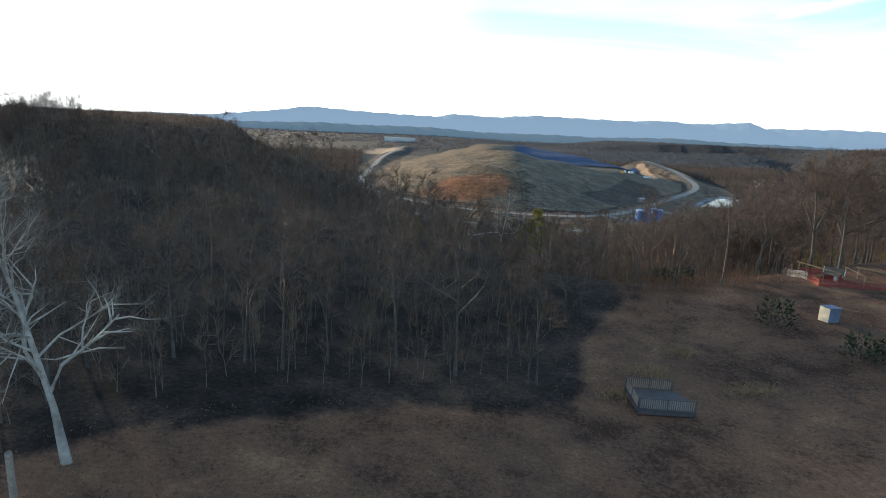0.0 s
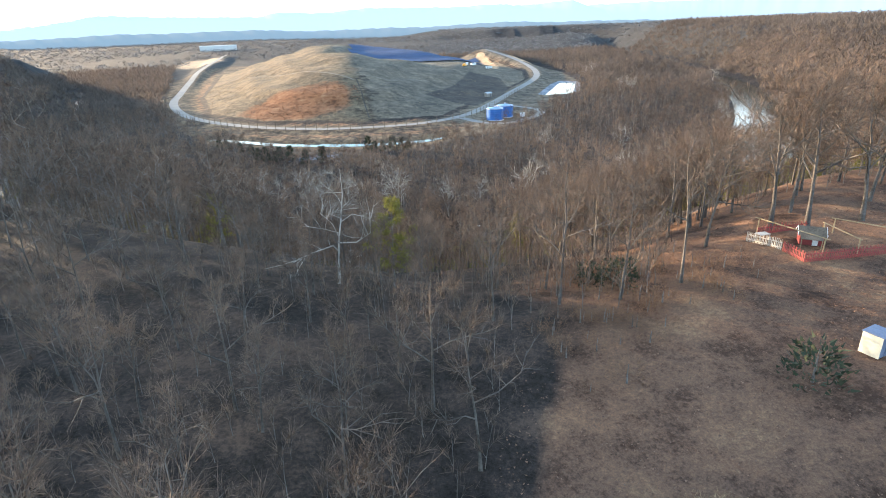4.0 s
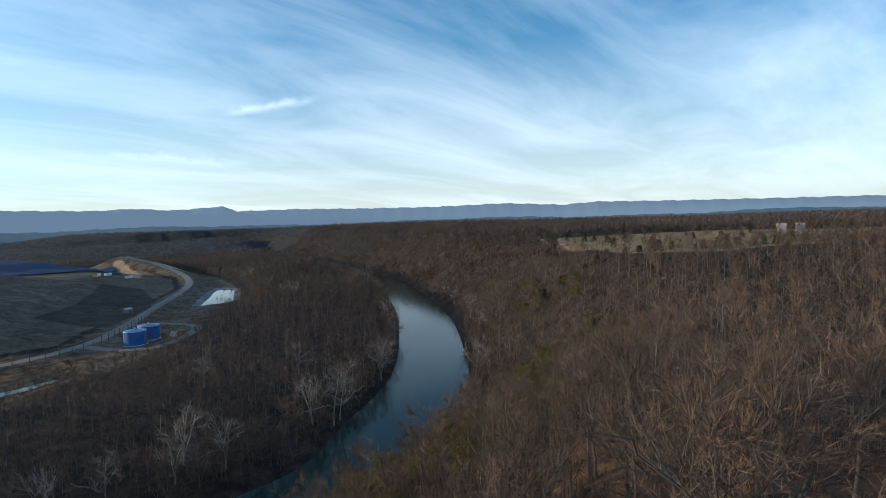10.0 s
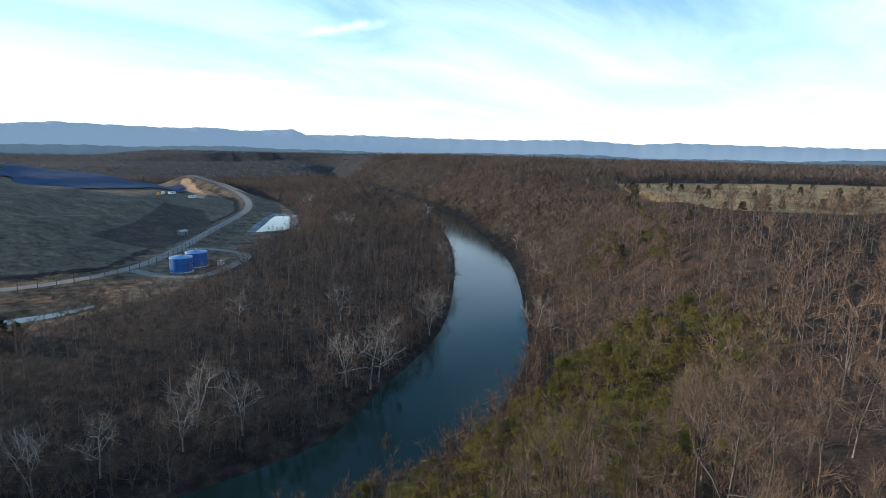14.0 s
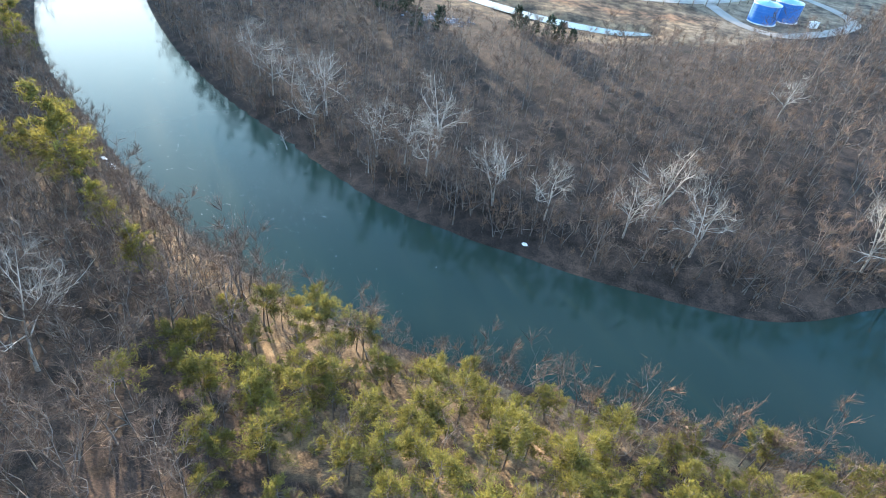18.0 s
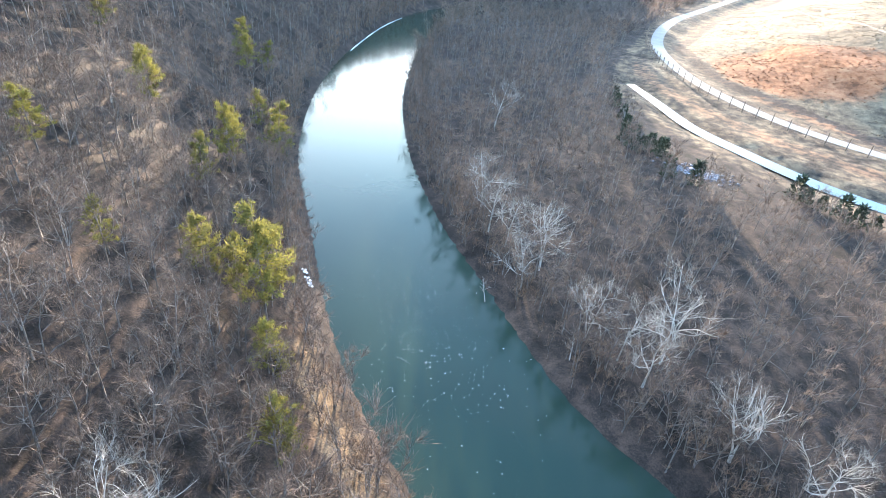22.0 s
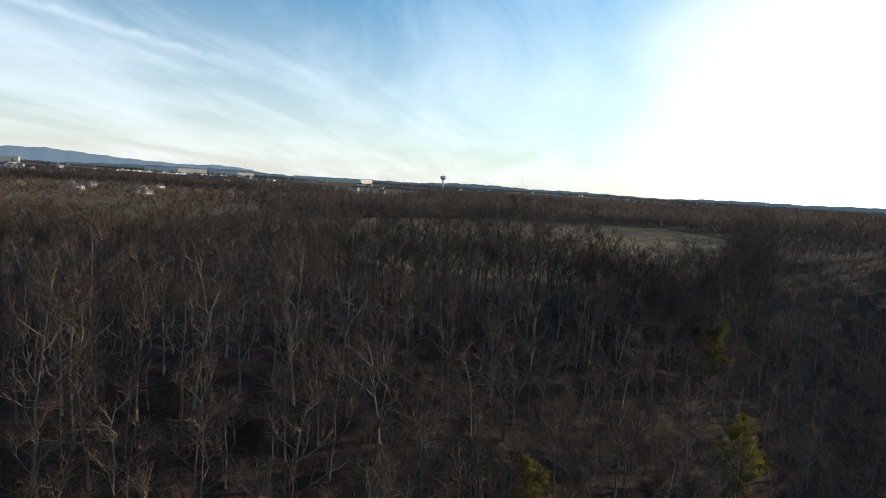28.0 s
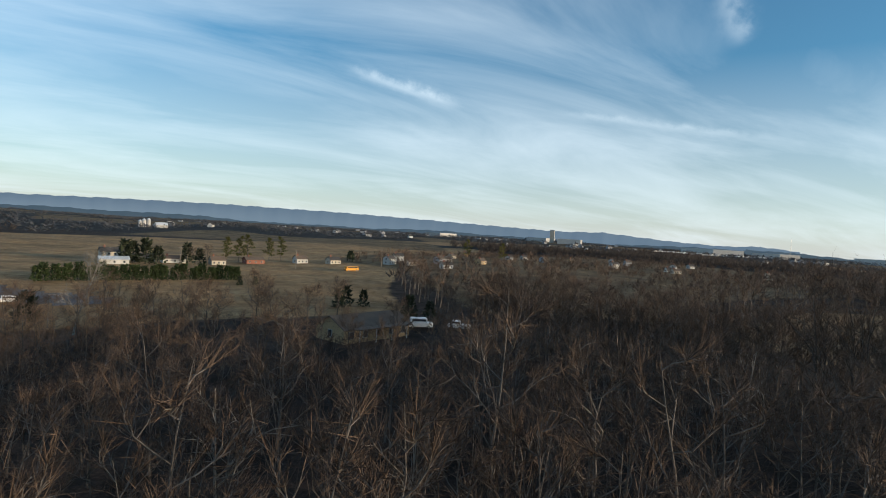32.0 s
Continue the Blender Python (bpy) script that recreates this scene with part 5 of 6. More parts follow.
def chain_fence():
    """The mesh fence along the outer side of the haul road."""
    d = np.gradient(ROAD[:, :2], axis=0)
    d /= np.linalg.norm(d, axis=1)[:, None]
    line = ROAD[:, :2] + np.stack([d[:, 1], -d[:, 0]], -1) * 7.0
    run = np.r_[0, np.cumsum(np.hypot(*np.diff(line, axis=0).T))]
    keep = (ROAD[:, 1] < 640)
    s0, s1 = run[keep].min(), run[keep].max() - 120
    root = thing("chain_link_fence", pose(0, 0, 0), "tall chain link fence on steel posts along the haul road", "fence")
    post = tri_mesh("post", tubes([np.array([[0, 0, -0.4, 0.2], [0, 0, 4.4, 0.17]])], 6), POSTB)
    pts = []
    for s in np.arange(s0, s1, 7.0):
        x, y = np.interp(s, run, line[:, 0]), np.interp(s, run, line[:, 1])
        z = gz(x, y)
        pts.append((x, y, z))
        p = part("post", post, None, root)
        p.location = (x, y, z)
    for hgt in (0.4, 1.7, 3.0, 4.3):
        v, f = tubes([np.array([[x, y, z + hgt, 0.035] for x, y, z in pts])], 3)
        part("rail", tri_mesh("rail", (v, f), POSTB), None, root)


chain_fence()


def draped(name, poly, material, label, category, lift=0.25, step=8):
    """A sheet laid on the ground inside a polygon."""
    p = np.array(poly, float)
    xs, ys = np.arange(p[:, 0].min(), p[:, 0].max() + step, step), np.arange(p[:, 1].min(), p[:, 1].max() + step, step)
    xx, yy = np.meshgrid(xs, ys)
    k = inside(xx, yy, poly).reshape(xx.shape)
    idx = np.arange(xx.size).reshape(xx.shape)
    q = np.stack([idx[:-1, :-1], idx[:-1, 1:], idx[1:, 1:], idx[1:, :-1]], -1).reshape(-1, 4)
    ok = (k.ravel()[q] > -step * 0.3).all(1)
    v = np.stack([xx, yy, ground_z(xx, yy) + lift], -1).reshape(-1, 3)
    return tagged(new(name, mesh_of(name, v, q[ok], [material], smooth=True)), label, category, kind="structure")


draped("pavement_liner", [(102, 792), (166, 766), (252, 784), (292, 870), (300, 950), (240, 962), (175, 955), (99, 995), (92, 880)], LINER, "dark blue-grey plastic liner over an open landfill cell", "liner", 1.2)
v, q = ribbon(curve_through([(51, 424, 0), (52, 450, 0), (53, 480, 0), (54, 506, 0)], 5), 0.45, lift=0.12)
tagged(new("trim_drain", mesh_of("trim_drain", v, q, [DRAIN])), "dark stone-lined drain down the landfill's edge", "drain", kind="structure")
TRACK = mat("bare_dirt_track", (0.19, 0.15, 0.11), (0.10, 0.08, 0.06), 0.2, 3, 0.9, 0.2)
for k, line in enumerate([[(-40, 690, 0), (-22, 645, 0), (2, 590, 0), (26, 540, 0), (52, 500, 0)], [(54, 512, 0), (90, 528, 0), (125, 560, 0)], [(-66, 740, 0), (-40, 800, 0), (0, 850, 0), (60, 870, 0), (104, 900, 0)]]):
    v, q = ribbon(curve_through(line, 6), 0.75, lift=0.16)
    tagged(new(f"road_track_{k + 1}", mesh_of("road_track", v, q, [TRACK])), "bare dirt track across the landfill's grass", "track", kind="structure")
draped("pavement_drive", [(30, -30), (2, -12), (-18, 0), (-34, 2), (-30, -10), (-12, -26), (10, -52), (34, -60)], LANE, "dark asphalt farm drive", "drive", 0.1, 3)


# ---- houses and farm buildings ----
SIDING = {
    "white": mat("white_siding", (0.52, 0.515, 0.50), (0.40, 0.395, 0.38), 0.3, 5, 0.6, 0.15),
    "tan": mat("tan_siding", (0.50, 0.36, 0.20), (0.38, 0.27, 0.15), 0.3, 5, 0.7, 0.15),
    "grey": mat("grey_siding", (0.33, 0.34, 0.36), (0.24, 0.25, 0.27), 0.3, 5, 0.7, 0.15),
    "brick": mat("red_brick", (0.30, 0.13, 0.09), (0.20, 0.085, 0.06), 0.5, 9, 0.85, 0.3),
    "cream": mat("cream_siding", (0.50, 0.45, 0.37), (0.40, 0.35, 0.29), 0.3, 5, 0.7, 0.15),
}
SHINGLE = {
    "dark": mat("dark_shingles", (0.085, 0.078, 0.075), (0.05, 0.047, 0.045), 0.4, 6, 0.9, 0.4),
    "brown": mat("brown_shingles", (0.15, 0.115, 0.09), (0.09, 0.07, 0.055), 0.4, 6, 0.9, 0.4),
    "metal": mat("pale_metal_roof", (0.62, 0.66, 0.70), (0.50, 0.54, 0.58), 0.3, 4, 0.4, 0.1, 0.3),
}
GLASS = mat("window_glass", (0.05, 0.06, 0.07), (0.03, 0.035, 0.04), 1, 3, 0.06, 0, spec=0.6)


def gable_body(w, d, h, rise):
    bm = bmesh.new()
    pts = [(-w / 2, -d / 2, -0.5), (w / 2, -d / 2, -0.5), (w / 2, d / 2, -0.5), (-w / 2, d / 2, -0.5), (-w / 2, -d / 2, h), (w / 2, -d / 2, h), (w / 2, d / 2, h), (-w / 2, d / 2, h), (-w / 2, 0, h + rise), (w / 2, 0, h + rise)]
    v = [bm.verts.new(p) for p in pts]
    for f in ((0, 3, 2, 1), (0, 1, 5, 4), (2, 3, 7, 6), (1, 2, 6, 9, 5), (3, 0, 4, 8, 7), (4, 5, 9, 8), (6, 7, 8, 9)):
        bm.faces.new([v[k] for k in f])
    return bm


def house(name, x, y, yaw, w, d, h, rise, wall, roof, label, category="house", group="", wins=3, floors=1, chimney=True, dormers=0, door=True, over=0.45):
    """A gabled house: walls, two roof slabs, doors and windows on the long sides and the gables."""
    root = thing(name, pose(x, y, gz(x, y), 0, 0, yaw) @ Matrix.Scale(0.72 if y < -80 else 1.0, 4), label, category, group)
    part("wall", gable_body(w, d, h, rise), SIDING[wall], root)
    slope = math.atan2(rise, d / 2)
    ln = math.hypot(rise, d / 2) + over
    for s in (-1, 1):
        c = Vector((0, s * (d / 4 + 0.5 * over * math.cos(slope)), h + rise / 2 - 0.5 * over * math.sin(slope) + 0.10))
        slab = part("roof", box(*c, w + 2 * over, ln, 0.16, Matrix.Rotation(-s * slope, 4, "X"), 0.03), SHINGLE[roof], root)
        for k in range(dormers):
            dx = (k - (dormers - 1) / 2) * w / max(1, dormers)
            if s < 0:
                dm = part("dormer", box(dx, -d * 0.27, h + rise * 0.52, 1.9, d * 0.3, 1.6, bevel=0.04), SIDING[wall], root)
                part("pane", box(dx, -d * 0.27 - d * 0.152, h + rise * 0.55, 0.9, 0.05, 1.0), GLASS, dm)
    if chimney:
        part("chimney", box(w * 0.3, 0.3, h + rise + 0.3, 0.9, 0.7, 2.0, bevel=0.04), SIDING["brick"], root)
    for f in range(floors):
        z = 1.45 + f * 2.7
        for s in (-1, 1):
            for k in range(wins):
                wx = (k - (wins - 1) / 2) * w / wins
                if f == 0 and door and k == wins // 2 and s < 0:
                    part("door", box(wx, s * (d / 2 + 0.02), 1.0, 1.0, 0.08, 2.05, bevel=0.02), SHINGLE["dark"], root)
                    continue
                fr = part("window", box(wx, s * (d / 2 + 0.015), z, 1.25, 0.09, 1.4, bevel=0.02), SIDING["white"], root)
                part("pane", box(wx, s * (d / 2 + 0.05), z, 1.0, 0.05, 1.15), GLASS, fr)
        for s in (-1, 1):
            fr = part("window", box(s * (w / 2 + 0.015), 0, z, 0.09, 1.25, 1.4, bevel=0.02), SIDING["white"], root)
            part("pane", box(s * (w / 2 + 0.05), 0, z, 0.05, 1.0, 1.15), GLASS, fr)
    return root


# the ranch house among the trees, with its carport posts, and the vehicles by it
ranch = house("ranch_house", -72.5, 52, 19, 16.5, 8.0, 2.6, 1.9, "tan", "brown", "long low ranch house with tan walls and a brown shingle roof", wins=5, chimney=False)
for k in range(4):
    part("porch_post", box(-6 + 4 * k, 5.6, 1.3, 0.14, 0.14, 2.7, bevel=0.01), WHITE, ranch)
part("porch_roof", box(0, 5.0, 2.72, 14, 2.6, 0.14, bevel=0.03), SHINGLE["brown"], ranch)


def wheel(parent, x, y, r, wdt, tyre_m):
    t = part("wheel", (lambda b: (bmesh.ops.transform(b, matrix=Matrix.Translation((x, y, r)) @ Matrix.Rotation(math.pi / 2, 4, "X") @ Matrix.Translation((0, 0, -wdt / 2)), verts=b.verts), b)[1])(cyl(r, wdt, 16)), tyre_m, parent)
    part("rim", (lambda b: (bmesh.ops.transform(b, matrix=Matrix.Translation((x, y, r)) @ Matrix.Rotation(math.pi / 2, 4, "X") @ Matrix.Translation((0, 0, -wdt / 2 - 0.01)), verts=b.verts), b)[1])(cyl(r * 0.6, wdt + 0.02, 12)), STEEL, t)


TYRE = mat("black_rubber", (0.03, 0.03, 0.03), (0.018, 0.018, 0.018), 2, 9, 0.9, 0.2)
PAINT = {
    "white": mat("white_car_paint", (0.80, 0.80, 0.79), (0.70, 0.70, 0.69), 0.5, 3, 0.28, 0, spec=0.5),
    "dark": mat("dark_car_paint", (0.05, 0.055, 0.065), (0.03, 0.034, 0.04), 0.5, 3, 0.25, 0, spec=0.5),
    "amber": mat("amber_bus_paint", (0.72, 0.34, 0.03), (0.60, 0.27, 0.025), 0.5, 3, 0.4, 0, spec=0.5),
}


def vehicle(name, x, y, yaw, size, paint, label, category, cab=0.55):
    """A parked vehicle: lower body, cabin, glass, bumpers, lights and wheels."""
    ln, wd, ht = size
    root = thing(name, pose(x, y, gz(x, y) + 0.03, 0, 0, yaw), label, category)
    part("body", box(0, 0, ht * 0.36, ln, wd, ht * 0.42, bevel=0.12), PAINT[paint], root)
    cabin = part("cabin", box(-ln * (0.5 - cab / 2) * 0.45, 0, ht * 0.76, ln * cab, wd * 0.9, ht * 0.46, bevel=0.18), PAINT[paint], root)
    part("window", box(-ln * (0.5 - cab / 2) * 0.45, 0, ht * 0.78, ln * cab * 0.84, wd * 0.915, ht * 0.24, bevel=0.05), GLASS, cabin, "dark side glass")
    part("windscreen", box(-ln * (0.5 - cab / 2) * 0.45 + ln * cab * 0.49, 0, ht * 0.78, 0.06, wd * 0.76, ht * 0.26), GLASS, cabin)
    for s in (-1, 1):
        part("bumper", box(s * ln * 0.5, 0, ht * 0.24, 0.16, wd * 0.96, 0.22, bevel=0.04), TYRE, root)
        part("headlight", box(ln * 0.5, s * wd * 0.36, ht * 0.42, 0.06, 0.3, 0.18, bevel=0.02), GLASS, root)
        for t in (-0.32, 0.32):
            wheel(root, ln * t, s * wd * 0.45, 0.36 if ht < 2.5 else 0.5, 0.24, TYRE)
    return root


vehicle("van", -88, 46, 160, (5.4, 2.0, 2.3), "white", "white van parked beside the ranch house", "van", 0.68)
vehicle("pickup_truck", -96, 49, 150, (5.2, 1.9, 1.9), "white", "white pickup truck parked under bare trees", "truck", 0.42)
vehicle("car", -10, -6, 10, (4.7, 1.85, 1.6), "white", "white car parked on the farm drive", "car", 0.58)
bus = vehicle("school_bus", -127, -95, 20, (8.0, 2.0, 2.2), "amber", "amber school bus parked by the road", "bus", 0.9)

house("barn", 6.5, -46, 62, 12, 9, 5.0, 4.0, "white", "metal", "white gabled barn with a pale metal roof", "barn", wins=2, floors=1, chimney=False)
house("garage", -31, -118, 8, 15, 7, 2.8, 1.6, "white", "metal", "long white garage with a pale metal roof", "garage", wins=3, chimney=False)
house("farmhouse", -30, -145, 8, 13, 8, 5.4, 2.6, "cream", "dark", "two-storey cream farmhouse with a front gable", wins=4, floors=2, dormers=1)
house("house", -43, -142, 8, 12, 7, 2.9, 1.9, "grey", "dark", "low grey house behind evergreen trees", wins=3)
house("house", -55, -134, 8, 14, 7, 2.8, 1.8, "white", "brown", "low white roadside house with a brown roof", group="roadside houses")
house("house", -73, -128, 10, 9, 7, 3.0, 2.6, "cream", "brown", "small cream house with a steep brown roof", group="roadside houses", dormers=1)
house("house", -92, -140, 12, 13, 8, 2.8, 2.0, "brick", "brown", "low brick house behind tall pines", group="roadside houses")
house("house", -118, -147, 14, 9, 7, 3.2, 2.6, "white", "brown", "white cottage with two dormers", group="roadside houses", dormers=2)
house("house", -134, -140, 14, 9, 7, 3.0, 2.4, "cream", "dark", "cream cottage with two dormers by the road", group="roadside houses", dormers=2)
rng = np.random.default_rng(77)
for k, (x, y) in enumerate([(-162, -128), (-170, -116), (-177, -92), (-190, -122), (-204, -138), (-216, -118), (-178, -150), (-240, -190), (-305, -207), (-320, -184), (-337, -228), (-367, -202), (-350, -139), (-359, -93), (-372, -108), (-400, -170), (-430, -215), (-290, -250),
                            (-392, -120), (-410, -60), (-455, -150)]):
    wl = ("white", "cream", "white", "grey", "white", "tan")[k % 6]
    house("house", x, y, rng.uniform(-20, 40), rng.uniform(7, 9.5), 6, 2.7 if k % 3 else 4.6, 2.0, wl, ("dark", "brown")[k % 2], f"{wl} gabled village house among bare trees", group="village houses", wins=3, floors=1 if k % 3 else 2)
for k, (x, y) in enumerate([(799, 327), (815, 300), (862, 285), (850, 262), (905, 290), (930, 250), (820, 242), (790, 360), (960, 330), (885, 225), (760, 300), (1010, 270)]):
    wl = ("white", "cream", "white", "tan")[k % 4]
    house("house", x, y, rng.uniform(0, 90), rng.uniform(10, 14), 8, 5.0, 2.6, wl, "dark", f"{wl} two-storey house beyond the meadow", group="houses beyond the meadow", wins=3, floors=2)


def stone_tower(x, y, yaw):
    """An unfinished grey block with pale corner posts, at the meadow's edge."""
    root = thing("block_tower", pose(x, y, gz(x, y), 0, 0, yaw), "grey concrete block tower with pale posts at the meadow's edge", "tower", "block towers")
    part("wall", box(0, 0, 3.6, 5.6, 5.6, 7.6, bevel=0.05), SIDING["grey"], root)
    part("roof", box(0, 0, 7.6, 6.6, 6.6, 0.4, bevel=0.05), SHINGLE["dark"], root)
    for sx in (-1, 1):
        for sy in (-1, 1):
            part("post", box(sx * 3.2, sy * 3.2, 3.7, 0.35, 0.35, 7.8, bevel=0.03), SIDING["tan"], root)
    for s in (-1, 1):
        fr = part("window", box(0, s * 2.83, 4.6, 1.8, 0.08, 2.2, bevel=0.02), WHITE, root)
        part("pane", box(0, s * 2.86, 4.6, 1.5, 0.06, 1.9), GLASS, fr)


stone_tower(567, 172, 20), stone_tower(579, 160, 20)


def warehouse(x, y, yaw, w, d, h, roof, label):
    root = thing("warehouse", pose(x, y, gz(x, y) + 0.2, 0, 0, yaw), label, "warehouse", "distant warehouses")
    part("wall", box(0, 0, h / 2 - 0.5, w, d, h + 1, bevel=0.1), SIDING["white"], root)
    part("roof", box(0, 0, h + 0.35, w + 0.8, d + 0.8, 0.7, bevel=0.1), roof, root)
    for k in range(int(w // 16)):
        part("door", box(-w / 2 + 8 + 16 * k, d / 2 + 0.05, 2.2, 5, 0.2, 4.4, bevel=0.05), SIDING["grey"], root)


PALE_ROOF = mat("white_membrane_roof", (0.62, 0.63, 0.64), (0.50, 0.51, 0.52), 0.05, 0.5, 0.6, 0)
for x, y, yaw, w, d, h, name in [(-1130, -1010, 44, 170, 60, 12, "long white warehouse with a pale roof"), (-1330, -720, 56, 210, 70, 13, "very long white warehouse beyond the village"), (-1240, -1260, 40, 200, 60, 11, "low pale warehouse on the plain"),
                                 (-1560, -380, 74, 230, 60, 11, "low pale warehouse on the plain"), (-178, 1862, 6, 100, 40, 13, "long white works building beyond the landfill"), (-900, -1330, 32, 110, 50, 10, "low pale warehouse on the plain"), (-1480, -640, 60, 120, 50, 11, "low pale warehouse on the plain")]:
    warehouse(x, y, yaw, w, d, h, PALE_ROOF, name)
root = thing("elevator_tower", pose(-1120, -1075, gz(-1120, -1075), 0, 0, 44), "tall pale concrete tower beside the warehouses", "tower")
part("shaft", box(0, 0, 17, 14, 12, 35, bevel=0.2), SIDING["cream"], root)
part("cap", box(0, 0, 35, 15, 13, 2, bevel=0.2), SIDING["grey"], root)
root = thing("water_tower", pose(-1500, -50, gz(-1500, -50)), "white water tower on a slim stem", "water tower")
part("stem", cyl(2.2, 24, 16), SIDING["white"], root)
part("bowl", cyl(3, 4, 24, 8, z=22), SIDING["white"], root)
part("drum", cyl(8, 5, 24, z=26), SIDING["white"], root)
part("cap", cyl(8, 3, 24, 1.0, z=31), SIDING["white"], root)
for x, y, hgt in [(-2330, 1100, 62), (-2050, -900, 70)]:
    root = thing("radio_mast", pose(x, y, gz(x, y)), "thin steel radio mast on the horizon", "mast", "masts")
    for k in range(3):
        a = 2.094 * k
        part("leg", tri_mesh("leg", tubes([np.array([[math.cos(a) * 2.2, math.sin(a) * 2.2, 0, 0.35], [0, 0, hgt, 0.25]])], 4), STEEL), None, root)


def silo_farm(x, y):
    for k, (dx, r, h) in enumerate([(0, 2.6, 11), (6, 2.6, 10), (11, 2.4, 8)]):
        root = thing("silo", pose(x + dx, y, gz(x + dx, y)), "white farm silo with a domed cap", "silo", "silos")
        part("shaft", cyl(r, h, 20), SIDING["white"], root)
        part("cap", cyl(r, 2.2, 20, 0.4, z=h), SHINGLE["metal"], root)
    house("barn", x - 16, y + 3, 15, 22, 12, 6, 5, "white", "metal", "long white barn beside farm silos", "barn", chimney=False)


silo_farm(-75, -760)


# cars on the works' parking ground: too many to count
def parked():
    rng = np.random.default_rng(9)
    vs, fs = [], []
    one = box(0, 0, 0.8, 4.5, 1.8, 1.5, bevel=0.25)
    v0 = np.array([v.co[:] for v in one.verts])
    one.verts.index_update()
    f0 = [[v.index for v in f.verts] for f in one.faces]
    one.free()
    for k in range(320):
        x, y = -1210 + rng.uniform(-130, 130), -640 + rng.uniform(-70, 70)
        fs += [[i + len(vs) * len(v0) for i in f] for f in f0]
        vs.append(v0 * rng.uniform(0.9, 1.8) + [x, y, gz(x, y)])
    return tagged(new("parked_cars", mesh_of("parked_cars", np.concatenate(vs), fs, [PAINT["white"]])), "rows of pale cars on a distant parking ground", "cars", kind="stuff")


parked()


def distant_houses():
    """Small far houses of the town on the plain, too many to count."""
    rng = np.random.default_rng(29)
    bm = gable_body(9, 6.5, 3.4, 2.2)
    v0 = np.array([v.co[:] for v in bm.verts])
    bm.verts.index_update()
    f0 = [[v.index for v in f.verts] for f in bm.faces]
    bm.free()
    vs, fs, ms = [], [], []
    while len(vs) < 150:
        a, r = radians(rng.uniform(78, 176)), 760 + 1500 * rng.uniform()
        x, y = -math.sin(a) * r, math.cos(a) * r
        if rolling(np.array(x), np.array(y), 380, 2) < -0.1:
            continue
        sc = rng.uniform(0.8, 1.3)
        t = rng.uniform(0, 3.14)
        rot = np.array([[math.cos(t), -math.sin(t), 0], [math.sin(t), math.cos(t), 0], [0, 0, 1]])
        fs += [[i + len(vs) * len(v0) for i in f] for f in f0]
        ms += [int(rng.uniform() < 0.78)] * 5 + [2, 2]
        vs.append(v0 * sc @ rot.T + [x, y, gz(x, y)])
    tagged(new("distant_houses", mesh_of("distant_houses", np.concatenate(vs), fs, [SIDING["white"], SIDING["grey"], SHINGLE["dark"]], ms)), "small pale gabled houses of the far town", "houses", kind="stuff")


distant_houses()

# ---- evergreen hedge and farm trees ----
HEDGE_KITS = []
for k in range(3):
    w, t = bush(640 + k, 5.0 + 0.4 * k, 1.5, 330, 0.5, 0.55)
    HEDGE_KITS.append((tri_mesh("trunk", w, BARK), tri_mesh("crown", t, mat("hedge_foliage", (0.06, 0.085, 0.03), (0.024, 0.04, 0.016), 0.4, 4, 0.85, 0, vary=0.3, trans=0.2) if k == 0 else HEDGE_KITS[0][1].materials[0])))
for k in range(30):
    u = k / 29
    tree_thing("hedge_tree", HEDGE_KITS[k % 3], -12 - 57 * u + 0.5 * math.sin(k * 2), -43 - 12 * u, 40 * k, 0.92 + 0.1 * math.sin(k * 1.7), "dense green conical hedge tree beside a field", "hedge", "hedge trees")
rng = np.random.default_rng(14)
for x, y, s in [(-16, 16, 1.5), (-84, 12, 0.9), (-88, 14, 0.8), (-92, 33, 1.1), (-96, 36, 1.0), (-80, 17, 0.9), (-66, -36, 0.6), (-71, -37, 0.5), (-38, -124, 1.9), (-43, -122, 2.0), (-48, -126, 1.8), (-60, -130, 1.7), (-66, -134, 1.6), (-35, -122, 1.7), (-148, -150, 1.5)]:
    tree_thing("cedar", CEDAR_KITS[rng.integers(0, 4)], x, y, 30 * x, s, "dark dense evergreen beside the farm field", "evergreen", "farm evergreens")
for k, (x, y) in enumerate([(-80, -144), (-86, -146), (-91, -150), (-104, -158), (-111, -160), (-240, -170), (-255, -150)]):
    tree_thing("pine", PINE_KITS[5 + k % 3], x, y, 50 * k, 0.8, "tall dark pine by the roadside houses", "pine", "roadside pines")
for k, (x, y) in enumerate([(-62, -122), (-68, -126), (-56, 34), (-48, 38), (-100, 28), (-110, 40), (-62, 22), (-98, 60), (-44, 50), (-30, 40), (-75, 30), (-86, 62), (-64, 66), (-72, 68), (-58, 62), (-80, 70), (-92, 78), (-50, 68)]):
    tree_thing("oak", OAK_KITS[k % 3], x, y, 70 * k, 0.42 + 0.07 * (k % 3), "broad bare shade tree near the houses", "tree", "shade trees")
for k, (x, y, hgt) in enumerate([(-20, 21, 6.5), (-55, -105, 9), (-105, -110, 9), (-150, -112, 9)]):
    root = thing("utility_pole", pose(x, y, gz(x, y)), "dark wooden utility pole beside the field", "pole", "poles")
    part("post", tri_mesh("post", tubes([np.array([[0, 0, -0.5, 0.14], [0, 0, hgt, 0.11]])], 6), WOODG), None, root)
    if hgt > 8:
        part("crossarm", box(0, 0, hgt - 0.6, 2.2, 0.12, 0.12, bevel=0.01), WOODG, root)


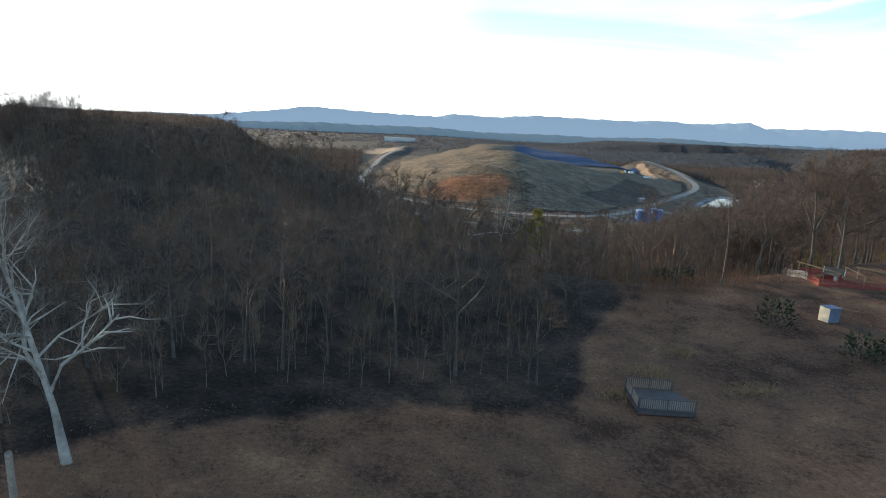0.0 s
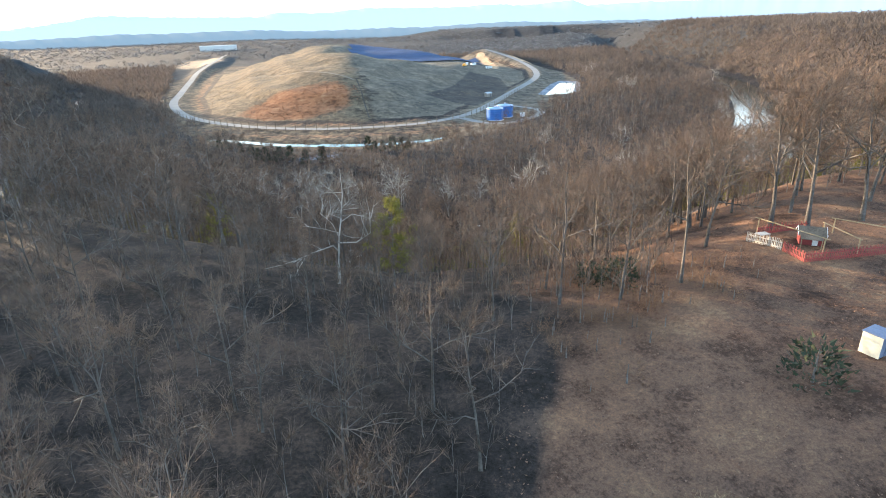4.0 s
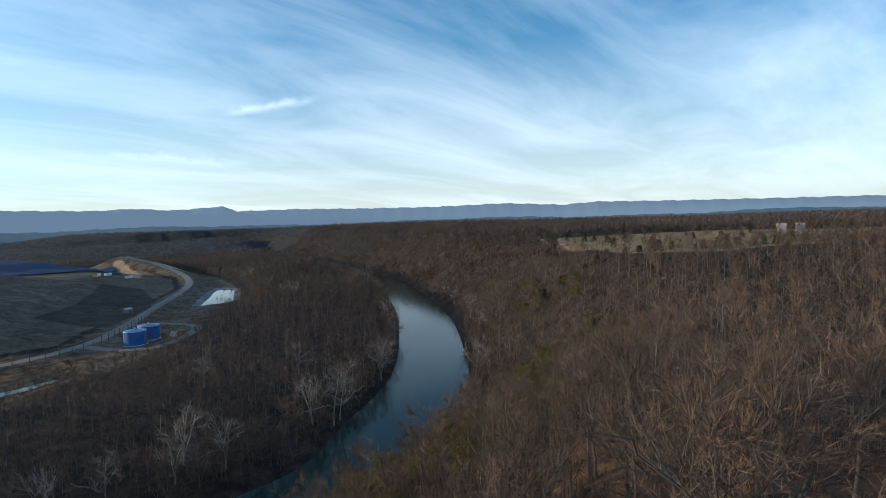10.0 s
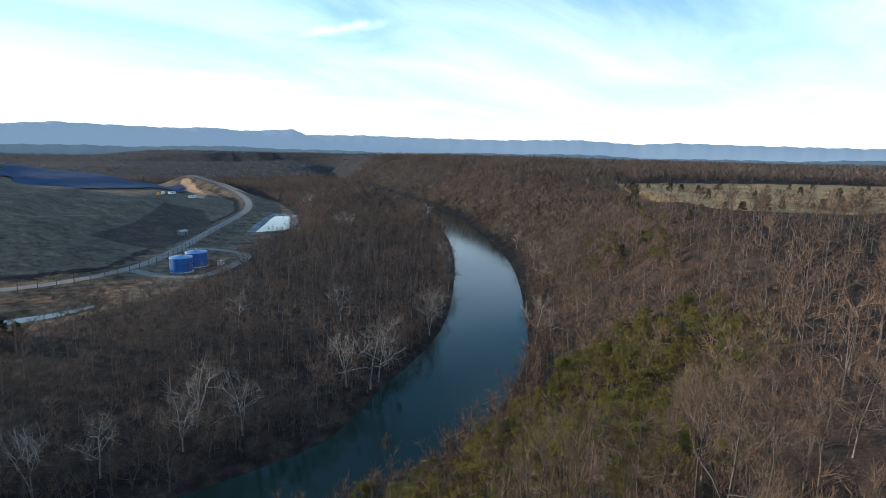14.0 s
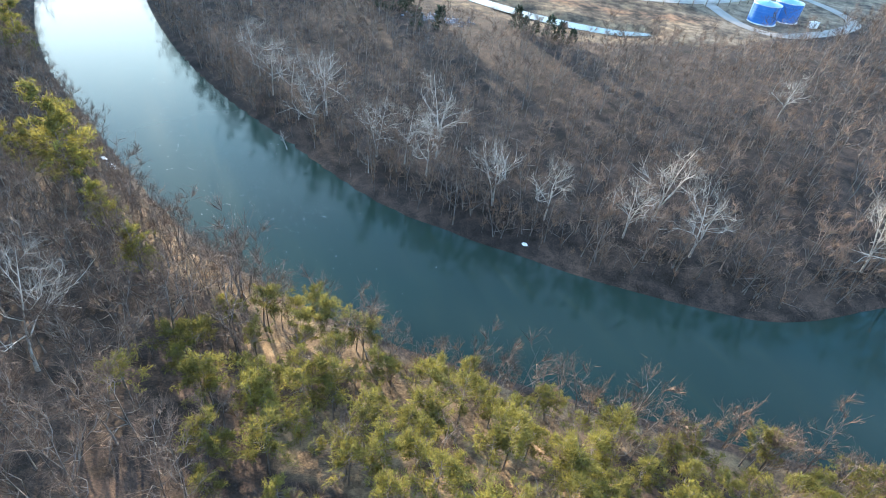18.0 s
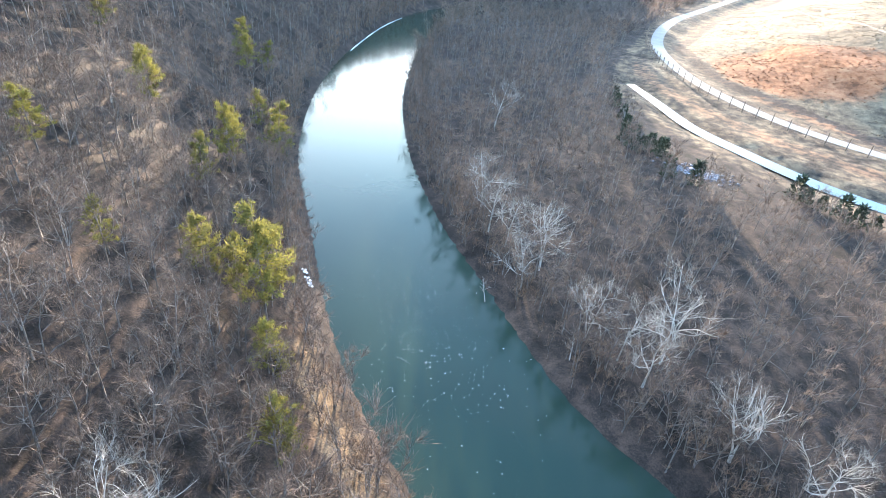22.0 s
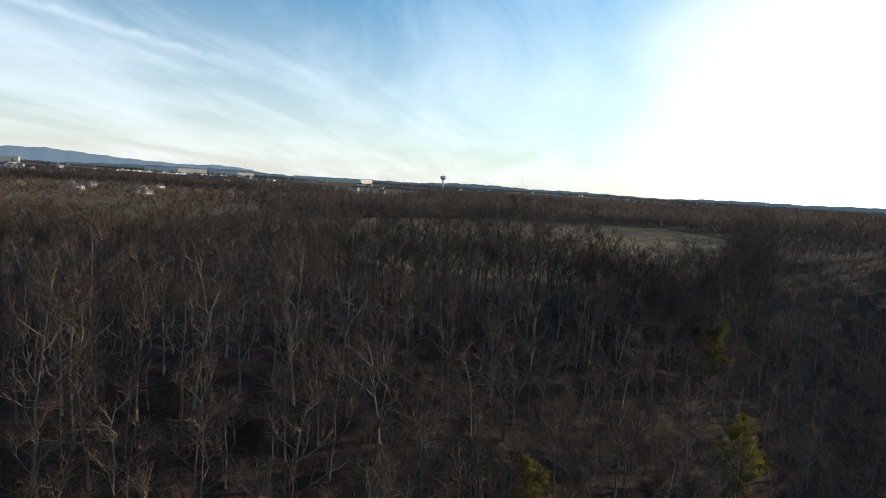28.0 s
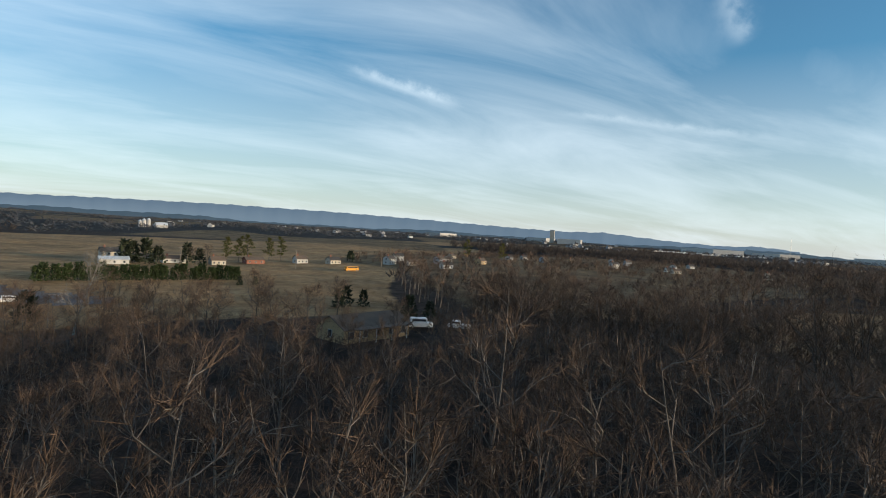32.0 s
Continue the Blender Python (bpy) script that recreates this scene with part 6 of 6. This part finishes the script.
# ---- the lawn: a railed deck, the play yard with its cottage and picket fence ----
RED = mat("faded_red_paint", (0.27, 0.05, 0.045), (0.16, 0.032, 0.03), 1.2, 8, 0.75, 0.2)
GREYP = mat("bleached_pickets", (0.44, 0.40, 0.34), (0.28, 0.25, 0.21), 1.2, 8, 0.85, 0.2)
YELL = mat("peeled_timber", (0.30, 0.23, 0.135), (0.19, 0.145, 0.085), 1.0, 8, 0.8, 0.2)
BLUE = mat("blue_grey_panel", (0.14, 0.17, 0.24), (0.09, 0.11, 0.16), 0.8, 6, 0.6, 0.1)
CREAMP = mat("cream_panel", (0.62, 0.56, 0.42), (0.5, 0.45, 0.34), 0.8, 6, 0.7, 0.1)
GREYD = mat("weathered_grey_deck", (0.10, 0.09, 0.09), (0.055, 0.05, 0.052), 1.2, 9, 0.85, 0.3)


def deck(x, y, yaw, w=4.2, d=3.6):
    z = gz(x, y)
    root = thing("garden_deck", pose(x, y, z, 0, 0, yaw), "low weathered grey wooden deck with slatted railings on the lawn", "deck")
    plank = None
    for k in range(16):
        b = part("plank", plank or box(0, 0, 0.36, w, d / 16 - 0.012, 0.035, bevel=0.004), GREYD if plank is None else None, root)
        plank = b.data
        b.location = (0, -d / 2 + (k + 0.5) * d / 16, 0)
    part("skirt", box(0, -d / 2, 0.17, w, 0.04, 0.3, bevel=0.005), GREYD, root)
    part("skirt", box(-w / 2, 0, 0.17, 0.04, d, 0.3, bevel=0.005), GREYD, root)
    post, slat = None, None
    sides = [((-w / 2, -d / 2), (w / 2, -d / 2)), ((-w / 2, -d / 2), (-w / 2, d / 2)), ((-w / 2, d / 2), (w / 2 * 0.75, d / 2))]
    for (ax, ay), (bx, by) in sides:
        ln, ang = math.hypot(bx - ax, by - ay), math.atan2(by - ay, bx - ax)
        for zz in (0.5, 1.3):
            part("rail", box((ax + bx) / 2, (ay + by) / 2, zz, ln, 0.09, 0.05, Matrix.Rotation(ang, 4, "Z"), 0.006), GREYD, root)
        for t in (0, 0.5, 1):
            p = part("post", post or box(0, 0, 0.68, 0.1, 0.1, 1.36, bevel=0.008), GREYD if post is None else None, root)
            post = p.data
            p.location = (ax + (bx - ax) * t, ay + (by - ay) * t, 0)
        n = int(ln / 0.155)
        for k in range(1, n):
            s = part("baluster", slat or box(0, 0, 0.9, 0.055, 0.03, 0.8), WOODG if slat is None else None, root)
            slat = s.data
            s.location, s.rotation_euler = (ax + (bx - ax) * k / n, ay + (by - ay) * k / n, 0), (0, 0, ang)
    part("step", box(w / 2 + 0.25, 0.4, 0.16, 0.5, 1.2, 0.08, bevel=0.01), GREYD, root)


deck(11.6, 44.8, -2)


def picket_run(name, pts, material, label, group):
    """Pickets on two rails along a line on the ground."""
    p = np.array(pts, float)
    mid = p.mean(0)
    root = thing(name, pose(mid[0], mid[1], gz(*mid)), label, "fence", group)
    base = np.array([mid[0], mid[1], gz(*mid)])
    pk = None
    for a, b in zip(p[:-1], p[1:]):
        ln, ang = np.hypot(*(b - a)), math.atan2(b[1] - a[1], b[0] - a[0])
        za, zb = gz(*a), gz(*b)
        for hgt in (0.25, 0.72):
            c = np.array([(a[0] + b[0]) / 2, (a[1] + b[1]) / 2, (za + zb) / 2 + hgt]) - base
            part("rail", box(*c, ln, 0.04, 0.08, Matrix.Rotation(ang, 4, "Z") @ Matrix.Rotation(-math.atan2(zb - za, ln), 4, "Y"), 0.005), material, root)
        n = int(ln / 0.17)
        for k in range(n):
            q = a + (b - a) * (k + 0.5) / n
            if pk is None:
                bm = box(0, 0, 0.5, 0.10, 0.022, 1.0)
                for v in bm.verts:
                    if v.co.z > 0.9 and abs(v.co.x) > 0.01:
                        v.co.x *= 0.35
                pk = part("picket", bm, material, root)
                o = pk
            else:
                o = part("picket", pk.data, None, root)
            o.location = Vector((q[0], q[1], gz(*q))) - Vector(base)
            o.rotation_euler = (0.03 * math.sin(k * 7.1), 0.04 * math.sin(k * 3.3), ang)


picket_run("picket_fence", [(41.5, 75.4), (41.3, 72.8), (44.5, 72.3), (50.5, 71.6)], RED, "faded red picket fence round a small play yard", "picket fences")
picket_run("picket_fence", [(41.2, 79.4), (41.5, 75.5)], GREYP, "bleached bare wooden picket fence beside the play yard", "picket fences")
picket_run("picket_fence", [(43.0, 80.0), (47.5, 78.6)], RED, "faded red picket fence at the back of the play yard", "picket fences")


OLDSH = mat("mossy_old_shingles", (0.17, 0.13, 0.095), (0.085, 0.065, 0.05), 1.5, 9, 0.95, 0.4, spec=0.1)


def play_cottage(x, y, yaw):
    root = thing("play_cottage", pose(x, y, gz(x, y), 0, 0, yaw) @ Matrix.Scale(0.74, 4), "small red play cottage with a brown shingled roof and white trim", "playhouse")
    bm = gable_body(2.6, 1.9, 1.35, 0.75)
    part("wall", bm, RED, root)
    slope = math.atan2(0.75, 0.95)
    for s in (-1, 1):
        rf = part("roof", box(0, s * 0.56, 1.68, 3.1, 1.45, 0.06, Matrix.Rotation(-s * slope, 4, "X"), 0.01), OLDSH, root)
        for k in range(6):
            v = -0.6 + 0.24 * k
            part("shingle_course", box(0, s * (0.56 + v * math.cos(slope)), 1.72 - v * math.sin(slope), 3.12, 0.26, 0.03, Matrix.Rotation(-s * slope - s * 0.06, 4, "X")), OLDSH, rf)
        for e in (-1, 1):
            part("bargeboard", box(e * 1.57, s * 0.56, 1.70, 0.05, 1.5, 0.13, Matrix.Rotation(-s * slope, 4, "X")), WHITE, root)
    part("porch_roof", box(-0.2, -1.75, 1.28, 2.4, 1.1, 0.07, Matrix.Rotation(0.25, 4, "X"), 0.01), OLDSH, root, "low plank porch roof")
    for s in (-1, 1):
        part("porch_post", box(-0.2 + s * 1.1, -2.2, 0.55, 0.09, 0.09, 1.2, bevel=0.01), YELL, root)
    part("door", box(0.4, -0.97, 0.55, 0.6, 0.05, 1.1, bevel=0.01), WHITE, root)
    part("window", box(1.32, 0, 0.85, 0.05, 0.5, 0.5, bevel=0.01), WHITE, root)


play_cottage(45.2, 76.0, -38)


def beam_frame(a, b, ha, hb, label):
    za, zb = gz(*a), gz(*b)
    root = thing("timber_frame", pose(a[0], a[1], za), label, "frame", "timber frames")
    d = Vector((b[0] - a[0], b[1] - a[1], zb + hb - za - ha))
    part("beam", tri_mesh("beam", tubes([np.array([[-d.x * 0.06, -d.y * 0.06, ha, 0.06], [d.x * 0.5, d.y * 0.5, ha + d.z / 2, 0.055], [d.x * 1.06, d.y * 1.06, ha + d.z, 0.05]])], 8), YELL), None, root)
    for t, (hh, zz) in ((0, (ha, 0)), (1, (hb, zb - za))):
        part("post", tri_mesh("post", tubes([np.array([[d.x * t, d.y * t, zz - 0.3, 0.06], [d.x * t, d.y * t, zz + hh, 0.055]])], 8), YELL), None, root)


beam_frame((43.2, 80.2), (43.9, 73.4), 1.7, 1.6, "peeled timber beam on posts over the play yard")
beam_frame((46.8, 76.2), (46.6, 72.4), 1.7, 1.5, "peeled timber beam on posts beside the play cottage")
beam_frame((49.2, 77.2), (52.5, 72.5), 1.5, 1.4, "peeled timber rail on posts by the wood")
root = thing("storage_box", pose(35, 61, gz(35, 61), 0, 0, 12) @ Matrix.Scale(0.72, 4), "blue-grey panelled outhouse with a cream end on the lawn", "outhouse")
part("body", box(0, 0, 1.05, 1.9, 1.7, 2.1, bevel=0.03), BLUE, root)
part("end_panel", box(-0.97, 0, 1.05, 0.06, 1.72, 2.12, bevel=0.01), CREAMP, root, "cream end panel")
part("roof", box(0, 0, 2.15, 2.1, 1.9, 0.1, bevel=0.02), BLUE, root)
part("door", box(0.2, -0.87, 1.0, 0.8, 0.05, 1.9, bevel=0.01), BLUE, root)
root = thing("garden_table", pose(42.3, 78.6, gz(42.3, 78.6)), "small weathered garden table under the oaks", "table")
part("top", box(0, 0, 0.7, 1.2, 0.8, 0.05, bevel=0.01), GREYP, root)
for sx in (-1, 1):
    for sy in (-1, 1):
        part("leg", box(sx * 0.5, sy * 0.3, 0.34, 0.06, 0.06, 0.7), GREYP, root)

# dark shrubs and dry brush round the lawn
RUSSET = mat("russet_brush", (0.20, 0.11, 0.06), (0.09, 0.05, 0.03), 0.4, 4, 0.9, 0, vary=0.3)
SHRUB_KITS = []
for k in range(3):
    w, t = bush(660 + k, 2.2 + 0.3 * k, 1.9, 260, 0.22, 0.35)
    SHRUB_KITS.append((tri_mesh("trunk", w, BARK), tri_mesh("crown", t, CEDAR)))
RUS_KITS = []
for k in range(3):
    w, t = bush(670 + k, 1.6 + 0.3 * k, 1.6, 300, 0.045, 0.2)
    RUS_KITS.append((tri_mesh("trunk", w, BARK), tri_mesh("crown", t, RUSSET)))
rng = np.random.default_rng(17)
for x, y, s in [(29, 60, 1.0), (32, 52, 0.9), (34, 51, 0.8), (26, 77, 1.0), (24, 79, 0.8)]:
    tree_thing("shrub", SHRUB_KITS[rng.integers(0, 3)], x, y, rng.uniform(0, 360), s, "dark dense evergreen shrub at the lawn's edge", "shrub", "dark shrubs")
for k in range(110):
    u = k / 109
    x, y = (14 + 22 * u + rng.normal(0, 1.6), 68 + 8 * u + rng.normal(0, 2.2)) if k % 2 else (27 + rng.normal(0, 3.0), 81 + rng.normal(0, 2.6))
    tree_thing("brush", RUS_KITS[k % 3], x, y, rng.uniform(0, 360), rng.uniform(0.4, 0.8), "russet dry brush at the wood's edge", "brush", "russet brush")
for x, y in [(57.5, 210.2)]:
    root = thing("bank_debris", pose(x, y, max(0.1, gz(x, y))) @ Matrix.Scale(0.62, 4), "pale heap of ice and driftwood on the water's edge", "debris")
    for k in range(7):
        a = k * 0.9
        part("slab", box(math.cos(a) * 0.5 * k * 0.3, math.sin(a) * 0.4 * k * 0.3, 0.15 + 0.04 * k, 1.3 - 0.1 * k, 0.8, 0.14, Matrix.Rotation(a, 4, "Z") @ Matrix.Rotation(0.15 * math.sin(k), 4, "X"), 0.03), ICE, root)
for k, (x, y) in enumerate([(-31, 203.4), (-29.3, 202.6), (-33.5, 204.6)]):
    root = thing("bank_debris", pose(x, y, max(0.05, gz(x, y))), "pale ice and stones along the river bank", "debris")
    for j in range(4):
        part("slab", box(0.5 * j - 0.7, 0.3 * math.sin(j * 2), 0.12, 0.7, 0.5, 0.14, Matrix.Rotation(j, 4, "Z"), 0.03), ICE, root)


reach = RIVER[(RIVER[:, 1] > 350) & (RIVER[:, 1] < 436) & (RIVER[:, 0] < 0)]
along = np.gradient(reach[:, :2], axis=0)
along /= np.linalg.norm(along, axis=1)[:, None]
shore = reach[:, :2] + np.stack([-along[:, 1], along[:, 0]], -1) * (reach[:, 2:] - 2.8)
v, q = ribbon(np.c_[shore, 0 * shore[:, 0]], 0.18 + 0.2 * np.maximum(0, np.sin(np.arange(len(shore)) * 1.9)), z=0.12, cross=1)
tagged(new("ice_shelf", mesh_of("ice_shelf", v, q, [ICE])), "thin white shelf of ice along the river bank", "ice", kind="stuff")


def sun_sparkle():
    """Sun sparkle on the slow reach, modelled as small flat white flecks."""
    rng = np.random.default_rng(23)
    vs, fs = [], []
    for k in range(420):
        u = rng.uniform(0, 1) if k < 150 else rng.uniform(0.16, 0.5)
        i = int(np.argmin(np.hypot(RIVER[:, 0] - (30 - 90 * u), RIVER[:, 1] - (196 + 60 * u))))
        c = RIVER[i, :2] + rng.normal(0, 6.0, 2)
        r, a0 = rng.uniform(0.035, 0.10), rng.uniform(0, 6.28)
        n = len(vs)
        vs += [(c[0] + r * math.cos(a0 + j) * (1 + 0.4 * math.sin(3 * j)), c[1] + r * math.sin(a0 + j), 0.03) for j in (0, 1.3, 2.4, 3.7, 5.1)]
        fs.append([n, n + 1, n + 2, n + 3, n + 4])
    tagged(new("sun_sparkle", mesh_of("sun_sparkle", vs, fs, [ICE])), "white flecks shaped for sun sparkle on the river", "ice", kind="stuff")


sun_sparkle()


# ---- landfill machines and trailers by the open cell ----
for k, (x, y, yaw) in enumerate([(228, 738, 30), (214, 720, 70), (250, 742, 10)]):
    root = thing("site_trailer", pose(x, y, gz(x, y), 0, 0, yaw), "pale site trailer beside the open landfill cell", "trailer", "site trailers")
    part("body", box(0, 0, 1.7, 8, 2.6, 2.5, bevel=0.06), WHITE, root)
    part("roof", box(0, 0, 3.0, 8.2, 2.8, 0.12, bevel=0.02), STEEL, root)
    part("door", box(2.2, -1.32, 1.5, 0.9, 0.06, 2.0, bevel=0.02), STEEL, root)
    for wx in (-2.5, -0.3):
        part("window", box(wx, -1.32, 2.0, 1.1, 0.06, 0.8, bevel=0.02), GLASS, root)
    for s in (-1, 1):
        wheel(root, -1.0, s * 1.1, 0.4, 0.25, TYRE)
vehicle("dump_truck", 205, 700, 50, (8.5, 2.6, 3.3), "amber", "amber dump truck on the bare landfill ground", "truck", 0.4)


def stones():
    """Broken stone on the gravel apron and along the pond."""
    rng = np.random.default_rng(31)
    vs, fs = [], []
    bm = bmesh.new()
    bmesh.ops.create_icosphere(bm, subdivisions=1, radius=1.0)
    v0 = np.array([v.co[:] for v in bm.verts])
    bm.verts.index_update()
    f0 = np.array([[v.index for v in f.verts] for f in bm.faces])
    bm.free()
    spots = [(10 + rng.normal(0, 5), 320 + rng.normal(0, 2.4)) for k in range(170)]
    edge = curve_through([(*p, 0) for p in POND] + [(*POND[0], 0)], 3)
    spots += [(x + rng.normal(0, 1.5), y + rng.normal(0, 1.5)) for x, y, _ in edge]
    for x, y in spots:
        r = rng.uniform(0.25, 0.7)
        fs.append(f0 + len(vs) * len(v0))
        vs.append(v0 * (1 + rng.uniform(-0.25, 0.25, (len(v0), 1))) * [r, r * rng.uniform(0.7, 1.2), r * 0.6] + [x, y, gz(x, y) + 0.1])
    m = mat("blue_grey_stone", (0.15, 0.165, 0.2), (0.07, 0.078, 0.095), 0.6, 5, 0.85, 0.3)
    tagged(new("riprap", mesh_of("riprap", np.concatenate(vs), np.concatenate(fs), [m])), "blue-grey broken stone on bare ground", "stones", kind="stuff")


stones()

# fallen trees that lean from the bank into the water
for k, (x, y, yaw, s) in enumerate([(118, 184, 20, 0.6), (128, 188, 60, 0.5), (150, 196, 40, 0.55), (20, 222, 200, 0.5), (-2, 226, 220, 0.45)]):
    w, t = bare_tree(180 + k, 13, 3.0, 0.3, 8, 5, 160, 4, 0.15, 1.0, 0.03, wild=0.4)
    root = thing("fallen_tree", pose(x, y, max(0.3, gz(x, y)), 62, 0, yaw) @ Matrix.Scale(s, 4), "bleached fallen tree leaning from the bank over the water", "fallen tree", "fallen trees")
    part("trunk", tri_mesh("trunk", w, PALE), None, root)
    part("crown", tri_mesh("crown", t, PALE_TWIG), None, root)


# ---- fallen leaves and straw tufts on the lawn ----
def lawn_litter(name, n, size, lift, material, label, category, seed, tall=0.0, spots=None):
    rng = np.random.default_rng(seed)
    x, y = rng.uniform(-34, 84, n * 3), rng.uniform(-4, 90, n * 3)
    if spots is not None:
        c = np.array(spots, float)[rng.integers(0, len(spots), n * 3)]
        x, y = c[:, 0] + rng.normal(0, 1, n * 3) * c[:, 2], c[:, 1] + rng.normal(0, 1, n * 3) * c[:, 2] * 0.6
    clump = rolling(x, y, 7.0, 3) + 0.6 * rolling(x, y, 2.6, 1) + rng.normal(0, 0.5, n * 3)
    ok = (np.maximum(inside(x, y, LAWN), inside(x, y, YARD)) > -1.5) & ((clump > -0.1) | (spots is not None))
    x, y = x[ok][:n], y[ok][:n]
    z = ground_z(x, y) + lift
    a = rng.uniform(0, 6.28, len(x))
    d = np.c_[np.cos(a), np.sin(a), rng.uniform(-0.2, 0.4, len(x)) + tall] * (size * rng.uniform(0.6, 1.4, len(x)))[:, None]
    v, f = blades(np.c_[x, y, z], d, (size * (0.8 if not tall else 0.12)) * rng.uniform(0.7, 1.3, len(x)), rng)
    tagged(new(name, mesh_of(name, v, f, [material])), label, category, kind="stuff")


LEAF = mat("dry_fallen_leaves", (0.19, 0.11, 0.07), (0.085, 0.048, 0.033), 0.8, 6, 0.9, 0, isle=0.7)
STRAW = mat("dry_straw_grass", (0.34, 0.235, 0.125), (0.19, 0.125, 0.065), 0.8, 6, 0.9, 0, isle=0.6)
lawn_litter("fallen_leaves", 30000, 0.13, 0.03, LEAF, "brown fallen leaves strewn over the lawn", "leaves", 71)
lawn_litter("straw_grass", 3200, 0.24, 0.0, STRAW, "tufts of dry straw-coloured grass on the lawn", "grass", 72, 1.1, [(13, 50, 1.3), (17, 54, 0.8), (9, 46, 1.0), (20, 47, 1.0)])


# ---- dry tufts and russet scrub on the landfill's slopes ----
def tuft_kit(seed, n, size, wide):
    rng = np.random.default_rng(seed)
    a = rng.uniform(0, 6.28, n)
    d = np.c_[np.cos(a) * 0.7, np.sin(a) * 0.7, rng.uniform(0.5, 1.0, n)] * (size * rng.uniform(0.6, 1.2, n))[:, None]
    st = np.c_[rng.normal(0, 0.35 * size, (n, 2)), np.zeros(n)]
    v, f = blades(st, d, wide * rng.uniform(0.7, 1.3, n), rng)
    return (v[:0], f[:0]), (v, f)


TUFT = [tuft_kit(700 + k, 7, 0.75, 0.45) for k in range(5)]
rng = np.random.default_rng(41)
x, y = rng.uniform(-90, 320, 26000), rng.uniform(395, 760, 26000)
k = inside(x, y, FILL)
patchy = rolling(x, y, 47, 2) + 0.7 * rolling(x, y, 13, 5) + rng.normal(0, 0.45, x.size)
red = np.exp(-(((x - 8) / 50) ** 2 + ((y - 474) / 40) ** 2) ** 1.5) * (x < 50)
grow = (k > 3) & (patchy > 0.05)
DRY_TUFT = mat("bleached_dry_tufts", (0.25, 0.185, 0.115), (0.06, 0.045, 0.03), 0.2, 2, 0.95, 0, isle=0.8)
RED_TUFT = mat("russet_broomsedge", (0.27, 0.115, 0.055), (0.10, 0.042, 0.022), 0.2, 2, 0.95, 0, isle=0.7)
sel = grow & (red < 0.4) & ((x < 52) | (patchy > 0.75))
stuff("dry_tufts", TUFT, x[sel], y[sel], rng, 0.35, 0.85, [BARK, DRY_TUFT], "dry bleached grass tufts on the landfill's slope", "grass", sink=0.05)
sel = (k > 3) & (red > 0.45) & (patchy > -0.35)
stuff("russet_scrub", TUFT, x[sel], y[sel], rng, 0.45, 1.0, [BARK, RED_TUFT], "russet broom grass on the landfill's lower slope", "grass", sink=0.05)
